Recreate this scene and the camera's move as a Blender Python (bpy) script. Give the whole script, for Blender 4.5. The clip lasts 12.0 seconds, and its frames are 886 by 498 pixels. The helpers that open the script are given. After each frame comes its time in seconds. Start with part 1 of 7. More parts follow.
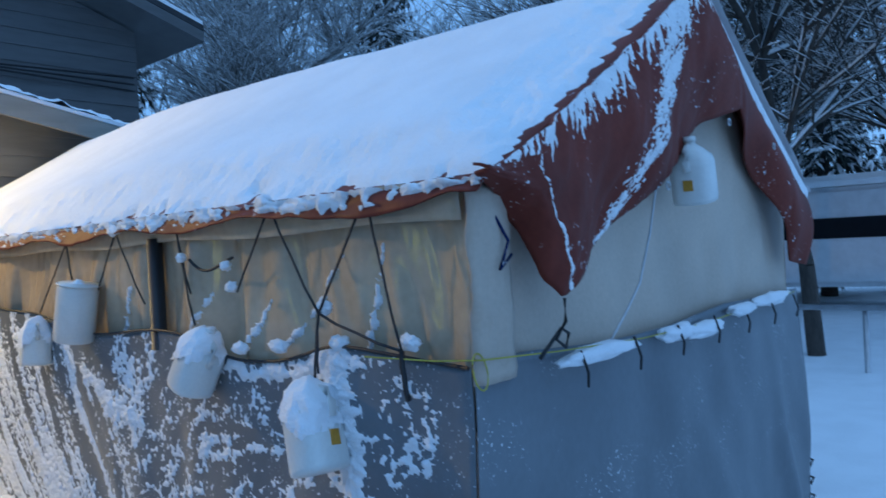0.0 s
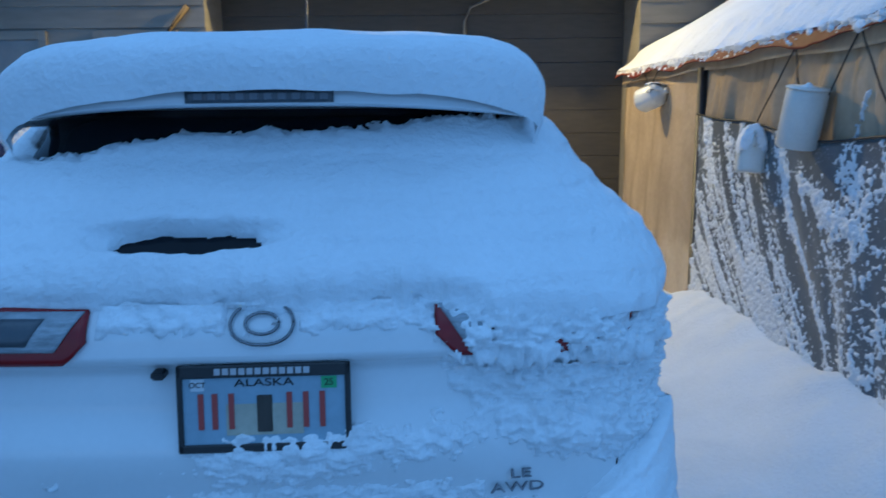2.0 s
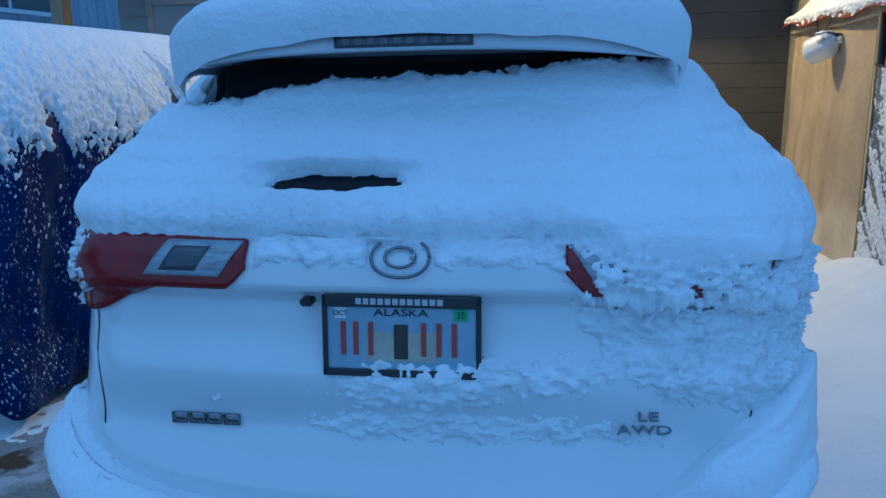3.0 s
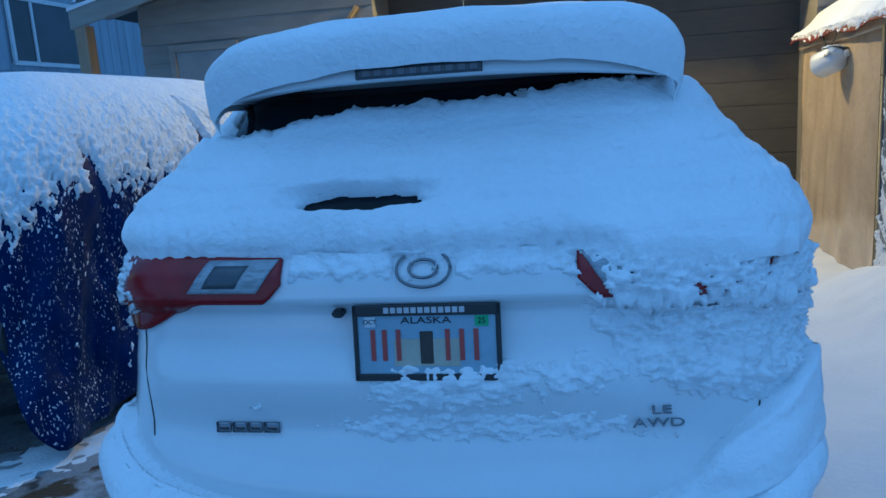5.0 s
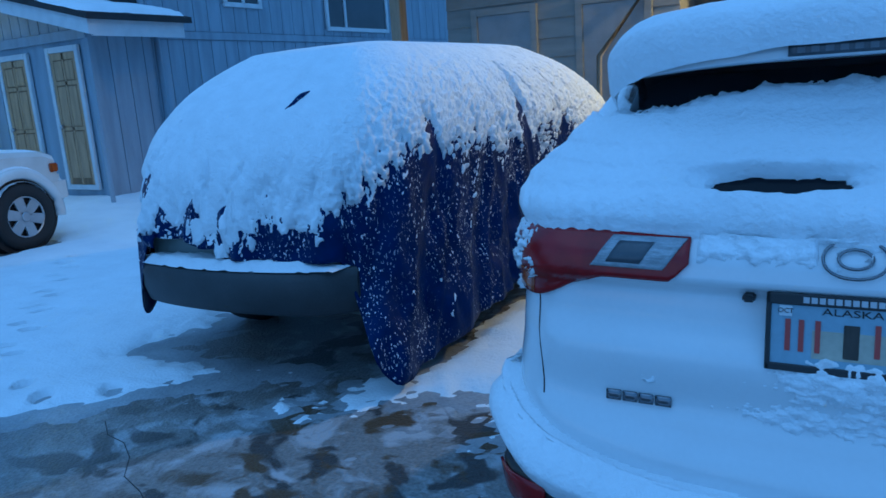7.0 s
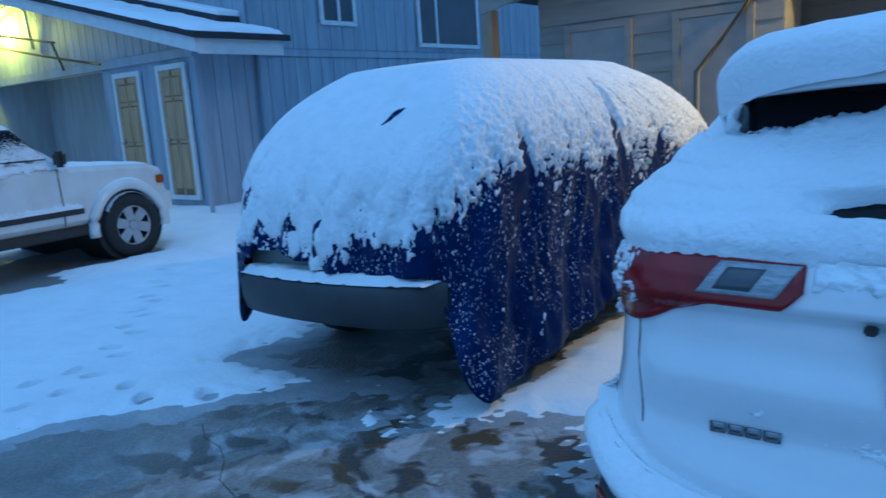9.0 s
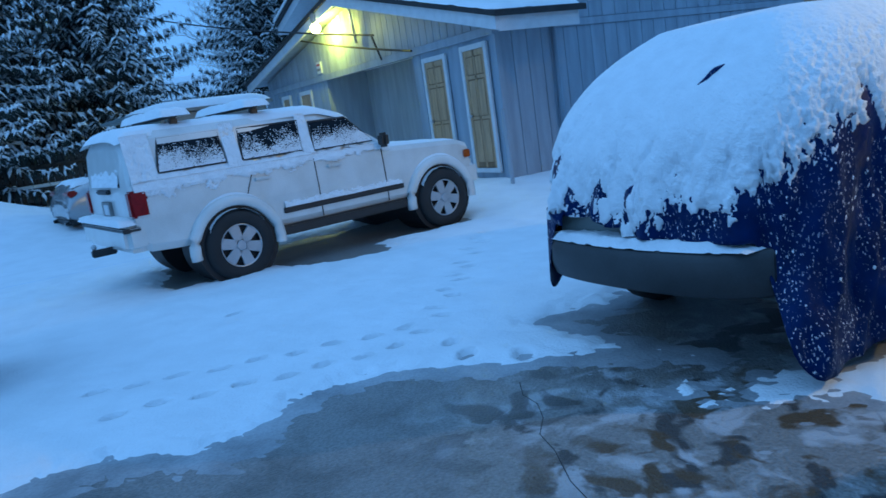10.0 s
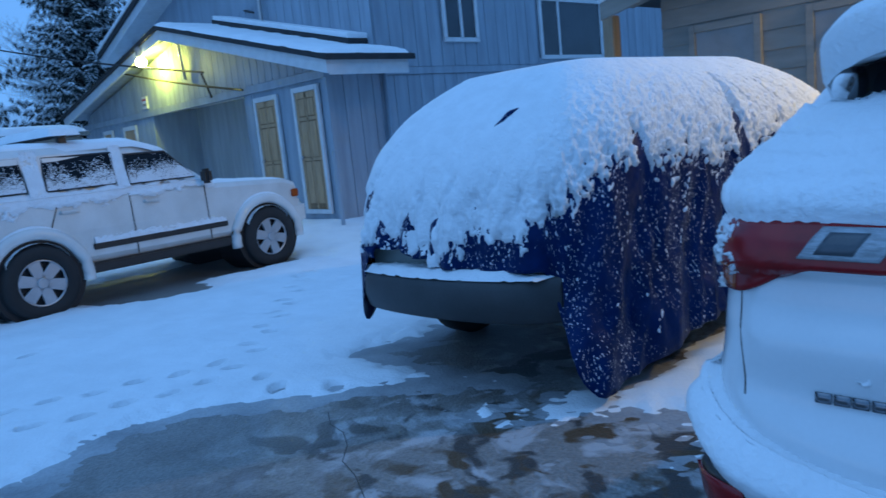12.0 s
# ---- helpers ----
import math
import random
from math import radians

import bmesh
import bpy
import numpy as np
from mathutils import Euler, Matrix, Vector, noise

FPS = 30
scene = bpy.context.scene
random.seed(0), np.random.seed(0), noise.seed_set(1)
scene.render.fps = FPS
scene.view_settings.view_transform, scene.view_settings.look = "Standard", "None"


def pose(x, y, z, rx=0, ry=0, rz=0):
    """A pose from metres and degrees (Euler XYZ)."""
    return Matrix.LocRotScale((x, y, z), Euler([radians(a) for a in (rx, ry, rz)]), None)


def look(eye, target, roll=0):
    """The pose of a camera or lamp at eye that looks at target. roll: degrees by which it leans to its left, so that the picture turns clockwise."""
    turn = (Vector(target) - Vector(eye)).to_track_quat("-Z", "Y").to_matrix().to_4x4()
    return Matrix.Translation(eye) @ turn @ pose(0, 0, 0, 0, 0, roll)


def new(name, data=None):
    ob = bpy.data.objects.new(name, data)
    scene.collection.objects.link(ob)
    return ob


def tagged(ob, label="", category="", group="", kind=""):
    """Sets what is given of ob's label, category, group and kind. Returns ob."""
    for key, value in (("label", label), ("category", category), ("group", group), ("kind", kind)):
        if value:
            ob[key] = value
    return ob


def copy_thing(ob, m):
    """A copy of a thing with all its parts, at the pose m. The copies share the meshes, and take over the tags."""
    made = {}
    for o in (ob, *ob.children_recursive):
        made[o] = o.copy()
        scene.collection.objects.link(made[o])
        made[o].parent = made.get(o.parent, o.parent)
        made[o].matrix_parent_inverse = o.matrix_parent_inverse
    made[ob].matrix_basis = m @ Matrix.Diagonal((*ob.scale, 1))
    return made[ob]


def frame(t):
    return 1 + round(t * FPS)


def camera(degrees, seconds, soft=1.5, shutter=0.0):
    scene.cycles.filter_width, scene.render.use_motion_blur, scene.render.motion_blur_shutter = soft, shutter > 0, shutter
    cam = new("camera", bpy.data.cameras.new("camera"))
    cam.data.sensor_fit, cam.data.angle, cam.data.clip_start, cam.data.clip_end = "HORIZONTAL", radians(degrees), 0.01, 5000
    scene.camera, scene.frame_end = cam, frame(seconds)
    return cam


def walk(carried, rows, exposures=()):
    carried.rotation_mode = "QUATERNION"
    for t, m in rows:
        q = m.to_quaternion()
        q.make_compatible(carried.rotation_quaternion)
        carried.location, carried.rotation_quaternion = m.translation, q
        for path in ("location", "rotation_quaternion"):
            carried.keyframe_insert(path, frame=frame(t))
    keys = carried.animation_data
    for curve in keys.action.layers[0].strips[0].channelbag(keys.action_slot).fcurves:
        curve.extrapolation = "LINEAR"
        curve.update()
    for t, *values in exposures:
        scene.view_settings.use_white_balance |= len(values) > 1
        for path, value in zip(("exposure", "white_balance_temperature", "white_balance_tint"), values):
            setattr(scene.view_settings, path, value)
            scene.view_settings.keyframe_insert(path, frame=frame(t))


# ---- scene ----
cam = camera(61.7, 12.0, shutter=0.2)
PATH = [
    (0, (0.563, -1.524, 1.695), (2.055, -0.193, 1.686), -2.9),
    (0.5, (0.515, -1.422, 1.68), (1.825, 0.086, 1.793), -1.1),
    (1, (0.514, -1.401, 1.664), (1.556, 0.304, 1.722), -2.7),
    (1.5, (0.457, -1.375, 1.556), (0.927, 0.561, 1.387), -2.5),
    (2, (0.316, -1.31, 1.492), (0.338, 0.658, 1.135), -0.6),
    (2.5, (0.328, -1.338, 1.471), (0.065, 0.597, 1.038), -0.7),
    (3, (0.34, -1.349, 1.459), (-0.023, 0.564, 1.006), -1.2),
    (3.2, (0.333, -1.365, 1.452), (-0.021, 0.551, 1.001), -1.3),
    (4.8, (0.386, -1.449, 1.451), (-0.021, 0.474, 1.081), -3.3),
    (5, (0.366, -1.466, 1.442), (-0.055, 0.455, 1.074), -3.8),
    (5.5, (0.342, -1.502, 1.45), (-0.113, 0.411, 1.084), -5.1),
    (6, (0.293, -1.528, 1.453), (-0.27, 0.351, 1.063), -7.3),
    (6.5, (0.153, -1.599, 1.468), (-0.724, 0.152, 1.065), -6.2),
    (7, (0.064, -1.613, 1.504), (-0.975, 0.041, 1.076), -3.8),
    (7.2, (0.043, -1.616, 1.526), (-1.022, 0.022, 1.095), -3.2),
    (8.8, (0.072, -1.644, 1.551), (-1.069, -0.046, 1.171), -2.6),
    (9, (0.031, -1.622, 1.518), (-1.196, -0.089, 1.142), -3.7),
    (9.5, (-0.001, -1.7, 1.518), (-1.543, -0.482, 1.145), -6.8),
    (10, (-0.015, -1.74, 1.518), (-1.737, -0.795, 1.143), -8.2),
    (10.5, (-0.01, -1.774, 1.505), (-1.785, -0.92, 1.158), -5.7),
    (11, (0.003, -1.779, 1.509), (-1.769, -0.902, 1.212), -3.7),
    (11.5, (0.081, -1.699, 1.469), (-1.581, -0.626, 1.18), -4.1),
    (12, (0.15, -1.659, 1.425), (-1.331, -0.349, 1.121), -5.8),
]
EXPOSURES = [(0, 0.35, 6450, 6), (0.5, 0.23, 5950, 4), (1.0, 0.22, 5750, 3), (1.5, 0.12, 5800, 3), (2.5, 0.03, 5600, 0), (5, 0.0, 5430, -1), (6.5, 0.08, 5130, -2), (7.2, 0.12, 5300, -2), (9, 0.24, 5720, 0), (10.7, 0.29, 5780, 0), (11.5, 0.19, 5720, 7), (12, 0.17, 5850, 6)]
walk(cam, [(t, look(eye, target, roll)) for t, eye, target, roll in PATH], EXPOSURES)

# ---- world and lights ----
world = bpy.data.worlds.new("dusk")
scene.world = world
world.use_nodes = True
wn = world.node_tree.nodes
wl = world.node_tree.links
sky = wn.new("ShaderNodeTexSky")
sky.sky_type = "NISHITA"
sky.sun_disc = False
sky.sun_elevation = radians(4)
sky.sun_rotation = radians(200)
sky.ozone_density = 4.0
sky.dust_density = 0.2
tint = wn.new("ShaderNodeMix")
tint.data_type = "RGBA"
tint.inputs[0].default_value = 0.72
tint.inputs[7].default_value = (2.1, 4.9, 10.5, 1)
wl.new(sky.outputs[0], tint.inputs[6])
wl.new(tint.outputs[2], wn["Background"].inputs[0])
wn["Background"].inputs[1].default_value = 0.1


def lamp(name, kind, m, energy, color, **opts):
    d = bpy.data.lights.new(name, kind)
    d.energy, d.color = energy, color
    ob = new(name, d)
    ob.matrix_world = m
    return ob, d


sun, sd = lamp("sun", "SUN", look((0, 0, 20), (2.0, 6.0, 0)), 0.35, (0.42, 0.68, 1.0))
sd.angle = radians(70)
flood, fd = lamp("garage_flood", "SPOT", look((0.34, 5.86, 3.40), (0.27, 4.5, 0.9)), 345, (1.0, 0.69, 0.28))
fd.spot_size, fd.spot_blend, fd.shadow_soft_size = radians(178), 0.3, 0.06
porch, pd = lamp("porch_bulb", "POINT", pose(-16.35, 4.98, 3.55), 110, (0.88, 0.86, 0.08))
pd.shadow_soft_size = 0.06


# ---- materials ----
def mat(name, color, rough=0.6, metal=0.0, var=0.12, scale=6.0, bump=0.15, fine=80.0, dark=None, coat=0.0, stretch=(1, 1, 1), island=0.0):
    """A surface with variation at two scales, fine relief and an optional second tone."""
    m = bpy.data.materials.new(name)
    m.use_nodes = True
    n, l = m.node_tree.nodes, m.node_tree.links
    b = n["Principled BSDF"]
    b.inputs["Roughness"].default_value, b.inputs["Metallic"].default_value = rough, metal
    b.inputs["Coat Weight"].default_value = coat
    co = n.new("ShaderNodeTexCoord")
    mp = n.new("ShaderNodeMapping")
    mp.inputs["Scale"].default_value = stretch
    l.new(co.outputs["Object"], mp.inputs[0])
    big, small = n.new("ShaderNodeTexNoise"), n.new("ShaderNodeTexNoise")
    big.inputs["Scale"].default_value, big.inputs["Detail"].default_value = scale, 5
    small.inputs["Scale"].default_value, small.inputs["Detail"].default_value = fine, 4
    l.new(mp.outputs[0], big.inputs[0]), l.new(mp.outputs[0], small.inputs[0])
    ramp = n.new("ShaderNodeValToRGB")
    d = dark or tuple(c * (1 - 2.2 * var) for c in color)
    ramp.color_ramp.elements[0].color, ramp.color_ramp.elements[1].color = (*d, 1), (*color, 1)
    ramp.color_ramp.elements[0].position, ramp.color_ramp.elements[1].position = 0.32, 0.62
    l.new(big.outputs["Fac"], ramp.inputs[0])
    mix = n.new("ShaderNodeMix")
    mix.data_type, mix.blend_type = "RGBA", "MULTIPLY"
    mix.inputs[0].default_value = min(1.0, var * 3)
    gr = n.new("ShaderNodeValToRGB")
    gr.color_ramp.elements[0].color, gr.color_ramp.elements[0].position = (0.6, 0.6, 0.6, 1), 0.3
    gr.color_ramp.elements[1].position = 0.7
    l.new(small.outputs["Fac"], gr.inputs[0])
    l.new(ramp.outputs[0], mix.inputs[6]), l.new(gr.outputs[0], mix.inputs[7])
    out = mix.outputs[2]
    if island:
        oi = n.new("ShaderNodeObjectInfo")
        hs = n.new("ShaderNodeHueSaturation")
        mr = n.new("ShaderNodeMapRange")
        mr.inputs[3].default_value, mr.inputs[4].default_value = 1 - island, 1 + island
        l.new(oi.outputs["Random"], mr.inputs[0]), l.new(mr.outputs[0], hs.inputs["Value"]), l.new(out, hs.inputs["Color"])
        out = hs.outputs[0]
    l.new(out, b.inputs["Base Color"])
    if bump:
        bp = n.new("ShaderNodeBump")
        bp.inputs["Strength"].default_value, bp.inputs["Distance"].default_value = bump, 0.01
        l.new(small.outputs["Fac"], bp.inputs["Height"]), l.new(bp.outputs[0], b.inputs["Normal"])
    return m


SNOW = mat("snow", (0.86, 0.88, 0.9), 0.75, var=0.03, scale=3, bump=0.5, fine=65)
FLUFF = mat("fluffy_snow", (0.86, 0.88, 0.9), 0.8, var=0.03, scale=9, bump=0.6, fine=110)
CARWHITE = mat("white_car_paint", (0.74, 0.75, 0.76), 0.22, var=0.02, scale=4, bump=0, coat=0.6)
JEEPWHITE = mat("white_jeep_paint", (0.74, 0.74, 0.72), 0.28, var=0.05, scale=3, bump=0, coat=0.4, dark=(0.64, 0.635, 0.61))
BLACKPLAST = mat("black_plastic", (0.025, 0.026, 0.028), 0.45, var=0.1, bump=0.1, fine=200)
RUBBER = mat("tyre_rubber", (0.02, 0.02, 0.021), 0.75, var=0.1, bump=0.2, fine=120)
BLACK = mat("deep_black", (0.012, 0.012, 0.014), 0.6, var=0.05, bump=0)
DARKGLASS = mat("dark_car_glass", (0.012, 0.014, 0.018), 0.08, var=0.05, bump=0)
REDLENS = mat("red_lamp_lens", (0.26, 0.004, 0.008), 0.2, var=0.12, scale=20, bump=0.05, fine=300)
AMBER = mat("amber_lens", (0.42, 0.09, 0.02), 0.15, var=0.1, bump=0.05, coat=0.5)
CLEARLENS = mat("clear_lamp_lens", (0.46, 0.49, 0.52), 0.14, metal=0.3, var=0.16, scale=30, bump=0.4, fine=160, stretch=(1, 1, 6))
CHROME = mat("chrome", (0.62, 0.63, 0.65), 0.16, metal=1.0, var=0.06, bump=0)
# Chrome toned down: the dark shading on badges and letters is in its colour.
BADGE = mat("chrome_shading_in_colour", (0.22, 0.23, 0.25), 0.2, metal=1.0, var=0.06, bump=0)
STEEL = mat("grey_alloy", (0.55, 0.56, 0.58), 0.35, metal=0.8, var=0.08, bump=0.05)
TANPOLY = mat("tan_poly_sheet", (0.58, 0.45, 0.31), 0.2, var=0.1, scale=2.2, bump=0.12, fine=26)
CANVAS = mat("beige_canvas", (0.56, 0.445, 0.35), 0.55, var=0.08, scale=2, bump=0.12, fine=60)
GREYTARP = mat("grey_tarp", (0.15, 0.168, 0.185), 0.36, var=0.08, scale=2, bump=0.08, fine=30)
ORANGETARP = mat("rust_red_tarp", (0.20, 0.040, 0.026), 0.6, var=0.14, scale=3, bump=0.12, fine=50)
TARPBACK = mat("brown_tarp_underside", (0.10, 0.055, 0.04), 0.7, var=0.1, bump=0.1)
BLUETARP = mat("navy_blue_tarp", (0.003, 0.02, 0.10), 0.4, var=0.15, scale=4, bump=0.4, fine=30)
for _m, _v in ((BLUETARP, 0.1), (ORANGETARP, 0.2), (DARKGLASS, 0.12)):
    _m.node_tree.nodes["Principled BSDF"].inputs["Specular IOR Level"].default_value = _v
SIDING_TAN = mat("tan_lap_siding", (0.27, 0.25, 0.215), 0.65, var=0.08, scale=2.5, bump=0.12, fine=70, stretch=(1, 1, 5), island=0.05)
SIDING_BLUE = mat("blue_grey_plywood_siding", (0.34, 0.40, 0.47), 0.62, var=0.1, scale=1.6, bump=0.14, fine=60, stretch=(4, 4, 0.5), island=0.04)
WHITETRIM = mat("white_trim", (0.68, 0.70, 0.72), 0.5, var=0.05, bump=0.05)
DOORWOOD = mat("pine_door", (0.55, 0.36, 0.205), 0.55, var=0.14, scale=3, bump=0.1, fine=40, stretch=(6, 6, 0.6))
# Darker copy of the pine: the shading in the panel grooves, as colour.
PINESHADE = mat("pine_door_groove_shade", (0.27, 0.165, 0.085), 0.6, var=0.14, scale=3, bump=0.1, fine=40, stretch=(6, 6, 0.6))
LUMBER = mat("raw_lumber", (0.34, 0.26, 0.17), 0.7, var=0.14, scale=4, bump=0.15, fine=40, stretch=(5, 5, 0.5))
GREYDOOR = mat("grey_flush_door", (0.25, 0.25, 0.245), 0.55, var=0.06, bump=0.08)
ROOFDARK = mat("dark_shingle", (0.04, 0.042, 0.046), 0.8, var=0.15, bump=0.3, fine=60)
CONCRETE = mat("wet_concrete", (0.27, 0.265, 0.255), 0.42, var=0.33, scale=0.9, bump=1.0, fine=60, dark=(0.17, 0.165, 0.155))
SLUSH = mat("thin_grey_slush", (0.42, 0.43, 0.45), 0.4, var=0.2, scale=3, bump=0.5, fine=60, dark=(0.26, 0.265, 0.275))


def add_stains(m):
    """Muddy wet blotches and a film of frost on the slab beside the cars."""
    n, l = m.node_tree.nodes, m.node_tree.links
    b = n["Principled BSDF"]
    base = b.inputs["Base Color"].links[0].from_socket
    co = n.new("ShaderNodeTexCoord")
    sep = n.new("ShaderNodeSeparateXYZ")
    l.new(co.outputs["Object"], sep.inputs[0])
    def noise(scale, detail, lo, hi):
        t, r = n.new("ShaderNodeTexNoise"), n.new("ShaderNodeMapRange")
        t.inputs["Scale"].default_value, t.inputs["Detail"].default_value, t.inputs["Distortion"].default_value = scale, detail, 0.6
        r.inputs[1].default_value, r.inputs[2].default_value = lo, hi
        l.new(co.outputs["Object"], t.inputs[0]), l.new(t.outputs["Fac"], r.inputs[0])
        return r.outputs[0]
    def times(a, c):
        q = n.new("ShaderNodeMath")
        q.operation = "MULTIPLY"
        l.new(a, q.inputs[0]), l.new(c, q.inputs[1])
        return q.outputs[0]
    def span(sock, lo, hi):
        r = n.new("ShaderNodeMapRange")
        r.interpolation_type = "SMOOTHSTEP"
        r.inputs[1].default_value, r.inputs[2].default_value = lo, hi
        l.new(sock, r.inputs[0])
        return r.outputs[0]
    def over(a, color, fac):
        q = n.new("ShaderNodeMix")
        q.data_type = "RGBA"
        q.inputs[7].default_value = (*color, 1)
        l.new(a, q.inputs[6]), l.new(fac, q.inputs[0])
        return q.outputs[2]
    area = times(span(sep.outputs[0], -3.7, -2.6), span(sep.outputs[1], -0.75, 0.1))
    frost = times(area, noise(5.0, 11, 0.50, 0.62))
    wet = times(area, noise(3.1, 10, 0.53, 0.58))
    mud = times(span(sep.outputs[0], -2.9, -2.2), times(area, noise(4.6, 9, 0.52, 0.60)))
    c = over(base, (0.42, 0.43, 0.45), frost)
    c = over(c, (0.055, 0.052, 0.05), wet)
    c = over(c, (0.085, 0.055, 0.028), mud)
    l.new(c, b.inputs["Base Color"])


add_stains(CONCRETE)
nt = CONCRETE.node_tree
[n for n in nt.nodes if n.type == "VALTORGB"][0].color_ramp.elements[0].position = 0.41
[n for n in nt.nodes if n.type == "VALTORGB"][0].color_ramp.elements[1].position = 0.50
[n for n in nt.nodes if n.type == "TEX_NOISE"][0].inputs["Detail"].default_value = 10
[n for n in nt.nodes if n.type == "TEX_NOISE"][0].inputs["Roughness"].default_value = 0.62
wet = nt.nodes.new("ShaderNodeMapRange")
wet.inputs[3].default_value, wet.inputs[4].default_value = 0.2, 0.7
nt.links.new([n for n in nt.nodes if n.type == "TEX_NOISE"][0].outputs["Fac"], wet.inputs[0])
nt.links.new(wet.outputs[0], nt.nodes["Principled BSDF"].inputs["Roughness"])


def add_flecks(m, fine, patch, fine_at, patch_at, squash=(1, 1, 1)):
    """Powder snow caught on a sheet: small flecks that gather in patches."""
    n, l = m.node_tree.nodes, m.node_tree.links
    b = n["Principled BSDF"]
    co, mp = n.new("ShaderNodeTexCoord"), n.new("ShaderNodeMapping")
    mp.inputs["Scale"].default_value = squash
    l.new(co.outputs["Object"], mp.inputs[0])
    masks = []
    for scale, (lo, hi), detail in ((fine, fine_at, 6), (patch, patch_at, 4)):
        t, r = n.new("ShaderNodeTexNoise"), n.new("ShaderNodeMapRange")
        t.inputs["Scale"].default_value, t.inputs["Detail"].default_value = scale, detail
        r.inputs[1].default_value, r.inputs[2].default_value = lo, hi
        l.new(mp.outputs[0], t.inputs[0]), l.new(t.outputs["Fac"], r.inputs[0])
        masks.append(r.outputs[0])
    q = n.new("ShaderNodeMath")
    q.operation = "MULTIPLY"
    l.new(masks[0], q.inputs[0]), l.new(masks[1], q.inputs[1])
    mix = n.new("ShaderNodeMix")
    mix.data_type = "RGBA"
    mix.inputs[7].default_value = (0.84, 0.86, 0.88, 1)
    l.new(q.outputs[0], mix.inputs[0]), l.new(b.inputs["Base Color"].links[0].from_socket, mix.inputs[6]), l.new(mix.outputs[2], b.inputs["Base Color"])


def add_grain(m, scale, strength, reach):
    """A second, coarser relief under the fine one."""
    n, l = m.node_tree.nodes, m.node_tree.links
    t, bp = n.new("ShaderNodeTexNoise"), n.new("ShaderNodeBump")
    t.inputs["Scale"].default_value, t.inputs["Detail"].default_value, t.inputs["Roughness"].default_value = scale, 6, 0.6
    bp.inputs["Strength"].default_value, bp.inputs["Distance"].default_value = strength, reach
    co = n.new("ShaderNodeTexCoord")
    l.new(co.outputs["Object"], t.inputs[0]), l.new(t.outputs["Fac"], bp.inputs["Height"])
    first = [x for x in n if x.type == "BUMP" and x != bp][0]
    l.new(bp.outputs[0], first.inputs["Normal"])


add_flecks(BLUETARP, 95, 4, (0.605, 0.66), (0.45, 0.58), (1, 1, 0.5))
add_flecks(GREYTARP, 90, 4, (0.63, 0.69), (0.54, 0.64))
add_flecks(ORANGETARP, 50, 5, (0.63, 0.70), (0.52, 0.62))
add_grain(SNOW, 26, 0.35, 0.02)
add_grain(FLUFF, 40, 0.4, 0.015)
# Garage door tone: the recess's shade is put into this dark base colour.
DOORSHADE = mat("tan_door_shade_in_colour", (0.08, 0.07, 0.055), 0.6, var=0.08, bump=0.08, stretch=(1, 1, 5))
BARK = mat("bark", (0.075, 0.062, 0.052), 0.9, var=0.2, scale=10, bump=0.6, fine=40, stretch=(1, 1, 0.3))
BIRCH = mat("birch_bark", (0.42, 0.41, 0.39), 0.8, var=0.2, scale=5, bump=0.3, fine=30, dark=(0.07, 0.065, 0.06), stretch=(1, 1, 3))
NEEDLE = mat("spruce_needles", (0.035, 0.05, 0.042), 0.8, var=0.2, bump=0)
MILKY = mat("milky_plastic", (0.72, 0.72, 0.68), 0.35, var=0.05, bump=0.05)
YELLOW = mat("yellow_rope", (0.46, 0.40, 0.06), 0.6, var=0.1, bump=0.2)
ROPE = mat("black_rubber_strap", (0.02, 0.021, 0.024), 0.6, var=0.1, bump=0.1)
GREENBIN = mat("green_dumpster_steel", (0.012, 0.085, 0.05), 0.45, var=0.12, bump=0.1)
SILVER = mat("silver_car_paint", (0.42, 0.43, 0.44), 0.25, metal=0.5, var=0.04, bump=0, coat=0.5)
WINGLASS = mat("window_glass", (0.05, 0.065, 0.085), 0.06, var=0.2, scale=0.8, bump=0)
CURTAIN = mat("pale_blind", (0.42, 0.46, 0.5), 0.8, var=0.06, bump=0.1)


# ---- mesh helpers ----
def mesh_of(name, verts, faces, material, smooth=True):
    me = bpy.data.meshes.new(name)
    me.from_pydata(verts, [], faces)
    me.materials.append(material)
    if smooth:
        me.polygons.foreach_set("use_smooth", [True] * len(me.polygons))
    me.update()
    return me


def put(name, me, parent=None, label="", m=None):
    ob = new(name, me)
    if m is not None:
        ob.matrix_world = m
    if parent is not None:
        ob.parent = parent
    if label:
        ob["label"] = label
    return ob


def part(name, bm, material, parent=None, label="", smooth=False):
    me = bpy.data.meshes.new(name)
    bm.to_mesh(me)
    bm.free()
    me.materials.append(material)
    if smooth:
        me.polygons.foreach_set("use_smooth", [True] * len(me.polygons))
    return put(name, me, parent, label)


def thing(name, label, category, group="", kind="", m=None):
    ob = new(name)
    ob.empty_display_size = 0.1
    if m is not None:
        ob.matrix_world = m
    return tagged(ob, label, category, group, kind)


def box_bm(x0, x1, y0, y1, z0, z1, bevel=0.0, bm=None, seg=2):
    own = bm is None
    bm = bm or bmesh.new()
    made = bmesh.ops.create_cube(bm, size=1, matrix=Matrix.Translation(((x0 + x1) / 2, (y0 + y1) / 2, (z0 + z1) / 2)) @ Matrix.Diagonal((x1 - x0, y1 - y0, z1 - z0, 1)))
    if bevel and own:
        bmesh.ops.bevel(bm, geom=bm.edges[:], offset=bevel, segments=seg, affect="EDGES")
    return bm


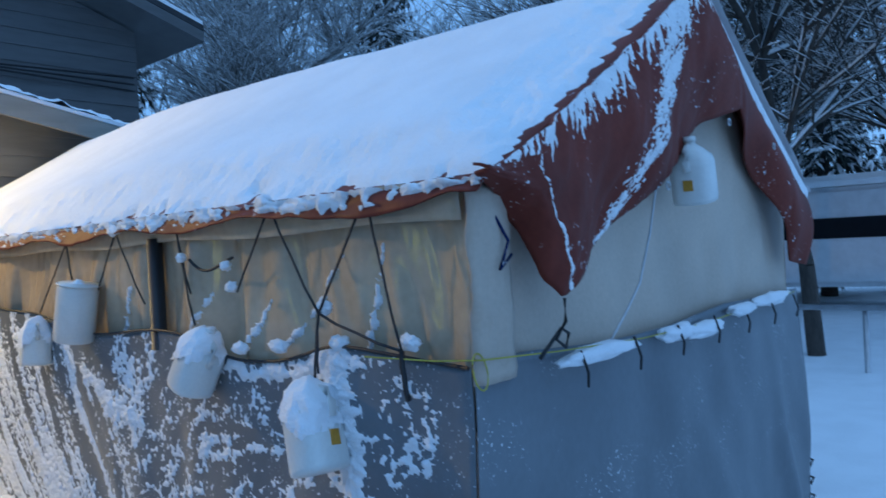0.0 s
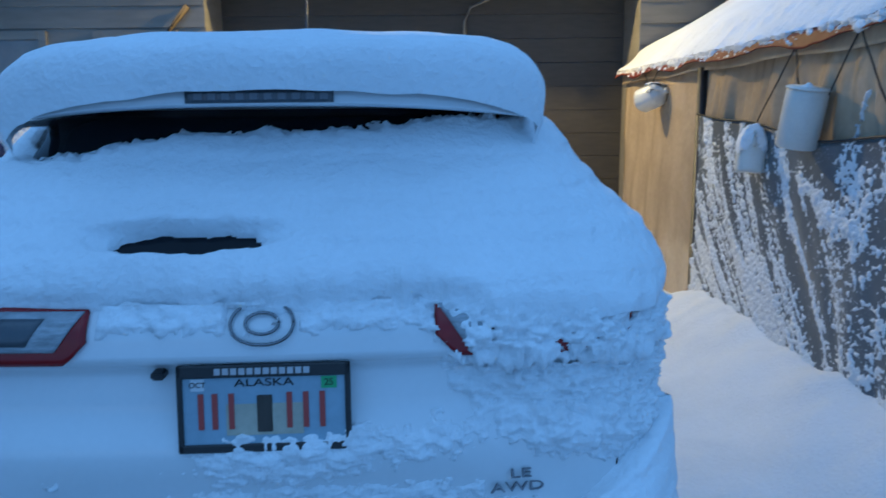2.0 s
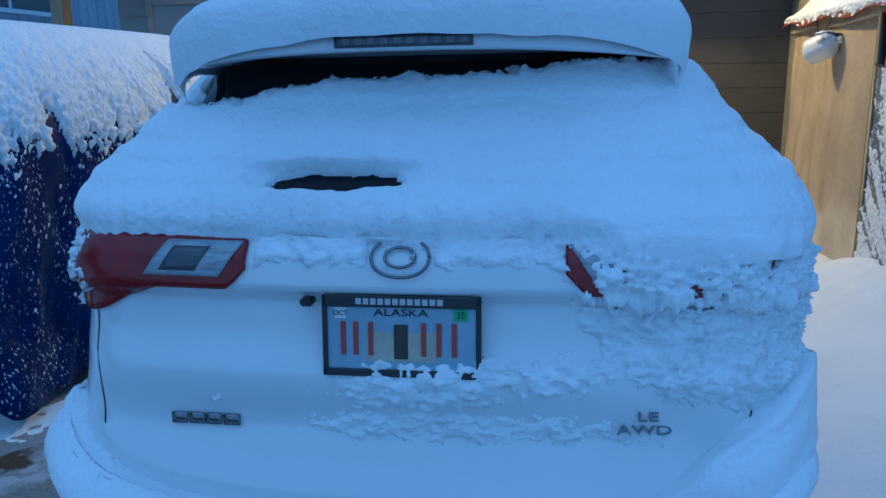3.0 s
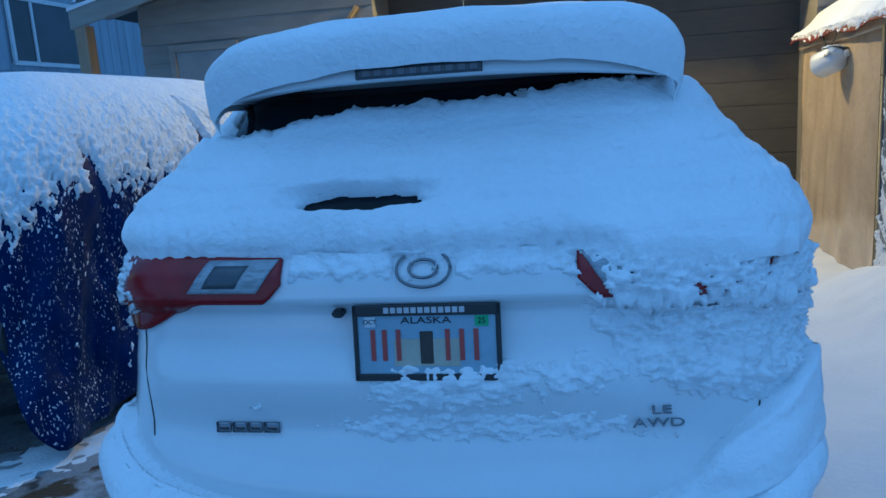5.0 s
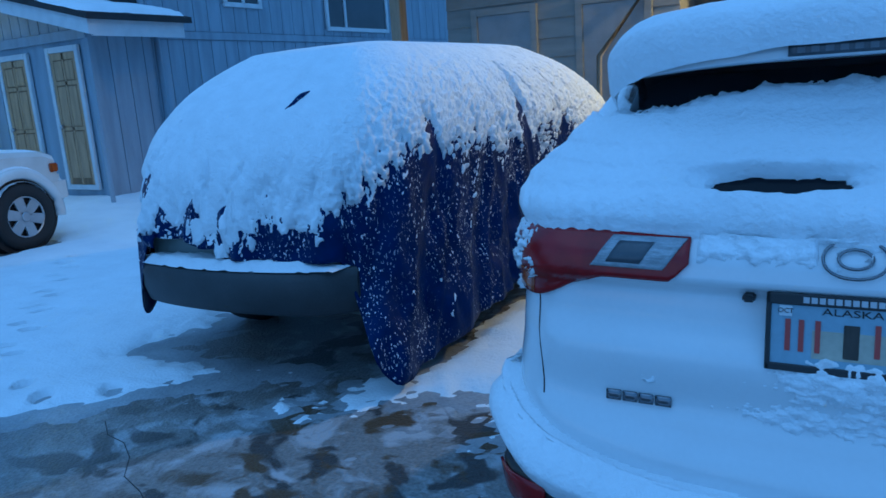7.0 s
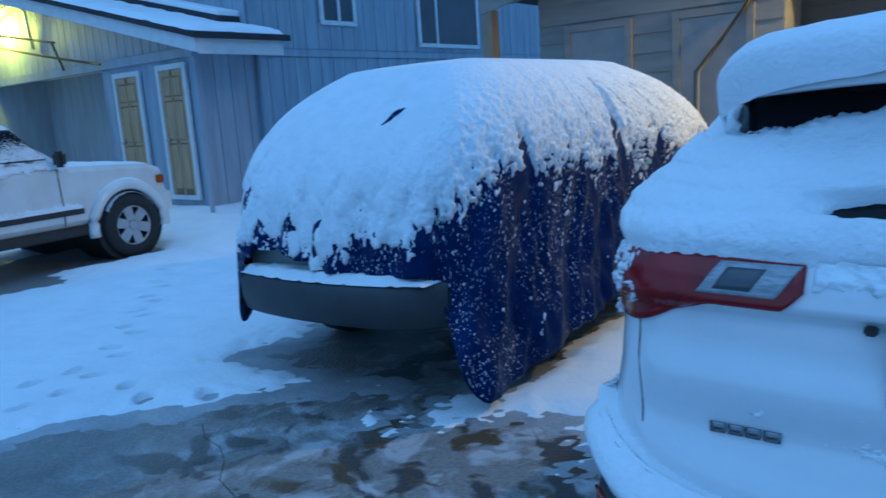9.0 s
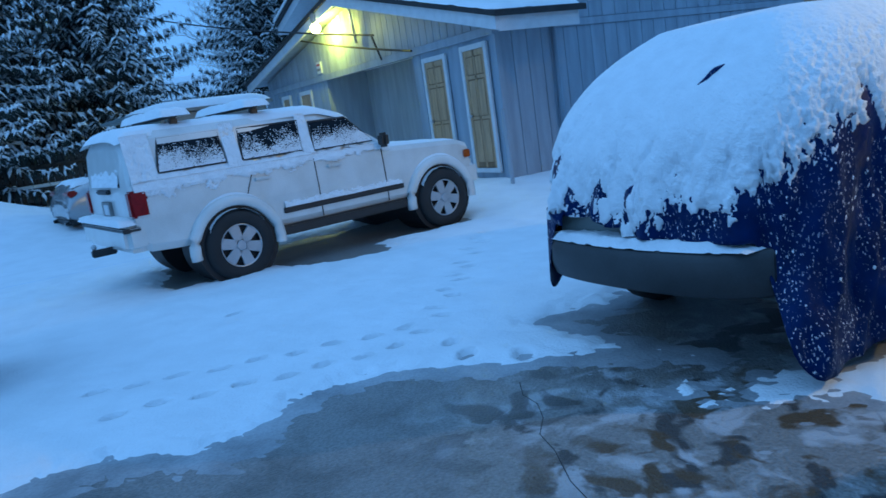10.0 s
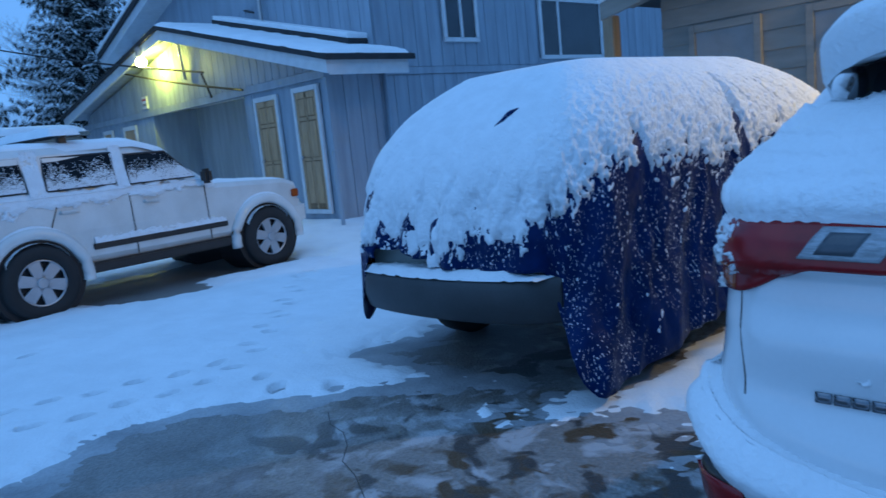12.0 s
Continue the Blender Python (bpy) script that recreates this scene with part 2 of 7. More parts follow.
def box(name, x0, x1, y0, y1, z0, z1, material, parent=None, label="", bevel=0.0):
    return part(name, box_bm(x0, x1, y0, y1, z0, z1, bevel), material, parent, label)


def tube_mesh(name, pts, radii, material, sides=8, cap=True):
    """A swept round bar through pts, of varying radius."""
    pts = [Vector(p) for p in pts]
    if not hasattr(radii, "__len__"):
        radii = [radii] * len(pts)
    verts, faces = [], []
    up = Vector((0.03, 0.02, 1))
    for i, p in enumerate(pts):
        d = (pts[min(i + 1, len(pts) - 1)] - pts[max(i - 1, 0)]).normalized()
        if abs(d.dot(up.normalized())) > 0.97:
            a = d.cross(Vector((1, 0.1, 0))).normalized()
        else:
            a = d.cross(up).normalized()
        b = d.cross(a)
        for k in range(sides):
            t = 2 * math.pi * k / sides
            verts.append(p + radii[i] * (math.cos(t) * a + math.sin(t) * b))
    for i in range(len(pts) - 1):
        for k in range(sides):
            k2 = (k + 1) % sides
            faces.append((i * sides + k, i * sides + k2, (i + 1) * sides + k2, (i + 1) * sides + k))
    if cap:
        faces.append(tuple(range(sides)))
        faces.append(tuple((len(pts) - 1) * sides + k for k in range(sides)))
    return mesh_of(name, verts, faces, material)


def tube(name, pts, radii, material, parent=None, label="", sides=8):
    return put(name, tube_mesh(name, pts, radii, material, sides), parent, label)


def grid(name, nu, nv, fn, material, parent=None, label="", thick=0.0):
    """A sheet of nu x nv cells from fn(u, v), u and v from 0 to 1."""
    verts = [fn(i / nu, j / nv) for j in range(nv + 1) for i in range(nu + 1)]
    faces = [(j * (nu + 1) + i, j * (nu + 1) + i + 1, (j + 1) * (nu + 1) + i + 1, (j + 1) * (nu + 1) + i) for j in range(nv) for i in range(nu)]
    ob = put(name, mesh_of(name, verts, faces, material), parent, label)
    if thick:
        md = ob.modifiers.new("thickness", "SOLIDIFY")
        md.thickness, md.offset = thick, 0
    return ob


def clamp(v, a=0.0, b=1.0):
    return max(a, min(b, v))


def smooth(a, b, v):
    t = clamp((v - a) / (b - a))
    return t * t * (3 - 2 * t)


def fbm(x, y, z=0.0, octaves=4):
    return noise.fractal(Vector((x, y, z)), 1.0, 2.1, octaves)


def clump(x, y, z):
    """Rounded grains: 1 in a grain's middle, 0 between grains."""
    return 1 - min(1.0, noise.voronoi(Vector((x, y, z)))[0][0] * 1.3) ** 2


def curve_of(table):
    """A smooth curve through rows of (key, value, value...)."""
    def at(k):
        if k <= table[0][0]:
            return table[0][1:]
        for a, b in zip(table, table[1:]):
            if k <= b[0]:
                t = (k - a[0]) / (b[0] - a[0])
                t = 0.5 * t + 0.5 * t * t * (3 - 2 * t)
                return tuple(p + t * (q - p) for p, q in zip(a[1:], b[1:]))
        return table[-1][1:]
    return at


def snow_on(name, nu, nv, surf, depth, label="", parent=None, material=None, sink=0.004, category="snow"):
    """Snow lying on a surface: surf(u, v) gives a point and its outward normal, depth(u, v) the snow's depth, bare where it is negative."""
    dep = [[depth(i / nu, j / nv) for i in range(nu + 1)] for j in range(nv + 1)]
    verts, faces, used = [], [], {}
    for j in range(nv):
        for i in range(nu):
            cs = ((i, j), (i + 1, j), (i + 1, j + 1), (i, j + 1))
            if max(dep[b][a] for a, b in cs) <= 0:
                continue
            f = []
            for a, b in cs:
                if (a, b) not in used:
                    p, nrm = surf(a / nu, b / nv)
                    used[(a, b)] = len(verts)
                    verts.append(Vector(p) + Vector(nrm).normalized() * (dep[b][a] if dep[b][a] > 0 else -sink))
                f.append(used[(a, b)])
            faces.append(f)
    ob = put(name, mesh_of(name, verts, faces, material or SNOW), parent)
    if parent is None:
        tagged(ob, label, category, kind="stuff")
    return ob


# ---- ground ----
def slush_at(x, y):
    return smooth(-3.0, -2.2, x) * smooth(-0.6, 0.3, y) * smooth(1.5, 1.1, y)


def bare(x, y):
    """How far the snow has been cleared: above 0 the wet concrete shows."""
    w = 0.16 * fbm(x * 1.1, y * 1.1) + 0.10 * fbm(x * 4, y * 4, 3) + 0.06 * fbm(x * 14, y * 14, 5)
    slush = slush_at(x, y)
    w -= slush * max(0.0, fbm(x * 2.6, y * 2.6, 14) * 0.9 + 0.5 * fbm(x * 9, y * 9, 15) + 0.4 * fbm(x * 22, y * 22, 16) - 0.06) * 1.3
    yard = min(x + 3.95 - 0.30 * math.exp(-((y + 1.15) / 0.38) ** 2), ((x + 4.15) * 1.34 - 0.36 - y) * 0.6, 1.3 - y, y + 4.6) if x < -0.9 else min(1.3 - y, 0.9 - 0.6 * (x + 0.9), y + 4.6)
    under_van = min(0.95 - abs(x + 2.98), 2.2 - abs(y - 3.25)) - 0.02
    under_car = min(0.9 - abs(x), 2.3 - abs(y - 2.4))
    puddle = 0.55 - math.hypot((x + 8.05 - 0.3 * (y - 1.3)) / 0.9, (y - 1.25) / 1.35)
    jeep = min(0.8 - abs(x + 8.95), 1.9 - abs(y - 1.4))
    return max(yard, under_van, under_car, puddle, jeep) + w


PRINTS = [(-5.10 + 0.071 * i + 0.04 * (i % 2), -1.60 + 0.245 * i, 0.1) for i in range(9)]
PRINTS += [(-4.50 + 0.045 * i - 0.05 * (i % 2), -1.55 + 0.243 * i, 0.1) for i in range(8)]
PRINTS += [(-6.21, -0.41, 0.3), (-3.75, 0.37, 0.5), (-3.98, 0.40, 0.5), (-3.48, 0.60, 0.2)]
PRINTS += [(-4.33 - 0.21 * i, 0.38 + 0.17 * i + 0.12 * (i % 2), -0.9) for i in range(14)]


def prints(x, y):
    d = 0.0
    for px, py, a in PRINTS:
        if abs(x - px) < 0.2 and abs(y - py) < 0.2:
            c, q = math.cos(a), math.sin(a)
            u, v = (x - px) * c + (y - py) * q, -(x - px) * q + (y - py) * c
            d = max(d, smooth(1.0, 0.7, math.hypot(u / 0.042, v / 0.075)))
    return d


def ground_z(x, y):
    rise = 0.16 * smooth(-8.5, -10.5, x) * smooth(2.5, 5, y)
    far = 0.35 * smooth(-13, -19, x) * smooth(1.5, -2, y)
    bank = 0.75 * math.exp(-((x + 19.5) / 2.2) ** 2 - ((y + 3.4) / 1.7) ** 2)
    return rise + far + bank


def snow_ground_z(x, y):
    b = bare(x, y)
    s = 0.055 * smooth(0.06, -0.22, b) - 0.02 * smooth(-0.05, 0.1, b)
    s += 0.02 * fbm(x * 0.6, y * 0.6, 9) * smooth(0, -0.5, b) + 0.004 * fbm(x * 7, y * 7, 2)
    s *= 1 - 0.72 * slush_at(x, y)
    s -= 0.1 * prints(x, y) * smooth(0.02, -0.1, b)
    s += 0.012 * abs(fbm(x * 3.5, y * 3.5, 17)) * smooth(-0.1, -0.6, b)
    e = min(x + 11, 3 - x, y + 6, 7 - y)
    s = 0.034 + (s - 0.034) * smooth(0.0, 0.9, e)
    s += 0.25 * smooth(1.55, 2.15, x) * smooth(3.0, 2.6, x) * smooth(0.5, 1.4, y) * smooth(4.6, 3.4, y) * (1 + 0.2 * fbm(x * 3, y * 3, 23))
    return ground_z(x, y) + s


def warp(u, stops):
    """Place along a line whose stretches (start, share) are cut into unequal steps."""
    for (a, p), (b, q) in zip(stops, stops[1:]):
        if u <= q:
            return a + (b - a) * (u - p) / (q - p)
    return stops[-1][0]


def slush_z(x, y):
    b = bare(x, y)
    reach = 0.24 + 0.16 * fbm(x * 1.7, y * 1.7, 41) + 0.09 * fbm(x * 8, y * 8, 42) + 0.05 * fbm(x * 24, y * 24, 43)
    return ground_z(x, y) + 0.012 * smooth(reach + 0.05, reach - 0.2, b) * smooth(-0.4, -0.2, b)


def build_ground():
    def sheet(name, x0, x1, y0, y1, step, zf, material):
        nx, ny = int((x1 - x0) / step), int((y1 - y0) / step)
        return grid(name, nx, ny, lambda u, v: (x0 + u * (x1 - x0), y0 + v * (y1 - y0), zf(x0 + u * (x1 - x0), y0 + v * (y1 - y0))), material)
    slab = sheet("road", -10, 3, -6, 7, 0.25, lambda x, y: ground_z(x, y) + 0.004, CONCRETE)
    tagged(slab, "wet bare concrete driveway under melted snow", "driveway", kind="structure")
    wx = [(-11, 0), (-6.4, 0.29), (-3.6, 0.64), (-1.0, 0.83), (3, 1)]
    wy = [(-6, 0), (-2.0, 0.2), (1.0, 0.56), (7, 1)]
    def snowy(u, v):
        x, y = warp(u, wx), warp(v, wy)
        return (x, y, snow_ground_z(x, y))
    bumps = grid("snow_ground", 390, 350, snowy, SNOW)
    slush = sheet("slush", -5.2, -1.2, -4.2, 1.9, 0.035, slush_z, SLUSH)
    tagged(slush, "thin grey slush along the melting snow edge", "slush", kind="structure")
    tagged(bumps, "trodden fresh snow with melted edges on the yard", "snow", kind="structure")
    xs = [-400, -200, -90, -50, -34, -26, -23, -22, -21, -20.3, -19.6, -19, -18.4, -17.8, -17, -15, -13, -12, -11, 3, 6, 10, 16, 30, 60, 120, 400]
    ys = [-400, -150, -60, -25, -12, -8, -6, -5.4, -4.8, -4.2, -3.6, -3, -2.4, -1.8, -1.2, -0.6, 0, 1.2, 2.4, 3.6, 4.8, 6, 7, 9, 13, 20, 40, 90, 200, 400]
    verts = [(x, y, ground_z(x, y) + 0.035) for y in ys for x in xs]
    faces = []
    for j in range(len(ys) - 1):
        for i in range(len(xs) - 1):
            if xs[i] == -11 and -6.1 < ys[j] < 6.9:
                continue
            a = j * len(xs) + i
            faces.append((a, a + 1, a + 1 + len(xs), a + len(xs)))
    far = put("ground", mesh_of("ground", verts, faces, SNOW))
    tagged(far, "snow covered ground reaching to the trees", "ground", kind="structure")


build_ground()
tagged(tube("crack", [(-3.2, 0.36, 0.004), (-3.05, 0.27, 0.004), (-2.9, 0.25, 0.004), (-2.75, 0.17, 0.004), (-2.62, 0.05, 0.004), (-2.45, 0.0, 0.004), (-2.2, -0.12, 0.004), (-1.9, -0.2, 0.004)], 0.0022, BLACK, sides=5), "hairline crack in the driveway slab", "crack", kind="structure")


# ---- the white crossover ----
CAR = pose(0, 0, 0, 0, 0, 2.5)


REAR = curve_of([
    # z, half width, rear y, corner radius
    (0.25, 0.74, 0.10, 0.14), (0.36, 0.79, -0.02, 0.16), (0.48, 0.80, -0.09, 0.18), (0.62, 0.805, -0.125, 0.19),
    (0.69, 0.80, -0.12, 0.19), (0.73, 0.785, -0.07, 0.18), (0.80, 0.78, -0.065, 0.18), (0.88, 0.78, -0.03, 0.18),
    (0.96, 0.785, 0.008, 0.17), (1.035, 0.79, 0.018, 0.17), (1.052, 0.79, -0.014, 0.17), (1.10, 0.79, -0.008, 0.18), (1.16, 0.785, 0.03, 0.19),
    (1.22, 0.77, 0.09, 0.20), (1.26, 0.73, 0.125, 0.2), (1.30, 0.68, 0.16, 0.19), (1.38, 0.625, 0.24, 0.18), (1.46, 0.58, 0.32, 0.17), (1.53, 0.545, 0.42, 0.16), (1.57, 0.50, 0.52, 0.16), (1.59, 0.40, 0.75, 0.16)])


def smile(x):
    """How far the tailgate's lower edge sags between the corners."""
    return 0.165 * (1 - min(1, abs(x) / 0.8) ** 4)


def rear_y(x, z):
    hw, y, r = REAR(z + smile(x) * smooth(0.90, 0.74, z))
    over = max(0.0, abs(x) - (hw - r))
    corner = 1.1 * (r - math.sqrt(max(0.0, r * r - min(over, r) ** 2))) if over else 0.0
    return y + 0.05 * (x / hw) ** 2 + corner


def rear_normal(x, z):
    e = 0.012
    hw = REAR(z)[0] - 0.015
    xa, xb = clamp(x - e, -hw, hw), clamp(x + e, -hw, hw)
    dx = (rear_y(xb, z) - rear_y(xa, z)) / max(1e-4, xb - xa)
    dz = (rear_y(x, z + e) - rear_y(x, z - e)) / (2 * e)
    return Vector((clamp(dx, -4, 4), -1, clamp(dz, -2, 2))).normalized()


def on_rear(x, z, off):
    return Vector((x, rear_y(x, z), z)) + rear_normal(x, z) * off


def rear_panel(name, x0, x1, low, high, material, parent, off=0.012, nu=24, nv=10, label="", thick=0.012, slant=0.0):
    """A piece laid on the tail between two heights that change along x."""
    def at(u, v):
        x = x0 + u * (x1 - x0)
        a, b = low(x), high(x)
        return on_rear(x + slant * (v - 0.5), a + v * (b - a), off)
    return grid(name, nu, nv, at, material, parent, label, thick)


def word(text, size, material, parent, m, name="lettering", depth=0.003):
    c = bpy.data.curves.new(name, "FONT")
    c.body, c.size, c.extrude, c.align_x, c.align_y = text, size, depth, "CENTER", "CENTER"
    ob = new(name, c)
    me = bpy.data.meshes.new_from_object(ob)
    bpy.data.objects.remove(ob)
    bpy.data.curves.remove(c)
    me.materials.clear()
    me.materials.append(material)
    return put(name, me, parent, "", m)


def wheel(parent, x, y, z, r, w, rim_r, side=1, spokes=6, rim_material=None):
    """A wheel whose outer face looks along +x (side 1) or -x."""
    hub = new("wheel")
    hub.parent = parent
    hub.location = (x, y, z)
    prof = [(rim_r, -w / 2), (r * 0.93, -w / 2), (r, -w * 0.36), (r, w * 0.36), (r * 0.93, w / 2), (rim_r, w / 2), (rim_r * 0.96, w * 0.3), (rim_r * 0.96, -w * 0.3)]
    n = 40
    verts, faces = [], []
    for i in range(n):
        a = 2 * math.pi * i / n
        for rr, xx in prof:
            verts.append((xx, rr * math.cos(a), rr * math.sin(a)))
    k = len(prof)
    for i in range(n):
        for j in range(k):
            faces.append((i * k + j, i * k + (j + 1) % k, ((i + 1) % n) * k + (j + 1) % k, ((i + 1) % n) * k + j))
    put("tyre", mesh_of("tyre", verts, faces, RUBBER), hub)
    bm = bmesh.new()
    s = side
    bmesh.ops.create_cone(bm, cap_ends=True, segments=32, radius1=rim_r * 0.97, radius2=rim_r * 0.97, depth=0.02, matrix=Matrix.Translation((s * w * 0.02, 0, 0)) @ Matrix.Rotation(math.pi / 2, 4, "Y"))
    part("rim_back", bm, BLACKPLAST, hub)
    bm = bmesh.new()
    for i in range(spokes):
        a = 2 * math.pi * (i + 0.25) / spokes
        m = Matrix.Translation((s * w * 0.36, 0, 0)) @ Matrix.Rotation(a, 4, "X") @ Matrix.Translation((0, 0, rim_r * 0.5))
        made = bmesh.ops.create_cube(bm, size=1, matrix=m @ Matrix.Diagonal((0.03, rim_r * 0.40, rim_r * 0.98, 1)))
        for v in made["verts"]:
            loc = m.inverted() @ v.co
            if loc.z > 0:
                loc.y *= 1.35
                v.co = m @ loc
    bmesh.ops.create_cone(bm, cap_ends=True, segments=20, radius1=rim_r * 0.27, radius2=rim_r * 0.22, depth=0.045, matrix=Matrix.Translation((s * w * 0.38, 0, 0)) @ Matrix.Rotation(math.pi / 2 * s, 4, "Y"))
    bmesh.ops.bevel(bm, geom=bm.edges[:], offset=0.004, segments=1, affect="EDGES")
    part("rim", bm, rim_material or STEEL, hub)
    ring = [(s * w * 0.4, rim_r * 0.97 * math.cos(a), rim_r * 0.97 * math.sin(a)) for a in [2 * math.pi * i / 36 for i in range(37)]]
    tube("rim_lip", ring, 0.014, rim_material or STEEL, hub, sides=6)
    return hub


def build_crossover():
    car = thing("suv", "white compact crossover parked under fresh snow in the yard", "car")
    zs = [0.25 + (1.59 - 0.25) * i / 110 for i in range(111)]
    verts, faces, ring = [], [], 0
    for z in zs:
        hw, y, r = REAR(z)
        front = 4.35 - 0.25 * smooth(0.7, 0.95, z) - 1.25 * smooth(0.9, 1.1, z) - 0.9 * smooth(1.1, 1.6, z)
        n = 60
        outline = [(hw * math.sin((i / n - 0.5) * math.pi), rear_y(hw * math.sin((i / n - 0.5) * math.pi), z), z) for i in range(n + 1)]
        y0 = outline[0][1]
        grow = [0.10 * math.sin(math.pi * min(1, k / 12 * 1.2)) * smooth(1.35, 1.0, z) for k in range(13)]
        outline += [(hw + grow[k], y0 + k / 12 * (front - 0.4 - y0), z) for k in range(1, 13)]
        outline += [(hw * math.cos(k / 8 * math.pi), front - 0.4 + 0.4 * math.sin(k / 8 * math.pi), z) for k in range(1, 8)]
        outline += [(-hw - grow[k], y0 + k / 12 * (front - 0.4 - y0), z) for k in range(12, 0, -1)]
        ring = len(outline)
        verts += outline
    for j in range(len(zs) - 1):
        for i in range(ring):
            faces.append((j * ring + i, j * ring + (i + 1) % ring, (j + 1) * ring + (i + 1) % ring, (j + 1) * ring + i))
    faces.append(tuple(range((len(zs) - 1) * ring, len(zs) * ring)))
    put("body", mesh_of("body", verts, faces, CARWHITE), car)
    for x in (-0.78, 0.78):
        for y in (0.85, 3.5):
            wheel(car, x, y, 0.34, 0.34, 0.22, 0.21, 1 if x > 0 else -1, 5)
    # tail
    rear_panel("rear_window", -0.55, 0.55, lambda x: 1.17 + 0.02 * x * x, lambda x: 1.50, DARKGLASS, car, 0.006, 30, 16, "dark tinted rear window", 0.006)
    rear_panel("bumper", -0.80, 0.80, lambda x: 0.26, lambda x: 0.60 - 0.06 * abs(x), BLACKPLAST, car, 0.01, 40, 8, "black plastic lower bumper", 0.02)
    for s in (-1, 1):
        low = lambda x: 0.978 + 0.077 * smooth(0.71, 0.50, abs(x)) + 0.045 * smooth(0.36, 0.30, abs(x))
        high = lambda x: 1.152 - 0.008 * smooth(0.6, 0.3, abs(x))
        lampb = rear_panel("tail_lamp", s * 0.785, s * 0.315, low, high, REDLENS, car, 0.004, 34, 10, "red wraparound tail lamp", 0.01)
        rear_panel("reverse_lens", s * 0.512, s * 0.345, lambda x: 1.077, lambda x: 1.14, CLEARLENS, lampb, 0.0105, 14, 8, "clear reversing lens", 0.004, -s * 0.05)
        rear_panel("lens_core", s * 0.485, s * 0.405, lambda x: 1.088, lambda x: 1.128, SMOKELENS, lampb, 0.013, 6, 4, "", 0.002, -s * 0.03)
        rear_panel("amber_lens", s * 0.783, s * 0.70, lambda x: 0.984, lambda x: 1.05, AMBER, lampb, 0.0095, 8, 5, "amber turn signal lens", 0.004)
        tube("tailgate_gap", [on_rear(s * (0.69 - 0.03 * smooth(0.98, 0.72, z)), z, 0.0) for z in (0.98, 0.94, 0.9, 0.86, 0.82, 0.78, 0.745)], 0.0018, BLACK, car, sides=5)
        rear_panel("reflector", s * 0.76, s * 0.62, lambda x: 0.47, lambda x: 0.555, REDLENS, car, 0.026, 10, 5, "red bumper reflector", 0.008)
    part("rear_camera", box_bm(-0.205, -0.18, -0.012, 0.02, 1.02, 1.036, 0.004), BLACKPLAST, car)
    # emblem: plain rings
    for rx, rz, n in ((0.057, 0.034, 48), (0.030, 0.016, 32)):
        dz = 0.026
        tube("emblem", [on_rear(rx * math.cos(2 * math.pi * i / n), 1.092 + dz + rz * math.sin(2 * math.pi * i / n), 0.008) for i in range(n + 1)], 0.0032, BADGE, car, "plain chrome oval emblem", sides=8)
    # model badge: plain chrome bars
    for x0, x1, h in ((-0.500, -0.466, 0), (-0.461, -0.428, 0), (-0.424, -0.391, 0), (-0.386, -0.350, 0)):
        rear_panel("badge_bar", x0, x1, lambda x: 0.757, lambda x: 0.782, BADGE, car, 0.006, 3, 2, "plain chrome badge bar", 0.006)
    for i, (txt, z, x) in enumerate((("LE", 0.815, 0.475), ("AWD", 0.785, 0.47))):
        q = on_rear(x, z, 0.005)
        word(txt, 0.032, BADGE, car, Matrix.Translation(q) @ Euler((radians(80), 0, radians(6))).to_matrix().to_4x4() @ Matrix.Diagonal((1.35, 0.8, 1, 1)))
    # number plate: a plain board with bars
    m = Matrix.Translation((0, -0.012, 0.966)) @ Matrix.Rotation(radians(-6), 4, "X")
    plate = new("number_plate")
    plate.parent = car
    plate.matrix_world = m
    plate["label"] = "blue and white number plate in a black frame"
    bm = bmesh.new()
    for b in ((-0.157, 0.157, -0.014, 0.0, 0.058, 0.081), (-0.157, 0.157, -0.014, 0.0, -0.081, -0.066), (-0.157, -0.147, -0.014, 0.0, -0.081, 0.081), (0.147, 0.157, -0.014, 0.0, -0.081, 0.081)):
        box_bm(*b, bm=bm)
    bmesh.ops.bevel(bm, geom=bm.edges[:], offset=0.002, segments=1, affect="EDGES")
    o = part("plate_frame", bm, BLACKPLAST, plate)
    part("plate_board", box_bm(-0.15, 0.15, -0.008, 0.0, -0.07, 0.062), PLATEBLUE, plate)
    part("plate_field", box_bm(-0.07, 0.07, -0.0092, -0.007, -0.05, 0.008), PLATEGOLD, plate)
    for x in (-0.115, -0.09, -0.06, 0.045, 0.075, 0.105):
        part("plate_bar", box_bm(x - 0.005, x + 0.005, -0.0105, -0.008, -0.038, 0.028), PLATERED, plate)
    part("plate_figure", box_bm(-0.014, 0.014, -0.0103, -0.008, -0.045, 0.024, 0.001), BARK, plate)
    for x0, x1, mt in ((-0.132, -0.108, WHITETRIM), (0.104, 0.132, PLATEGREEN)):
        part("sticker", box_bm(x0, x1, -0.0105, -0.008, 0.034, 0.056), mt, plate)
    for i in range(12):
        part("frame_bar", box_bm(-0.088 + i * 0.0146, -0.077 + i * 0.0146, -0.0155, -0.0135, 0.064, 0.076), STEEL, plate)
    face = Euler((radians(90), 0, 0)).to_matrix().to_4x4()
    word("ALASKA", 0.02, BLACK, plate, Matrix.Translation((0, -0.0095, 0.047)) @ face @ Matrix.Diagonal((1.5, 1, 1, 1)), depth=0.0005)
    word("OCT", 0.014, BLACK, plate, Matrix.Translation((-0.12, -0.0113, 0.045)) @ face, depth=0.0005)
    word("25", 0.018, BLACK, plate, Matrix.Translation((0.118, -0.0113, 0.045)) @ face, depth=0.0005)
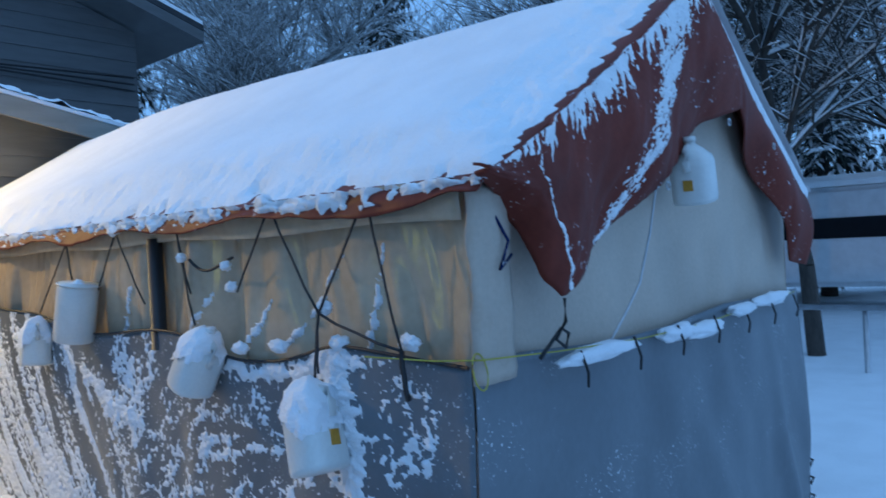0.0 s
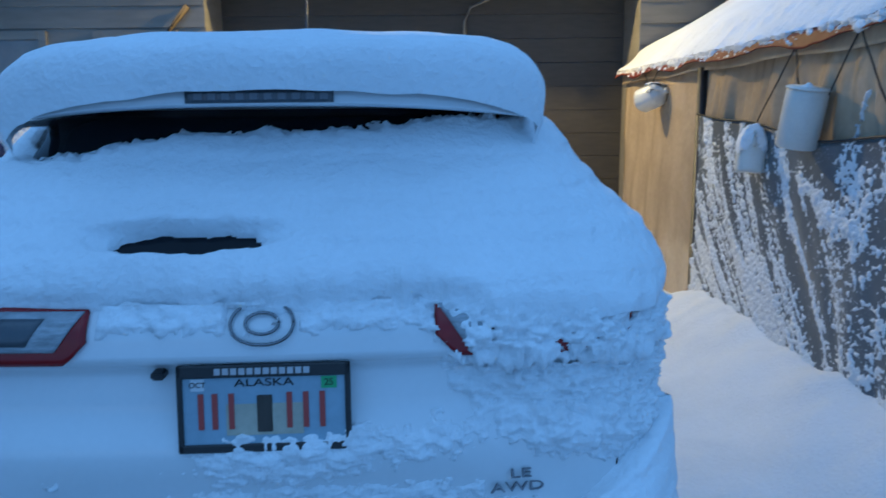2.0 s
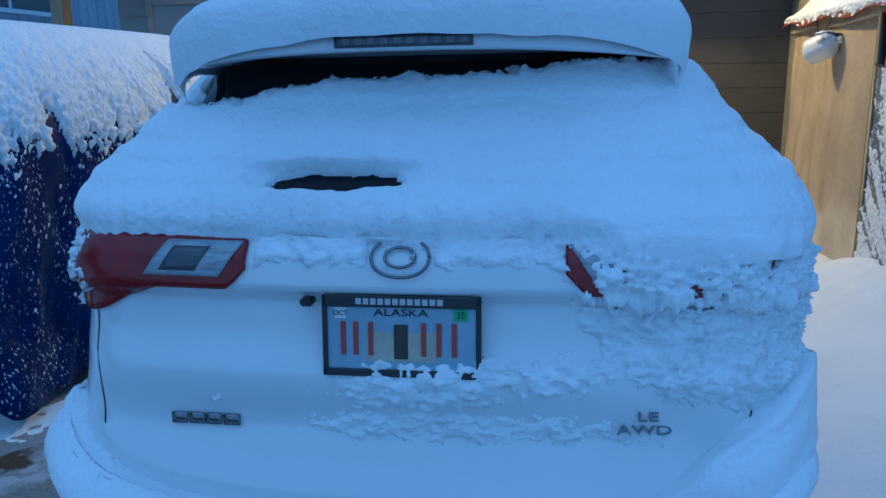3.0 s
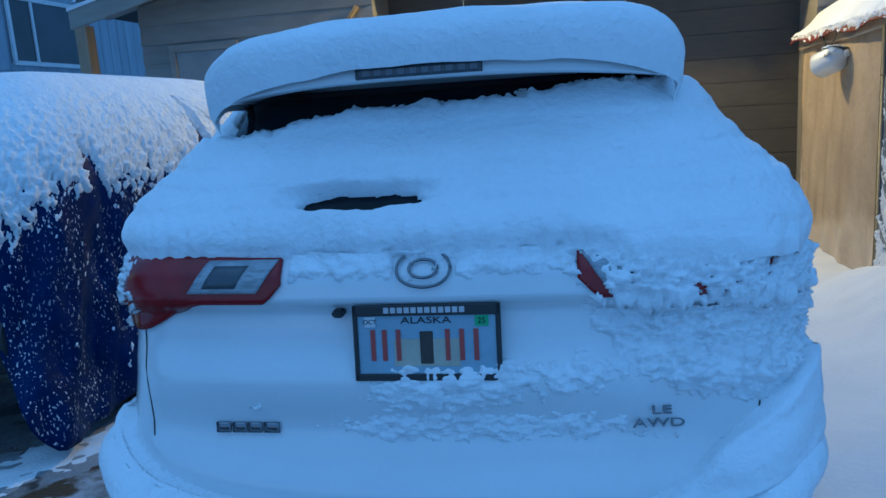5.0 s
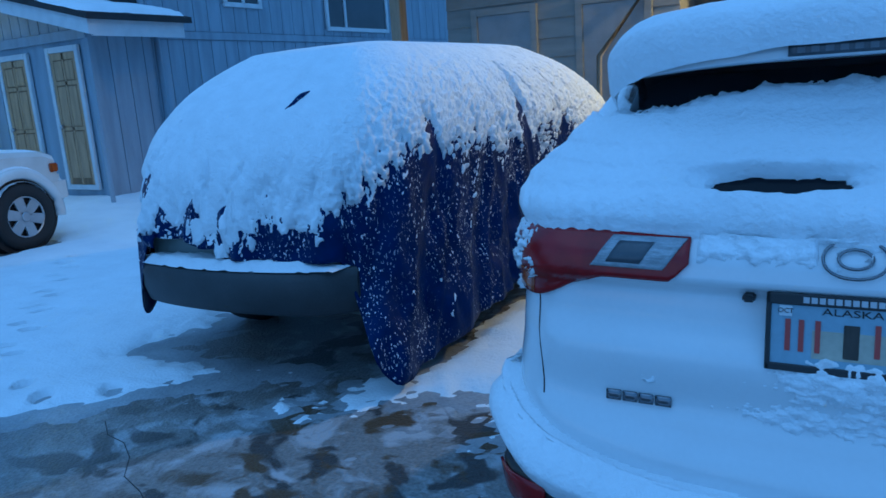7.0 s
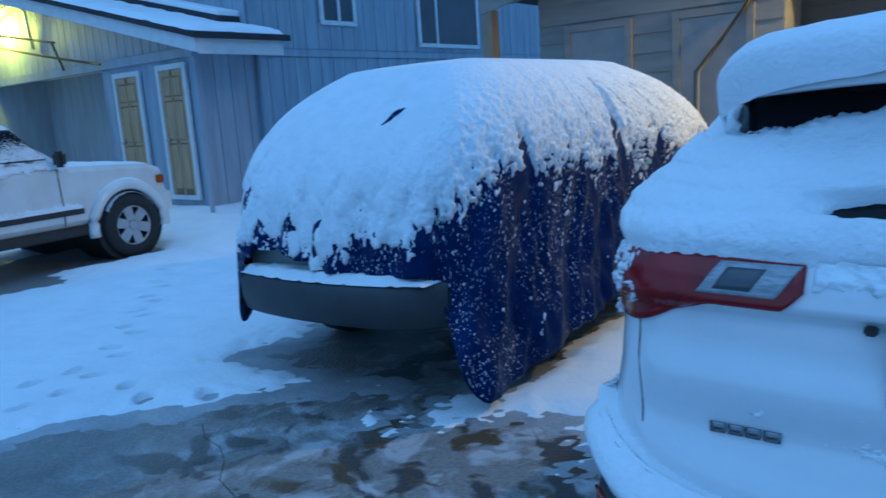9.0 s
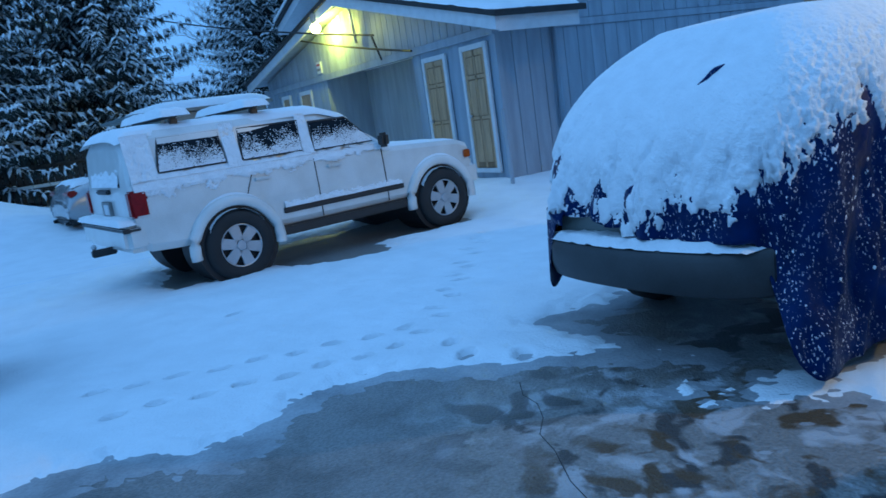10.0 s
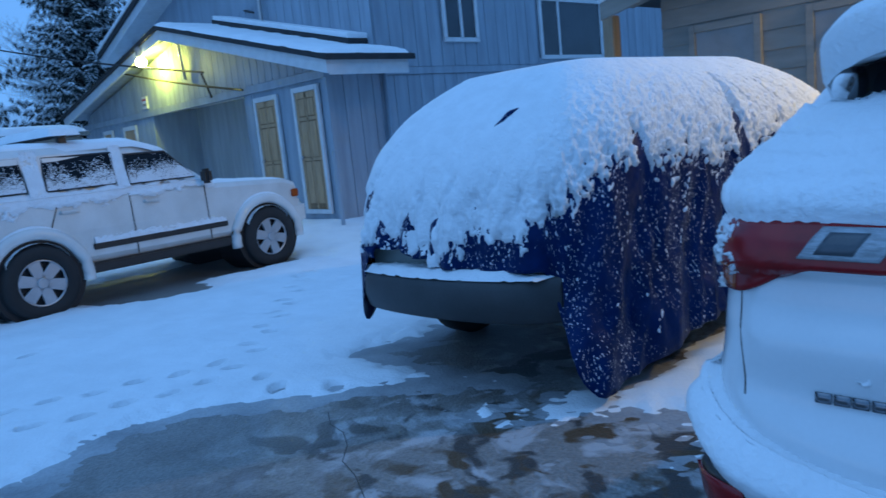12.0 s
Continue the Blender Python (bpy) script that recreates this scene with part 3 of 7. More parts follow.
    # roof spoiler with its brake lamp
    def tip(x):
        return 0.115 + 0.17 * abs(x / 0.56) ** 2.6
    verts, faces = [], []
    cross = 26
    prof = ((0.0, 0.008), (0.004, 0.036), (0.10, 0.06), (0.35, 0.07), (0.5, 0.07), (0.5, 0.02), (0.2, 0.012), (0.03, 0.002))
    for i in range(cross + 1):
        x = 0.52 * (2 * i / cross - 1)
        droop = 0.03 * abs(x / 0.55) ** 2.6
        taper = 1 - 0.85 * abs(x / 0.52) ** 6
        for dy, dz in prof:
            verts.append((x, tip(x) + dy * (1 - 0.3 * abs(x / 0.6)), 1.512 + (dz - 0.004) * taper - droop))
    k = len(prof)
    for i in range(cross):
        for j in range(k):
            faces.append((i * k + j, (i + 1) * k + j, (i + 1) * k + (j + 1) % k, i * k + (j + 1) % k))
    faces += [tuple(range(k)), tuple(cross * k + j for j in range(k))]
    sp = put("spoiler", mesh_of("spoiler", verts, faces, CARWHITE), car)
    md = sp.modifiers.new("edge", "BEVEL")
    md.width, md.segments, md.limit_method = 0.01, 2, "ANGLE"
    lens = grid("brake_lamp", 20, 3, lambda u, v: (-0.142 + 0.276 * u, tip(-0.142 + 0.276 * u) - 0.004, 1.517 + 0.024 * v), SMOKELENS, car, "grey high brake lamp strip", 0.006)
    for i in range(10):
        x = -0.125 + i * 0.026
        part("led", box_bm(x, x + 0.015, tip(x) - 0.0095, tip(x) - 0.006, 1.523, 1.535), LED, lens)
    tube("antenna", [(-0.05, 1.2, 1.6), (-0.06, 1.35, 1.75), (-0.07, 1.5, 1.92)], [0.012, 0.005, 0.003], BLACKPLAST, car)
    car.matrix_world = CAR
    return car


def build_crossover_snow():
    made = []
    def roof_surf(u, v):
        x = 0.558 * math.sin((u - 0.5) * math.pi * 0.96) / math.sin(math.pi * 0.48)
        t0 = 0.102 + 0.17 * abs(x / 0.56) ** 2.6
        y = t0 - 0.004 + (2.6 - t0) * v * v
        return (x, y, 1.531 + 0.03 * smooth(0, 0.2, v) + 0.014 * smooth(0.15, 0.5, x) - (0.008 * smooth(0.16, 0.26, abs(x)) + 0.024 * abs(x / 0.55) ** 3) * smooth(0.06, 0, v) - 0.03 * abs(x / 0.55) ** 2.6 - 0.025 * abs(x / 0.55) ** 9), (0.5 * (x / 0.57) ** 5, -0.45 * (1 - smooth(0, 0.12, v)), 1)
    def roof_depth(u, v):
        a, b = abs(math.sin((u - 0.5) * math.pi * 0.96) / math.sin(math.pi * 0.48)), v
        d = 0.094 * (1 - min(1.0, a) ** 15) ** 0.5 * clamp(b * 15 + 0.01) ** 0.5
        return d + 0.006 * fbm(u * 8, v * 30, 1) if d > 0.004 else -0.01
    made.append(snow_on("roof_snow", 60, 60, roof_surf, roof_depth, "thick smooth snow slab on the crossover roof and spoiler", sink=0.03))
    tubep = [(-0.05, 0.62 + 0.1 * i, 1.635 + 0.035 * math.sin(math.pi * i / 6)) for i in range(7)]
    made.append(tagged(tube("antenna_snow", tubep, [0.01, 0.03, 0.035, 0.04, 0.035, 0.03, 0.02], SNOW), "small snow mound on the roof antenna base", "snow", kind="stuff"))

    def surf(u, v):
        z = 1.10 + v * 0.40
        hw = REAR(z)[0]
        x = hw * math.sin((u - 0.5) * math.pi)
        return (x, rear_y(x, z), z), rear_normal(x, z) + Vector((0, 0, 0.35))
    def depth(u, v):
        z = 1.10 + v * 0.40
        x = REAR(z)[0] * math.sin((u - 0.5) * math.pi)
        fine = 0.012 * fbm(x * 22, z * 22, 1) + 0.008 * fbm(x * 60, z * 60, 2)
        lowedge = 1.138 + 0.02 * fbm(x * 5, 0.3, 7) + 0.012 * fbm(x * 25, 1.3, 7) - 0.06 * smooth(0.28, 0.5, x)
        d = 0.062 * smooth(lowedge - 0.012, lowedge + 0.05, z)
        top = 1.470 - 0.05 * smooth(-0.15, -0.5, x) + 0.03 * smooth(0.1, 0.45, x) + fine * 0.9 + 0.006 * fbm(x * 110, z * 110, 3)
        d = d * smooth(top + 0.01, top - 0.07, z) - 0.008
        if z > top + 0.005 and abs(x) < 0.545:
            return -0.01
        hx, hz = (x + 0.15) / 0.142, (z - 1.236 - 0.02 * (x + 0.15) - 0.007 * fbm(x * 30, 0.7)) / 0.026
        if hz > 0:
            hz *= 1.25
        hole = 1 - math.hypot(hx, hz)
        if hole > 0:
            return -0.01
        d *= smooth(0.0, -0.5, hole) * 0.6 + 0.4
        if abs(x) > 0.5:
            d = max(d, 0.035 * smooth(1.14, 1.2, z) * smooth(0.5, 0.58, abs(x)))
        return d + 0.25 * fine * smooth(0, 0.03, d) + (0.006 * fbm(x * 3, z * 3, 4) if d > 0.02 else 0)
    made.append(snow_on("window_snow", 240, 140, surf, depth, "smooth snow blanket on the rear window with a melted slot", sink=0.006))

    def tsurf(u, v):
        z = 0.70 + v * 0.45
        x = 0.78 * math.sin((u - 0.5) * math.pi * 0.98)
        return (x, rear_y(x, z), z), rear_normal(x, z)
    def tdepth(u, v):
        z = 0.70 + v * 0.45
        x = 0.78 * math.sin((u - 0.5) * math.pi * 0.98)
        X = math.copysign(abs(x) + rear_y(x, z) - rear_y(0.3, z), x)
        n = 0.42 * fbm(X * 7, z * 8, 11) + 0.36 * fbm(X * 24, z * 24, 12) + 0.36 * fbm(X * 62, z * 62, 13)
        right = smooth(0.25, 0.50, x + 0.6 * (z - 1.0)) * smooth(0.78, 0.90, z) * 1.35
        edge = smooth(1.075, 1.12, z) * (0.9 if x > -0.3 else -0.6)
        below = 1.0 - ((x - 0.12) / 0.42) ** 2 - ((z - 0.875 - 0.1 * (x - 0.1)) / 0.075) ** 2
        band = 0.85 - ((x - 0.12) / 0.5) ** 4 - ((z - 0.775) / 0.05) ** 2
        ltr = 0.6 - ((x + 0.40) / 0.11) ** 2 - ((z - 0.82) / 0.03) ** 2
        plate = 0.9 - ((x - 0.02) / 0.17) ** 4 - ((z - 0.905) / 0.022) ** 2
        mask = max(right, edge, below, band, ltr, plate)
        if abs(x) < 0.155 and 0.92 < z < 1.05 or (-0.52 < x < -0.33 and 0.75 < z < 0.79) or (abs(x) < 0.07 and 1.06 < z < 1.145 and n < 0.3):
            return -0.01
        if 0.405 < x < 0.555 and 0.765 < z < 0.832 and n < 0.8:
            return -0.01
        if x < -0.3 and z > 0.97 and not (x < -0.69 and n > 0.12 + 2.5 * (1.10 - z)):
            return -0.01
        if x < -0.69 and z > 0.97:
            mask = 0.9
        if abs(x - 0.335 + 0.8 * (z - 1.105)) < 0.0095 and 1.05 < z < 1.14:
            return -0.01
        if 0.39 < x < 0.52 and 1.07 < z < 1.125 and n < -0.22 or 0.50 < x < 0.70 and 1.05 < z < 1.11 and n < -0.3:
            return -0.01
        d = (mask - 0.62 + n * 0.75)
        return 0.002 + (0.030 if x < 0.3 else 0.036) * clamp(d * 1.15) * (0.4 + 0.42 * clump(X * 34, 2, z * 34) + 0.42 * clump(X * 80, 5, z * 80)) if d > 0 else -0.01
    made.append(snow_on("tailgate_snow", 340, 200, tsurf, tdepth, "clumped fluffy snow clinging to the tailgate", material=CLUMP, sink=0.003))

    def bsurf(u, v):
        z = 0.44 + v * 0.46
        x = 0.80 * math.sin((u - 0.5) * math.pi)
        return (x, rear_y(x, z), z), rear_normal(x, z) + Vector((0, 0, 0.5))
    def bdepth(u, v):
        z = 0.44 + v * 0.46
        x = 0.80 * math.sin((u - 0.5) * math.pi)
        z += smile(x)
        rise = 0.15 * smooth(0.35, 0.75, x) + 0.015 * smooth(-0.5, -0.75, x)
        lo = 0.63 + 0.025 * fbm(x * 4, 0.2, 3) - 0.02 * abs(x) + 0.03 * smooth(0.5, 0.8, x)
        d = 0.062 * smooth(lo, lo + 0.06, z) * smooth(0.775 + rise, 0.725 + rise, z)
        return d - 0.003 + (0.008 * fbm(x * 16, z * 16, 5) if d > 0.006 else -0.005)
    made.append(snow_on("bumper_snow", 220, 100, bsurf, bdepth, "rounded snow ledge along the rear bumper step", sink=0.001))
    for ob in made:
        ob.matrix_world = CAR


CLUMP = mat("clumped_snow", (0.86, 0.88, 0.9), 0.8, var=0.04, scale=14, bump=0.5, fine=120)
LED = mat("dark_led_lens", (0.14, 0.15, 0.17), 0.3, var=0.06, bump=0)
PLATEBLUE = mat("plate_blue", (0.33, 0.44, 0.52), 0.4, var=0.08, bump=0.05)
PLATEGOLD = mat("plate_gold", (0.50, 0.46, 0.36), 0.4, var=0.12, bump=0.05)
PLATERED = mat("plate_red", (0.40, 0.06, 0.05), 0.4, var=0.05, bump=0)
PLATEGREEN = mat("plate_green", (0.08, 0.42, 0.16), 0.4, var=0.05, bump=0)
SMOKELENS = mat("smoky_lens", (0.09, 0.10, 0.115), 0.15, var=0.1, bump=0.1)
build_crossover()
build_crossover_snow()


# ---- tent ----
TX, TZ, TY0, TY1, TXR, RX = 2.2, 1.88, -0.17, 6.04, 4.98, 3.62


RIDGE = curve_of([(-0.45, 2.75), (0.4, 2.695), (1.2, 2.705), (2.2, 2.745), (4.0, 2.775), (5.7, 2.71), (6.3, 2.63)])


def ridge_z(y):
    return RIDGE(y)[0]


def roof_z(x, y):
    t = clamp((x - TX) / (RX - TX)) if x < RX else clamp((TXR - x) / (TXR - RX))
    sag = 0.05 * math.sin(math.pi * t) * (0.7 + 0.3 * math.sin(y * 2.1))
    return TZ + 0.02 + (ridge_z(y) - TZ) * t - sag


def poly(pts):
    """A polyline walked from 0 to 1 by its length."""
    pts = [Vector(p) for p in pts]
    ln = [0.0]
    for a, b in zip(pts, pts[1:]):
        ln.append(ln[-1] + (b - a).length)
    def at(t):
        s = t * ln[-1]
        for i in range(len(pts) - 1):
            if s <= ln[i + 1] + 1e-9:
                return pts[i].lerp(pts[i + 1], (s - ln[i]) / max(1e-6, ln[i + 1] - ln[i]))
        return pts[-1]
    return at


def fold(a, b, amp):
    return amp * (0.75 * fbm(a * 1.7 + b * 0.5, b * 0.45, 21, 3) + 0.25 * fbm(a * 4, b * 0.9, 22, 2))


def sheet_x(y, z):
    """The tan upper sheet: slack pleats that hang from the eave and lean where the straps pull."""
    v = (z - 1.15) / (TZ - 1.15)
    a = y + 0.22 * (1 - v) * smooth(1.6, 0.2, y) - 0.1 * (1 - v) * smooth(1.4, 2.4, y)
    bow = math.sin(math.pi * clamp(0.12 + v * 0.8))
    pleat = 0.034 * (1 - 2 * abs(fbm(a * 3.1, v * 0.35, 27, 2))) + 0.016 * fbm(a * 9, v * 0.8, 28, 2)
    return TX + 0.03 - fold(a * 1.6, v * 0.8, 0.10) * bow - pleat * (0.35 + 0.65 * bow)


def low_tarp(u, v):
    """The grey lower sheet of the long side: u along the tent, v from the ground up."""
    y = TY0 - 0.03 + u * (3.90 - TY0)
    top = 1.365 + 0.10 * smooth(2.4, 3.6, y) + 0.02 * math.sin(y * 5) - 0.05 * smooth(1.4, 0.9, y) * smooth(0.3, 0.7, y)
    z = 0.01 + v * (top - 0.01)
    out = 0.05 + 0.16 * (1 - v) ** 2 * (0.4 + 0.6 * smooth(3.9, 2.2, y)) * (1 - 0.85 * smooth(0.9, 1.5, y))
    f = fold(y + 1.4 * max(0.0, 1 - v) ** 1.8 * smooth(1.2, 2.4, y), z * 1.2, 0.075) * (0.3 + 0.7 * math.sin(math.pi * clamp(v * 0.9 + 0.1)))
    pull = 0.08 * math.exp(-((y - 0.12) / 0.35) ** 2) * v ** 3
    return Vector((TX - out - f * 0.6 - pull * 0.4, y, z))


def flap_left():
    yf = TY0 - 0.11
    top = lambda w: Vector((RX + 0.02 + (2.09 - RX - 0.02) * w, yf, roof_z(max(TX - 0.07, RX + 0.02 + (2.09 - RX - 0.02) * w), yf) + 0.008))
    bot = poly([(4.0, yf, 2.25), (3.67, yf, 2.165), (2.935, yf - 0.02, 1.79), (2.42, yf - 0.01, 1.525), (2.36, yf + 0.01, 1.585), (2.345, yf + 0.03, 1.74), (2.27, yf + 0.03, 1.83), (2.10, yf + 0.01, 1.885)])
    def at(u, v):
        w = u ** 0.9
        p = top(w).lerp(bot(w), v)
        p.y -= 0.05 * math.sin(math.pi * v) + 0.03 * math.sin(u * 17 + v * 2) * v + 0.02 * fbm(u * 6, v * 2, 5) + 0.012 * (1 - 2 * abs(fbm(u * 9 - v * 2, v * 1.2, 15)))
        return p
    return at


def flap_right():
    yf = TY0 - 0.11
    top = lambda w: Vector((RX + 0.02 + (4.99 - RX - 0.02) * w, yf, roof_z(RX + 0.02 + (4.99 - RX - 0.02) * w, yf) + 0.008))
    bot = poly([(4.0, yf, 2.25), (4.18, yf + 0.03, 2.09), (4.45, yf + 0.04, 1.90), (4.69, yf + 0.03, 1.70), (4.77, yf, 1.52), (4.96, yf - 0.02, 1.49)])
    def at(u, v):
        p = top(u).lerp(bot(u), v)
        p.y -= 0.05 * math.sin(math.pi * v) + 0.03 * math.sin(u * 11 + v) * v
        return p
    return at


def eave_drape(u, v):
    y = TY0 - 0.11 + u * (TY1 + 0.19 - TY0)
    drop = 0.055 + 0.02 * math.sin(y * 6.1) + 0.018 * fbm(y * 3, 0.5, 3)
    top = roof_z(TX - 0.07, y) - 0.03
    return Vector((TX - 0.07 - 0.03 * v + 0.012 * fbm(y * 8, v, 6), y, top - drop * v))


def build_tent():
    tent = thing("carport_tent", "tan poly carport tent under a rust red tarp and snow", "tent")
    # long side: far panel, upper sheet, valance, grey lower sheet
    grid("side_panel", 44, 36, lambda u, v: (TX + 0.005 - fold(u * 3 + 9, v * 2, 0.045), 3.88 + u * (TY1 - 3.88), 0.0 + v * TZ), TANPOLY, tent, "tan sheet panel lit by the garage lamp", 0.006)
    def upper(u, v):
        y, z = TY0 + u * (3.88 - TY0), 1.15 + v * (TZ - 1.15)
        return (sheet_x(y, z), y, z)
    grid("side_sheet", 220, 34, upper, TANPOLY, tent, "glossy rippled tan poly sheet", 0.005)
    grid("valance", 130, 5, lambda u, v: (TX - 0.035 - 0.012 * fbm(u * 22, v, 3), TY0 + u * (TY1 - TY0), TZ - 0.115 + 0.008 * math.sin(u * 30) + v * 0.115), TANPOLY, tent, "folded tan edge strip under the eave", 0.006)
    grid("lower_tarp", 150, 50, low_tarp, GREYTARP, tent, "grey tarp skirt laced to the wall", 0.004)
    # gable end
    def front(u, v):
        x = TX + u * (TXR - TX)
        top = TZ + 0.0 + (2.66 - TZ) * (1 - abs(2 * u - 1.02))
        return (x, TY0 - fold(x * 1.3 + 5, v, 0.035), 1.2 + v * (top - 1.2))
    grid("gable_sheet", 70, 30, front, CANVAS, tent, "beige canvas gable wall", 0.005)
    def front_low(u, v):
        x = TX - 0.04 + u * (TXR + 0.06 - TX)
        top = 1.375 - 0.05 * math.sin(math.pi * clamp(u * 1.6)) - 0.03 * u
        c = low_tarp(0.0, v)
        k = smooth(0.12, 0.0, u)
        q = Vector((x, TY0 - 0.04 - fold(x * 0.7 + 3, v * 1.5, 0.09) * (0.4 + 0.6 * (1 - v)) - 0.05 * (1 - v) ** 2 - 0.05 * math.exp(-((u - 0.9 + 0.1 * v) / 0.03) ** 2) * (1 - v), 0.01 + v * top))
        return Vector((c.x * k + q.x * (1 - k) if u < 0.12 else q.x, (c.y - 0.01) * k + q.y * (1 - k), q.z))
    grid("gable_tarp", 80, 40, front_low, GREYTARP, tent, "taut grey tarp skirt across the gable", 0.004)
    grid("right_wall", 10, 8, lambda u, v: (TXR, TY0 + u * (TY1 - TY0), v * TZ), CANVAS, tent, "", 0.006)
    grid("back_wall", 10, 10, lambda u, v: (TX + u * (TXR - TX), TY1, v * (TZ + (2.66 - TZ) * (1 - abs(2 * u - 1)))), TANPOLY, tent, "", 0.006)
    grid("corner_fold", 8, 20, lambda u, v: (TX - 0.06 + u * 0.20, TY0 - 0.035 - 0.03 * math.sin(u * math.pi) - 0.02 * fbm(u * 3, v * 3), 1.30 + v * 0.56), CANVAS, tent, "folded canvas corner lap", 0.006)
    # roof tarp
    grid("roof_tarp", 60, 80, lambda u, v: (TX - 0.07 + u * (TXR + 0.14 - TX), TY0 - 0.11 + v * (TY1 + 0.19 - TY0), roof_z(TX - 0.07 + u * (TXR + 0.14 - TX), TY0 - 0.11 + v * (TY1 + 0.19 - TY0)) - 0.03 * smooth(0.05, 0, u)), ORANGETARP, tent, "rust red roof tarp", 0.006)
    grid("eave_drape", 200, 6, eave_drape, ORANGETARP, tent, "rust red tarp edge drooping over the eave", 0.005)
    grid("gable_flap", 90, 24, flap_left(), ORANGETARP, tent, "rust red tarp corner hanging over the gable", 0.008)
    grid("gable_flap", 60, 20, flap_right(), ORANGETARP, tent, "rust red tarp edge curling over the gable", 0.008)
    # poles and lacing
    for y, z0 in ((1.62, 1.3), (3.88, 0.02)):
        tube("pole", [(TX - 0.03, y, z0), (TX - 0.03, y, TZ - 0.09)], 0.035, BLACKPLAST, tent, "dark steel pole", 10)
    tube("corner_pole", [(TX + 0.05, TY0 + 0.05, 0.0), (TX + 0.05, TY0 + 0.05, TZ)], 0.02, STEEL, tent)
    tube("corner_pole", [(TXR - 0.05, TY0 + 0.05, 0.0), (TXR - 0.05, TY0 + 0.05, TZ)], 0.02, STEEL, tent)
    tube("corner_pole", [(TX + 0.05, TY1 - 0.05, 0.0), (TX + 0.05, TY1 - 0.05, TZ)], 0.02, STEEL, tent)
    tube("lacing_rope", [low_tarp(i / 60, 1.0) + Vector((-0.012, 0, 0.004)) for i in range(61)], 0.006, ROPE, tent)
    tube("yellow_cord", [(TX - 0.15 + 0.0, 0.14, 1.375), (TX - 0.10, -0.1, 1.37), (TX - 0.06, -0.235, 1.375), (2.5, -0.26, 1.352), (3.03, -0.27, 1.325), (3.6, -0.26, 1.315), (4.3, -0.24, 1.325), (4.95, -0.22, 1.34)], 0.0024, YELLOW, tent, "yellow poly cord")
    tube("yellow_cord", [(TX - 0.07 + 0.03 * math.sin(a), -0.24 + 0.01 * math.cos(a), 1.345 + 0.05 * math.cos(a)) for a in [i * 0.35 for i in range(19)]], 0.0024, YELLOW, tent, "yellow cord loop")
    for i in range(7):
        x = 2.6 + i * 0.36
        tube("tie", [(x, -0.27, 1.34), (x + 0.01, -0.29, 1.27), (x + 0.03, -0.275, 1.22)], 0.005, ROPE, tent, sides=5)
    for i in range(3):
        y, z = TY0 - 0.05, 0.2 + 0.1 * i
        tube("tie", [(TXR + 0.02, y, z), (TXR + 0.06, y - 0.03, z - 0.02), (TXR + 0.03, y - 0.02, z - 0.05)], 0.008, ROPE, tent, sides=5)
    X = TX - 0.06
    K1, K2 = (X - 0.05, 0.395, 1.495), (X - 0.06, 0.01, 1.395)
    straps = [((X, 0.706, 1.87), K1), ((X, 0.195, 1.87), K1), ((X, 0.195, 1.87), K2), (K1, K2), (K1, (X - 0.06, 0.40, 1.30)), (K1, (X - 0.05, 0.43, 1.27)),
              ((X, 0.706, 1.87), (X, 0.94, 1.56)), ((X, 1.38, 1.87), (X, 1.28, 1.55)), ((X, 2.51, 1.87), (X, 2.44, 1.60)), ((X, 1.95, 1.87), (X + 0.01, 1.70, 1.5)),
              ((X + 0.02, 1.95, 1.87), (X + 0.01, 2.3, 1.4)), ((X + 0.03, 2.51, 1.87), (X, 2.92, 1.42)), ((X, 1.38, 1.87), (X, 1.26, 1.42)), (K2, (X - 0.05, 0.0, 1.25)), ((X - 0.0, 5.2, 1.86), (X - 0.02, 5.0, 1.70)), ((X - 0.0, 4.75, 1.86), (X - 0.02, 4.95, 1.70))]
    for i, (a, b) in enumerate(straps):
        a, b = Vector(a), Vector(b)
        mid = a.lerp(b, 0.5) + Vector((-0.004, 0, -0.006))
        r = 0.009 if i == 13 else 0.0045
        tube("strap", [a, a.lerp(mid, 0.5) + Vector((-0.004, 0, -0.004)), mid, mid.lerp(b, 0.5) + Vector((-0.004, 0, -0.004)), b], r, ROPE, tent, "black rubber strap", 6)
    tube("strap", [(X, 1.28 - 0.32 * t, 1.69 - 0.05 * math.sin(math.pi * t) * (1.4 - t)) for t in [i / 10 for i in range(11)]], 0.006, ROPE, tent, "black rubber strap", 6)
    tube("strap", [(2.46, -0.31, 1.52), (2.46, -0.31, 1.45), (2.42, -0.30, 1.40), (2.47, -0.30, 1.37), (2.49, -0.3, 1.41), (2.45, -0.3, 1.43), (2.36, -0.28, 1.35)], 0.006, ROPE, tent, "black rubber strap", 6)
    tube("cord", [(3.27, -0.24, 1.92), (3.2, -0.23, 1.7), (3.09, -0.235, 1.52), (2.96, -0.24, 1.42), (2.83, -0.25, 1.34)], 0.005, STEEL, tent, "thin grey cord", 6)
    tube("cord", [(TX + 0.0, -0.22, 1.84), (TX + 0.06, -0.26, 1.7), (TX + 0.03, -0.25, 1.62), (TX + 0.1, -0.24, 1.66)], 0.005, BLUETARP, tent, "dark blue cord", 6)
    for x, z in ((3.72, 2.155), (3.1, 1.87), (4.28, 2.09)):
        ring = [(x + 0.014 * math.cos(a), TY0 - 0.19, z + 0.014 * math.sin(a)) for a in [i * math.pi / 6 for i in range(13)]]
        tube("grommet", ring, 0.004, STEEL, tent, sides=5)
    return tent


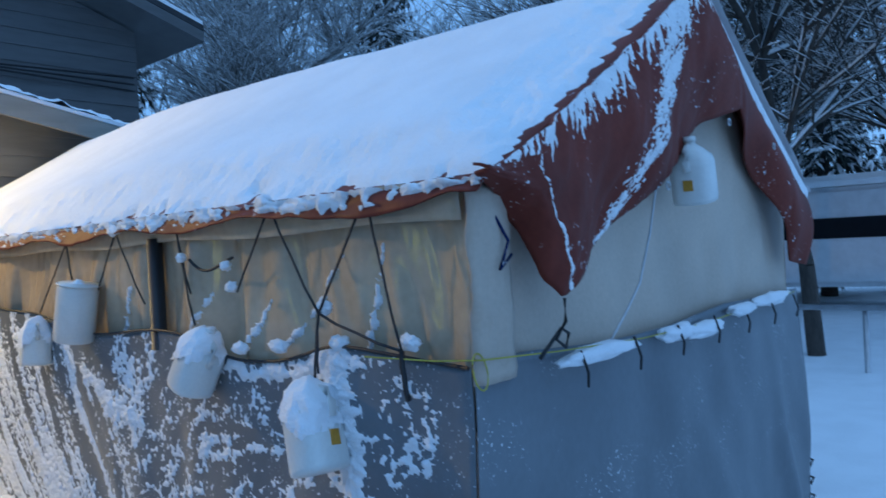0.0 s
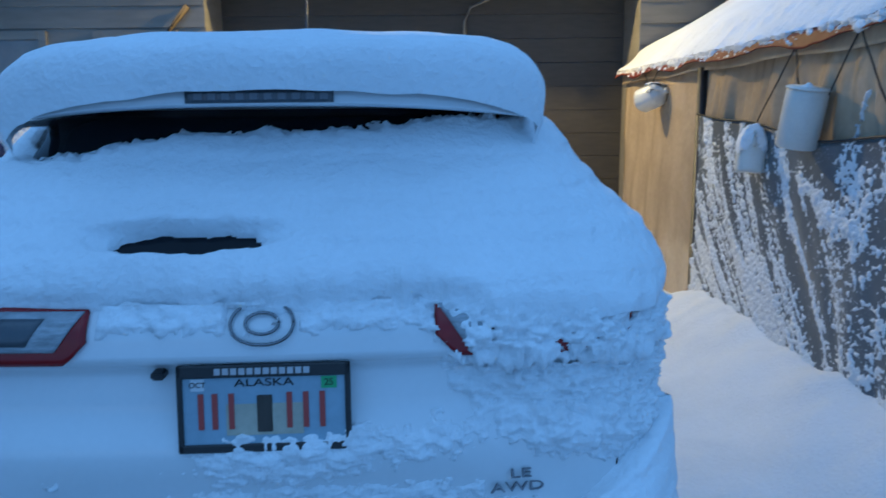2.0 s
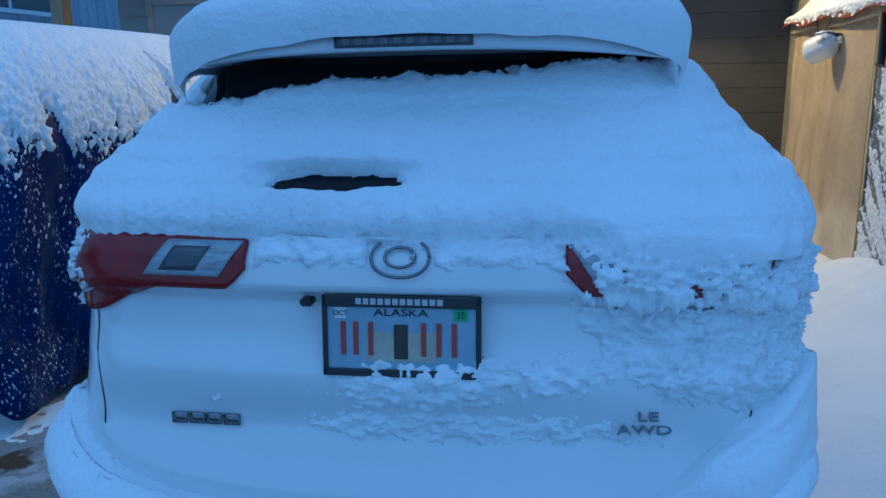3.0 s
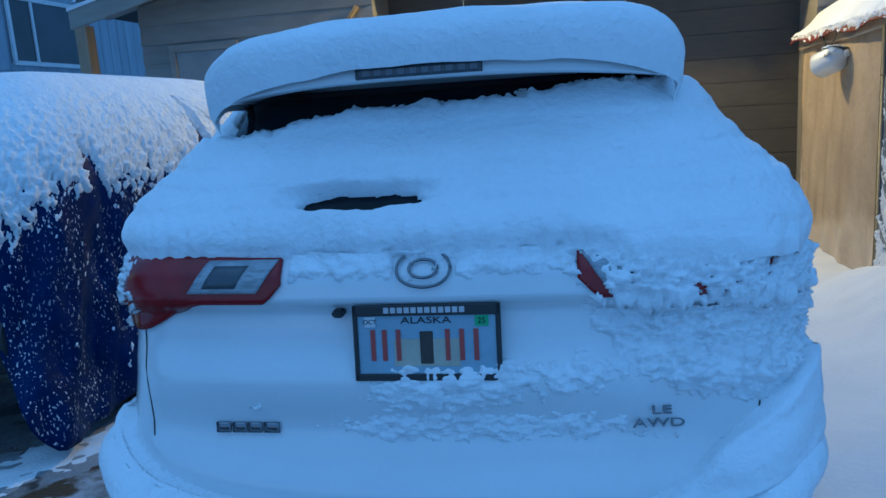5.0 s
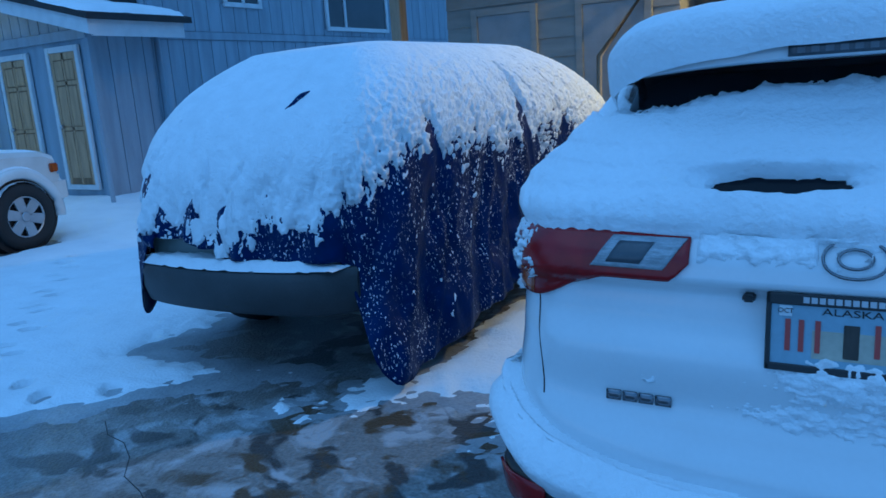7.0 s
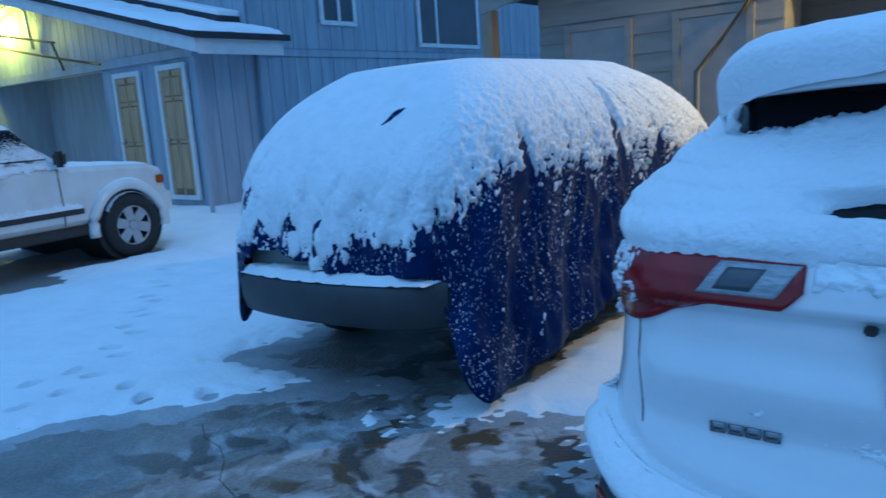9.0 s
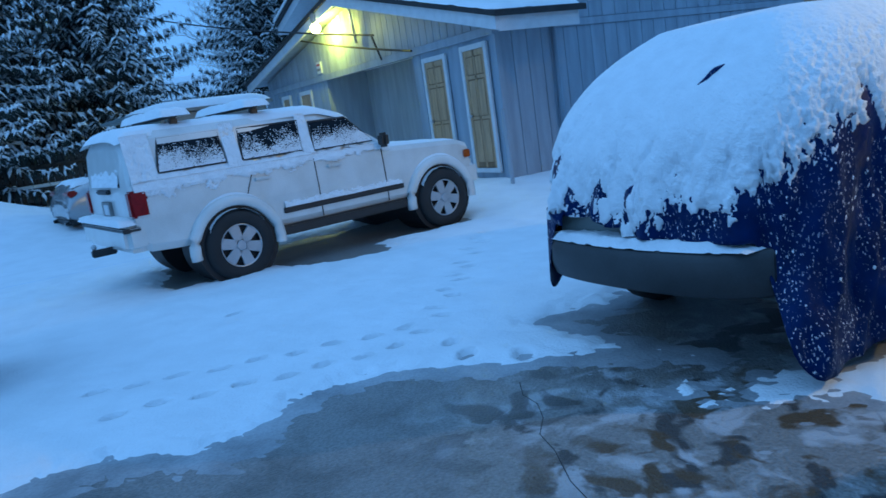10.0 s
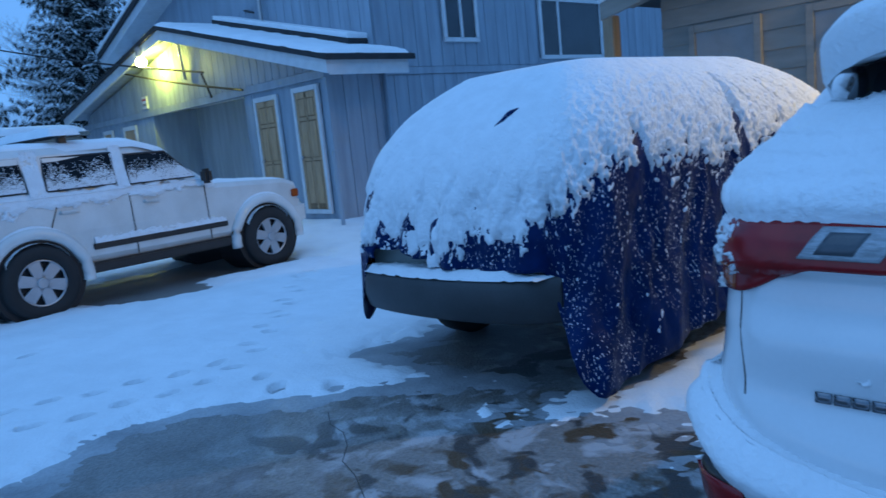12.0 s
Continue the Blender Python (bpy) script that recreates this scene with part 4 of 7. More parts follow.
def build_tent_snow():
    y0, y1 = TY0 - 0.13, TY1 + 0.1
    def surf(u, v):
        x = TX - 0.11 + u * (TXR + 0.2 - TX)
        y = y0 + v * (y1 - y0)
        return (x, y, roof_z(x, y)), (-0.35 if x < RX else 0.35, 0, 1)
    def depth(u, v):
        x = TX - 0.11 + u * (TXR + 0.2 - TX)
        y = y0 + v * (y1 - y0)
        e = (x - TX + 0.10)
        n = 0.7 * fbm(y * 9, x * 9, 4) + 0.6 * fbm(y * 24, x * 20, 5)
        lip = e - 0.10 - 0.085 * n + 0.05 * smooth(4.5, 6, y) + 0.05 * fbm(y * 1.5, 0, 8)
        frt = (y - y0) - 0.01 - 0.07 * smooth(2.15, 3.4, x) - 0.06 * max(0.0, 0.4 + 0.8 * fbm(x * 24 - y * 3, y * 1.5, 6) + 0.5 * fbm(x * 70, y * 7, 16)) if x < RX else 1
        k = min(lip, frt * 0.8, (TXR + 0.09 - x))
        if k < 0:
            return -0.01
        return 0.10 * smooth(0, 0.34, k) * (0.55 + 0.45 * smooth(0, 0.9, y - y0)) + 0.022 * smooth(0, 0.05, k) + (0.018 * n * smooth(0.5, 0.06, k)) + 0.006 * fbm(x * 2, y * 2, 9)
    def ed(u, v):
        y = u * 6.5
        n = 0.55 * fbm(y * 9, v * 1.2, 24) + 0.6 * fbm(y * 28, v * 2.5, 25)
        d = 0.28 + 0.25 * fbm(y * 1.3, 0, 26) - 0.75 * v + n * 0.9
        return 0.006 + 0.034 * clamp(d) ** 0.7 if d > 0 else -0.01
    snow_on("eave_snow", 520, 14, lambda u, v: (eave_drape(u, v * 1.05 - 0.05), (-1, 0, 0.6)), ed, "lumpy snow fringe along the eave", material=FLUFF, sink=0.004)
    snow_on("roof_snow", 110, 330, surf, depth, "deep smooth snow lying on the tent roof", sink=0.01)

    def lsurf(u, v):
        p = low_tarp(u, v)
        return p, (low_tarp(u + 0.004, v) - p).cross(low_tarp(u, v + 0.01) - p) * -1
    def ldepth(u, v):
        y = TY0 - 0.03 + u * (3.90 - TY0)
        w = smooth(1.3, 2.3, y)
        s = y + 1.4 * max(0.0, 1 - v) ** 1.8 * smooth(1.2, 2.4, y)
        n = 0.34 * fbm(y * 5 + v * 3, v * 8, 31) * (1 - w) + w * (0.62 * fbm(s * 7.5, v * 1.4, 34) + 0.30 * fbm(s * 24, v * 5, 35)) + (0.42 - 0.2 * w) * fbm(y * 15 + v * 6, v * 26, 32) + 0.44 * fbm(y * 46, v * 66, 33)
        m = -0.02 + 0.16 * smooth(0.2, 0.6, y) + 0.12 * smooth(0.45, 0.3, y) - 1.2 * smooth(-0.02, -0.2, y) - 0.15 * smooth(0.9, 1.0, v)
        m += 0.12 * smooth(0.6, 0.2, v) + 0.10 * smooth(2.6, 3.3, s)
        m += 0.6 * math.exp(-((v - 0.97) / 0.03) ** 2) * smooth(1.25, 0.9, y) * smooth(0.1, 0.3, y)
        m += 0.6 * math.exp(-(((y - 0.34) + (0.8 - v) * 0.35) / 0.07) ** 2) * smooth(0.2, 0.5, v)
        m += 0.5 * math.exp(-((v - 0.80 + 0.3 * (2.2 - y)) / 0.04) ** 2) * smooth(2.6, 2.3, y) * smooth(1.6, 1.9, y)
        d = m + n * 0.9 - 0.22
        return 0.002 + 0.017 * clamp(d * 1.6) * (0.5 + 0.7 * clump(y * 44, 1, v * 60)) if d > 0 else -0.01
    snow_on("tarp_snow", 500, 200, lsurf, ldepth, "snow clumps stuck to the grey tarp folds", material=FLUFF, sink=0.002)

    fl = flap_left()
    def fsurf(u, v):
        p = fl(u, v)
        return p, Vector((-0.15, -1, 0.2))
    def fdepth(u, v):
        line = math.exp(-((u - (0.10 + 0.47 * v)) / (0.12 - 0.07 * v)) ** 2)
        fine = 0.55 * fbm(u * 70 - v * 26, v * 22 + u * 12, 42) + 0.45 * fbm(u * 130, v * 60, 44)
        n = 0.45 * fbm(u * 16 - v * 4, v * 7, 41) + fine
        streak = 0.8 * fbm(u * 64 - v * 9, v * 3.2, 43) + 0.35 * fbm(u * 150, v * 14, 45)
        topedge = 0.62 - v * 2.6 + 0.75 * streak
        crease = 0.55 * math.exp(-((u - 0.86 + 0.14 * v) / 0.008) ** 2) * smooth(0.1, 0.3, v) + 0.3 * fine
        tipz = 0.5 * math.exp(-((u - 0.62) / 0.03) ** 2) * smooth(0.86, 1, v) + 0.4 * fine
        d = max(line * 0.9 - 0.62 + n * 0.85, topedge - 0.3, tipz - 0.3, crease - 0.35)
        return 0.003 + 0.012 * clamp(d * 1.5) if d > 0 else -0.01
    snow_on("flap_snow", 420, 200, fsurf, fdepth, "streaks of snow on the hanging tarp corner", material=FLUFF, sink=0.006)
    fr = flap_right()
    snow_on("flap_snow", 90, 30, lambda u, v: (fr(u, v), Vector((0.2, -1, 0.3))), lambda u, v: 0.02 * smooth(0.22, 0, v) if v < 0.16 + 0.1 * fbm(u * 25, v * 9, 3) else (0.006 if fbm(u * 20, v * 14, 8) > 0.72 else -0.01), "thin snow rim on the curled tarp edge", material=FLUFF, sink=0.006)
    def dust(u, v):
        y, z = 0.0 + u * 2.9, 1.36 + v * 0.4
        best = -1.0
        for y0, lean, top in ((0.72, 0.75, 0.75), (0.28, 0.18, 0.8), (1.36, 0.5, 0.45), (2.05, 0.4, 0.5), (0.95, 0.6, 0.35)):
            best = max(best, 1 - abs(y - y0 + v * lean * 0.55) / (0.03 * (1 - 0.5 * v)) - max(0.0, v - top) * 8)
        d = best * 0.7 - 0.40 + 0.7 * fbm(y * 34, z * 26, 91) + 0.3 * fbm(y * 9, z * 9, 92)
        return 0.002 + 0.007 * clamp(d) if d > 0 and best > 0 else -0.01
    def sheet(u, v):
        y, z = 0.0 + u * 2.9, 1.36 + v * 0.4
        return (sheet_x(y, z) - 0.006, y, z), (-1, 0, 0.2)
    snow_on("sheet_snow", 360, 70, sheet, dust, "powder streaks in the sheet's folds", material=FLUFF, sink=0.012)
    # lumps resting on the skirt's upper edge
    for x, w, z in ((2.75, 0.24, 1.315), (3.35, 0.16, 1.31), (3.62, 0.2, 1.29), (4.05, 0.15, 1.33), (4.45, 0.25, 1.345)):
        lump((x, -0.255, z), (w, 0.03, 0.032), "small snow ridge on the skirt's laced edge")
    for y, z, w in ((0.01, 1.415, 0.06), (0.395, 1.51, 0.05), (0.706, 1.885, 0.06), (0.94, 1.58, 0.035), (0.97, 1.66, 0.025), (1.3, 1.70, 0.02), (1.9, 1.84, 0.07), (0.66, 1.37, 0.07), (0.9, 1.35, 0.06), (0.33, 1.40, 0.06)):
        lump((TX - 0.085, y, z), (0.022, w * 0.7, 0.016 + w * 0.14), "small snow lump caught on the straps")


def lump(at, size, label, material=None, seed=0):
    bm = bmesh.new()
    bmesh.ops.create_icosphere(bm, subdivisions=3, radius=1.0)
    k = at[0] * 7 + at[1] * 13
    for v in bm.verts:
        n = 1 + 0.35 * fbm(v.co.x * 1.8 + k, v.co.y * 1.8, v.co.z * 1.8) + 0.12 * fbm(v.co.x * 6 + k, v.co.y * 6, v.co.z * 6)
        v.co = Vector((at[0] + v.co.x * size[0] * n, at[1] + v.co.y * size[1] * n, at[2] + v.co.z * size[2] * n))
    return tagged(part("snow_lump", bm, material or FLUFF, None, "", True), label, "snow", kind="stuff")


def jug(m, h=0.25, w=0.15, label="milky plastic gallon jug hanging as a tarp weight", round_can=False, cap=1.0, sticker=False):
    """A plastic jug: rounded square body, sloping shoulders, neck, cap and handle; snow on its upper side."""
    ob = thing("plastic_jug", label, "jug", "jugs hung on the tent", m=m)
    prof = [(0.0, 0.80), (0.02, 0.97), (0.08, 1.0), (0.62, 1.0), (0.72, 0.93), (0.86, 0.55), (0.93, 0.26), (1.0, 0.25)] if not round_can else [(0, 0.9), (0.03, 1), (0.9, 1.0), (0.96, 0.95), (1.0, 0.9)]
    n = 28
    verts, faces = [], []
    for t, r in prof:
        for i in range(n):
            a = 2 * math.pi * i / n
            e = 1.0 if round_can or t > 0.8 else 1 / max(abs(math.cos(a)), abs(math.sin(a))) ** 0.4
            verts.append((w / 2 * r * e * math.cos(a), w / 2 * r * e * math.sin(a), (t - 0.5) * h))
    for j in range(len(prof) - 1):
        for i in range(n):
            faces.append((j * n + i, j * n + (i + 1) % n, (j + 1) * n + (i + 1) % n, (j + 1) * n + i))
    faces += [tuple(range(n))[::-1], tuple((len(prof) - 1) * n + i for i in range(n))]
    put("jug_body", mesh_of("jug_body", verts, faces, MILKY), ob)
    if not round_can:
        bm = bmesh.new()
        bmesh.ops.create_cone(bm, cap_ends=True, segments=18, radius1=w * 0.15, radius2=w * 0.14, depth=h * 0.07, matrix=Matrix.Translation((0, 0, h * 0.52)))
        part("jug_cap", bm, MILKY, ob, "", True)
        tube("jug_handle", [(-w * 0.2, 0, h * 0.42), (-w * 0.45, 0, h * 0.36), (-w * 0.55, 0, h * 0.22), (-w * 0.5, 0, h * 0.06)], w * 0.08, MILKY, ob)
        if sticker:
            part("jug_sticker", box_bm(-w * 0.515, -w * 0.49, -w * 0.1, w * 0.12, -h * 0.25, -h * 0.08), LABELY, ob, "worn orange sticker")
    else:
        tube("can_rim", [(w / 2 * math.cos(a), w / 2 * math.sin(a), h * 0.47) for a in [i * math.pi / 12 for i in range(25)]], 0.006, MILKY, ob)
    if cap:
        inv = m.to_3x3().inverted()
        up = inv @ Vector((0, 0, 1))
        bm = bmesh.new()
        bmesh.ops.create_icosphere(bm, subdivisions=4, radius=1.0)
        k = m.translation.y * 9
        for v in bm.verts:
            c = v.co.copy()
            g = 1 + 0.12 * fbm(c.x * 2.2 + k, c.y * 2.2, c.z * 2.2) + 0.05 * fbm(c.x * 7 + k, c.y * 7, c.z * 7)
            rho = math.hypot(c.x, c.y)
            sq = (rho / max(abs(c.x), abs(c.y), 1e-3)) ** 0.4 if not round_can else 1.0
            k2 = min(1.0, (1 - abs(c.z) ** 4) ** 0.5 / max(rho, 1e-3)) if rho > 1e-3 else 1.0
            v.co = Vector((c.x * w * 0.525 * g * sq * k2, c.y * w * 0.525 * g * sq * k2, c.z * h * 0.52 * g)) + up * 0.012 * cap
        low = [v for v in bm.verts if v.co.dot(up) < h * (0.0 if cap > 0.9 else 0.28) + 0.05 * fbm(v.co.x * 14, v.co.y * 14, k)]
        bmesh.ops.delete(bm, geom=low, context="VERTS")
        part("snow_cap", bm, SNOW, ob, "rounded cap of snow", True)
    return ob


LABELY = mat("orange_sticker", (0.6, 0.28, 0.03), 0.5, var=0.2, bump=0)
build_tent()
build_tent_snow()
jug(pose(TX - 0.15, 0.40, 1.13, 10, 18, 100), 0.29, 0.175, sticker=True)
jug(pose(TX - 0.13, 1.12, 1.295, 14, -22, 80), 0.25, 0.17)
jug(pose(TX - 0.12, 2.82, 1.28, 4, 6, 75), 0.25, 0.155)
jug(pose(TX - 0.13, 2.25, 1.46, 9, 4, 0), 0.29, 0.19, "white round plastic can hanging as a tarp weight", True, 0.3)
jug(pose(TX - 0.10, 4.80, 1.62, 70, 20, 30), 0.26, 0.18, cap=0.8)
jug(pose(3.44, TY0 - 0.14, 1.94, 0, -14, 8), 0.25, 0.17, "milky plastic gallon jug tied under the gable", cap=0, sticker=True)


# ---- garage and the house behind it ----
GY = 6.25


def lap_board(parent, x0, x1, z, h, y, material, name="siding_board", depth=0.022, cut=None):
    """One lapped board: thick at its foot, thin at its head; cut(z) may trim its ends to a roof slope."""
    a0, a1, b0, b1 = x0, x1, x0, x1
    if cut:
        a0, a1 = max(x0, cut(z)[0]), min(x1, cut(z)[1])
        b0, b1 = max(x0, cut(z + h)[0]), min(x1, cut(z + h)[1])
        if a1 - a0 < 0.05:
            return
        if b1 < b0:
            b0 = b1 = (b0 + b1) / 2
    v = [(a0, y, z), (a1, y, z), (a1, y - depth, z), (a0, y - depth, z), (b0, y, z + h), (b1, y, z + h), (b1, y - 0.004, z + h), (b0, y - 0.004, z + h)]
    f = [(0, 1, 2, 3), (4, 7, 6, 5), (3, 2, 6, 7), (1, 0, 4, 5), (0, 3, 7, 4), (2, 1, 5, 6)]
    return put(name, mesh_of(name, v, f, material, False), parent)


def gable_cut(z):
    return (-(3.79 - z) / 0.222, (3.79 - z) / 0.203) if z < 3.79 else (0, 0)


def build_garage():
    wall = tagged(part("wall_garage", gable_block(GY, GY + 0.16, (-4.6, 4.9), gable_cut, 2.76, (-1.9, 2.36)), SIDING_TAN), "tan lap sided garage front with a gable", "wall", kind="structure")
    z, i = 0.1, 0
    while z < 3.72:
        h = 0.205
        if z + h * 0.5 < 2.76:
            lap_board(wall, -4.6, -1.9, z, h, GY, SIDING_TAN, cut=gable_cut)
            lap_board(wall, 2.36, 4.9, z, h, GY, SIDING_TAN, cut=gable_cut)
        else:
            for x0, x1 in ((-4.6, -1.35), (-1.35, 1.12), (1.12, 4.9)):
                lap_board(wall, x0 + 0.002, x1 - 0.002, z, h, GY, SIDING_TAN, cut=gable_cut)
        z += h
    # recess and the wide door at its back
    for nm, b in (("trim_jamb", (2.36, 2.52, GY + 0.16, 7.0, 0, 2.76)), ("trim_jamb", (-2.06, -1.9, GY + 0.16, 7.0, 0, 2.76)), ("trim_soffit", (-2.06, 2.52, GY + 0.16, 7.0, 2.76, 2.9))):
        tagged(box(nm, *b, SIDING_TAN), "tan painted lining of the garage recess", "trim", kind="structure")
    # The tan door's panels are coloured dark to carry the shade of the recess.
    door = thing("garage_door", "closed tan sectional garage door, the recess's deep shade painted into its colour", "garage door")
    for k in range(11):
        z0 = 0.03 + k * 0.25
        part("panel", box_bm(-1.9, 2.36, 6.86, 6.90, z0, z0 + 0.247, 0.002), DOORSHADE, door)
    part("pull_handle", box_bm(-0.1, 0.14, 6.835, 6.86, 1.15, 1.19, 0.008), STEEL, door)
    tagged(tube("conduit", [(0.98, GY - 0.03, 3.35), (0.98, GY - 0.03, 2.74), (0.96, GY + 0.1, 2.70), (0.9, 6.7, 2.66), (0.72, 6.8, 2.6), (0.66, 6.82, 2.45), (0.66, 6.82, 0.3)], 0.018, SIDING_TAN), "tan painted electric conduit on the wall", "pipe")
    # roof
    roof = thing("garage_roof", "low garage roof with dark shingle edge under snow", "roof", kind="structure")
    for s, x1, sl in ((1, 5.2, 0.203), (-1, -5.03, 0.222)):
        zf = lambda x: 3.74 - sl * abs(x)
        verts = []
        for y in (GY - 0.55, 12.0):
            for x in (0.0, x1):
                for dz in (0.0, 0.05):
                    verts.append((x, y, zf(x) + dz + 0.08))
        fc = [(0, 2, 3, 1), (4, 5, 7, 6), (0, 1, 5, 4), (2, 6, 7, 3), (1, 3, 7, 5), (0, 4, 6, 2)]
        put("roof_slab", mesh_of("roof_slab", verts, fc, ROOFDARK, False), roof)
        verts = []
        for y in (GY - 0.575, GY - 0.535):
            for x in (0.0, x1 * 1.002):
                for dz in (-0.1, 0.085):
                    verts.append((x, y, zf(x) + dz))
        put("fascia", mesh_of("fascia", verts, fc, SIDING_TAN, False), roof, "tan fascia board")
        verts = [(x, y, zf(x) + dz) for y in (GY - 0.585, GY - 0.56) for x in (0.0, x1 * 1.004) for dz in (0.088, 0.125)]
        put("drip_edge", mesh_of("drip_edge", verts, fc, WHITETRIM, False), roof, "white metal drip edge")
        put("soffit", mesh_of("soffit", [(0, GY - 0.54, zf(0) + 0.06), (x1, GY - 0.54, zf(x1) + 0.06), (x1, GY + 0.1, zf(x1) + 0.06), (0, GY + 0.1, zf(0) + 0.06), (0, GY - 0.54, zf(0) + 0.075), (x1, GY - 0.54, zf(x1) + 0.075), (x1, GY + 0.1, zf(x1) + 0.075), (0, GY + 0.1, zf(0) + 0.075)], [(0, 1, 2, 3), (4, 7, 6, 5), (0, 4, 5, 1), (2, 6, 7, 3)], SIDING_TAN, False), roof)
        snow_on("roof_snow", 140, 60, lambda u, v: ((x1 * u, GY - 0.555 + v * 5.7, zf(x1 * u) + 0.13), (0, -0.2, 1)), lambda u, v: 0.07 * smooth(-0.01, 0.015, v) + 0.03 * fbm(u * 22, v * 9, 4) + 0.02 * fbm(u * 60, v * 20, 5) - 0.012 * smooth(0.05, 0, v), "thin windblown snow on the garage roof")
    # two grey side doors with trim
    for k, x0 in enumerate((-4.23, -2.96)):
        d = thing("door_%d" % (k + 1), "grey flush side door in a painted frame", "door", kind="structure")
        x1 = x0 + 0.76
        part("door_leaf", box_bm(x0 + 0.05, x1 - 0.05, GY - 0.035, GY - 0.012, 0.25, 2.25, 0.006), GREYDOOR, d)
        for b in ((x0 - 0.03, x0 + 0.05, 0.25, 2.33), (x1 - 0.05, x1 + 0.03, 0.25, 2.33), (x0 + 0.05, x1 - 0.05, 2.25, 2.33)):
            part("door_frame", box_bm(b[0], b[1], GY - 0.055, GY - 0.004, b[2], b[3], 0.004), SIDING_TAN, d)
    post = tagged(box("post", -5.32, -5.17, 6.1, 6.25, 0, 2.62, LUMBER, bevel=0.008), "raw timber post at the eave's end", "post")
    brace = tagged(tube("leaning_board", [(-2.7, 6.05, 0.0), (-2.68, 6.06, 1.7), (-2.05, 6.2, 2.55)], 0.03, LUMBER, sides=4), "raw lumber board leaning on the wall", "board")
    # flood lights
    fl = thing("flood_light", "twin outdoor flood lamp with white shades, one lit", "lamp")
    part("back_plate", box_bm(0.05, 0.2, GY - 0.05, GY - 0.02, 3.52, 3.66, 0.01), WHITETRIM, fl)
    for x, tz, on in ((0.30, 0.0, True), (-0.28, 0.06, False)):
        tube("arm", [(0.12, GY - 0.05, 3.58), (x * 0.7 + 0.04, GY - 0.12, 3.6), (x, GY - 0.17, 3.58 + tz)], 0.012, WHITETRIM, fl)
        bm = bmesh.new()
        rot = Matrix.Translation((x, GY - 0.22, 3.54 + tz)) @ Euler((radians(-30), radians(30 if on else -55), 0)).to_matrix().to_4x4()
        bmesh.ops.create_cone(bm, cap_ends=False, segments=24, radius1=0.085, radius2=0.035, depth=0.16, matrix=rot)
        sh = part("shade", bm, WHITETRIM, fl, "white conical shade", True)
        md = sh.modifiers.new("wall", "SOLIDIFY")
        md.thickness = 0.004
        bm = bmesh.new()
        bmesh.ops.create_uvsphere(bm, u_segments=16, v_segments=10, radius=0.055, matrix=Matrix.Translation((x + (0.03 if on else -0.06), GY - 0.25, 3.475 + tz)))
        part("bulb", bm, BULBW if on else MILKY, fl, "glowing bulb" if on else "unlit bulb", True)
    part("sensor", box_bm(-0.42, -0.36, GY - 0.3, GY - 0.24, 3.36, 3.44, 0.015), REDLENS, fl, "red sensor lens")
    # taller house behind
    back = thing("house", "dark tan lap sided two storey house behind the garage", "house")
    hy = 9.6
    cut = lambda z: (-6, 6.1 if z < 5.25 else 6.1 - (z - 5.25) / 0.32)
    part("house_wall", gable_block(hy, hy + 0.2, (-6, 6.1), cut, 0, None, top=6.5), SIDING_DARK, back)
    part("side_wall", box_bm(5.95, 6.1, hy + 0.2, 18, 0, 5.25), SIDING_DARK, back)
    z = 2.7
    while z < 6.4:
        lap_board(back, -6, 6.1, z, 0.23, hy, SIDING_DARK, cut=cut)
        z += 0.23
    sl = 0.32
    v = []
    for y in (hy - 0.75, 18):
        for x, zz in ((6.85, 5.06), (1.5, 5.06 + 5.35 * sl)):
            for dz in (0, 0.16):
                v.append((x, y, zz + dz))
    fc = [(0, 2, 3, 1), (4, 5, 7, 6), (0, 1, 5, 4), (2, 6, 7, 3), (1, 3, 7, 5), (0, 4, 6, 2)]
    put("roof", mesh_of("roof", v, fc, SIDING_DARK, False), back)
    v2 = [(x, y, z + (0.17 if k % 2 == 0 else 0.10)) for k, (x, y, z) in enumerate(v)]
    put("roof_covering", mesh_of("roof_covering", v2, fc, ROOFDARK, False), back)
    tagged(put("house_roof_snow", mesh_of("house_roof_snow", [(x, y + 0.02, z + (0.27 if k % 2 == 0 else 0.17)) for k, (x, y, z) in enumerate(v)], fc, SNOW, False)), "snow sheet along the tall house's roof", "snow", kind="stuff")
    m = thing("electric_mast", "grey service mast with drooping black cables", "mast")
    tube("mast_pipe", [(1.35, 9.5, 3.4), (1.35, 9.5, 5.4)], 0.035, STEEL, m)
    part("meter_box", box_bm(1.2, 1.5, 9.42, 9.58, 4.35, 4.75, 0.02), STEEL, m)
    for k in range(3):
        tube("cable", [(1.35, 9.4, 4.6), (1.7, 9.35, 4.25 - 0.06 * k), (2.3, 9.4, 4.22 - 0.05 * k), (2.9, 9.45, 4.4), (6.0, 9.5, 4.5 - 0.1 * k)], 0.014, ROPE, m)


def gable_block(y0, y1, span, cut, head, opening, top=3.77):
    """The wall's solid core under a roof slope, with an opening from the floor up to head."""
    bm = bmesh.new()
    def slab(x0, x1, z0, z1):
        n = 24
        for k in range(n):
            a, b = z0 + (z1 - z0) * k / n, z0 + (z1 - z0) * (k + 1) / n
            l, r = max(x0, cut(b)[0]), min(x1, cut(b)[1])
            if r - l > 0.02:
                box_bm(l, r, y0, y1, a, b, bm=bm)
    if opening:
        slab(span[0], opening[0], 0, head)
        slab(opening[1], span[1], 0, head)
        slab(span[0], span[1], head, top)
    else:
        slab(span[0], span[1], head, top)
    return bm


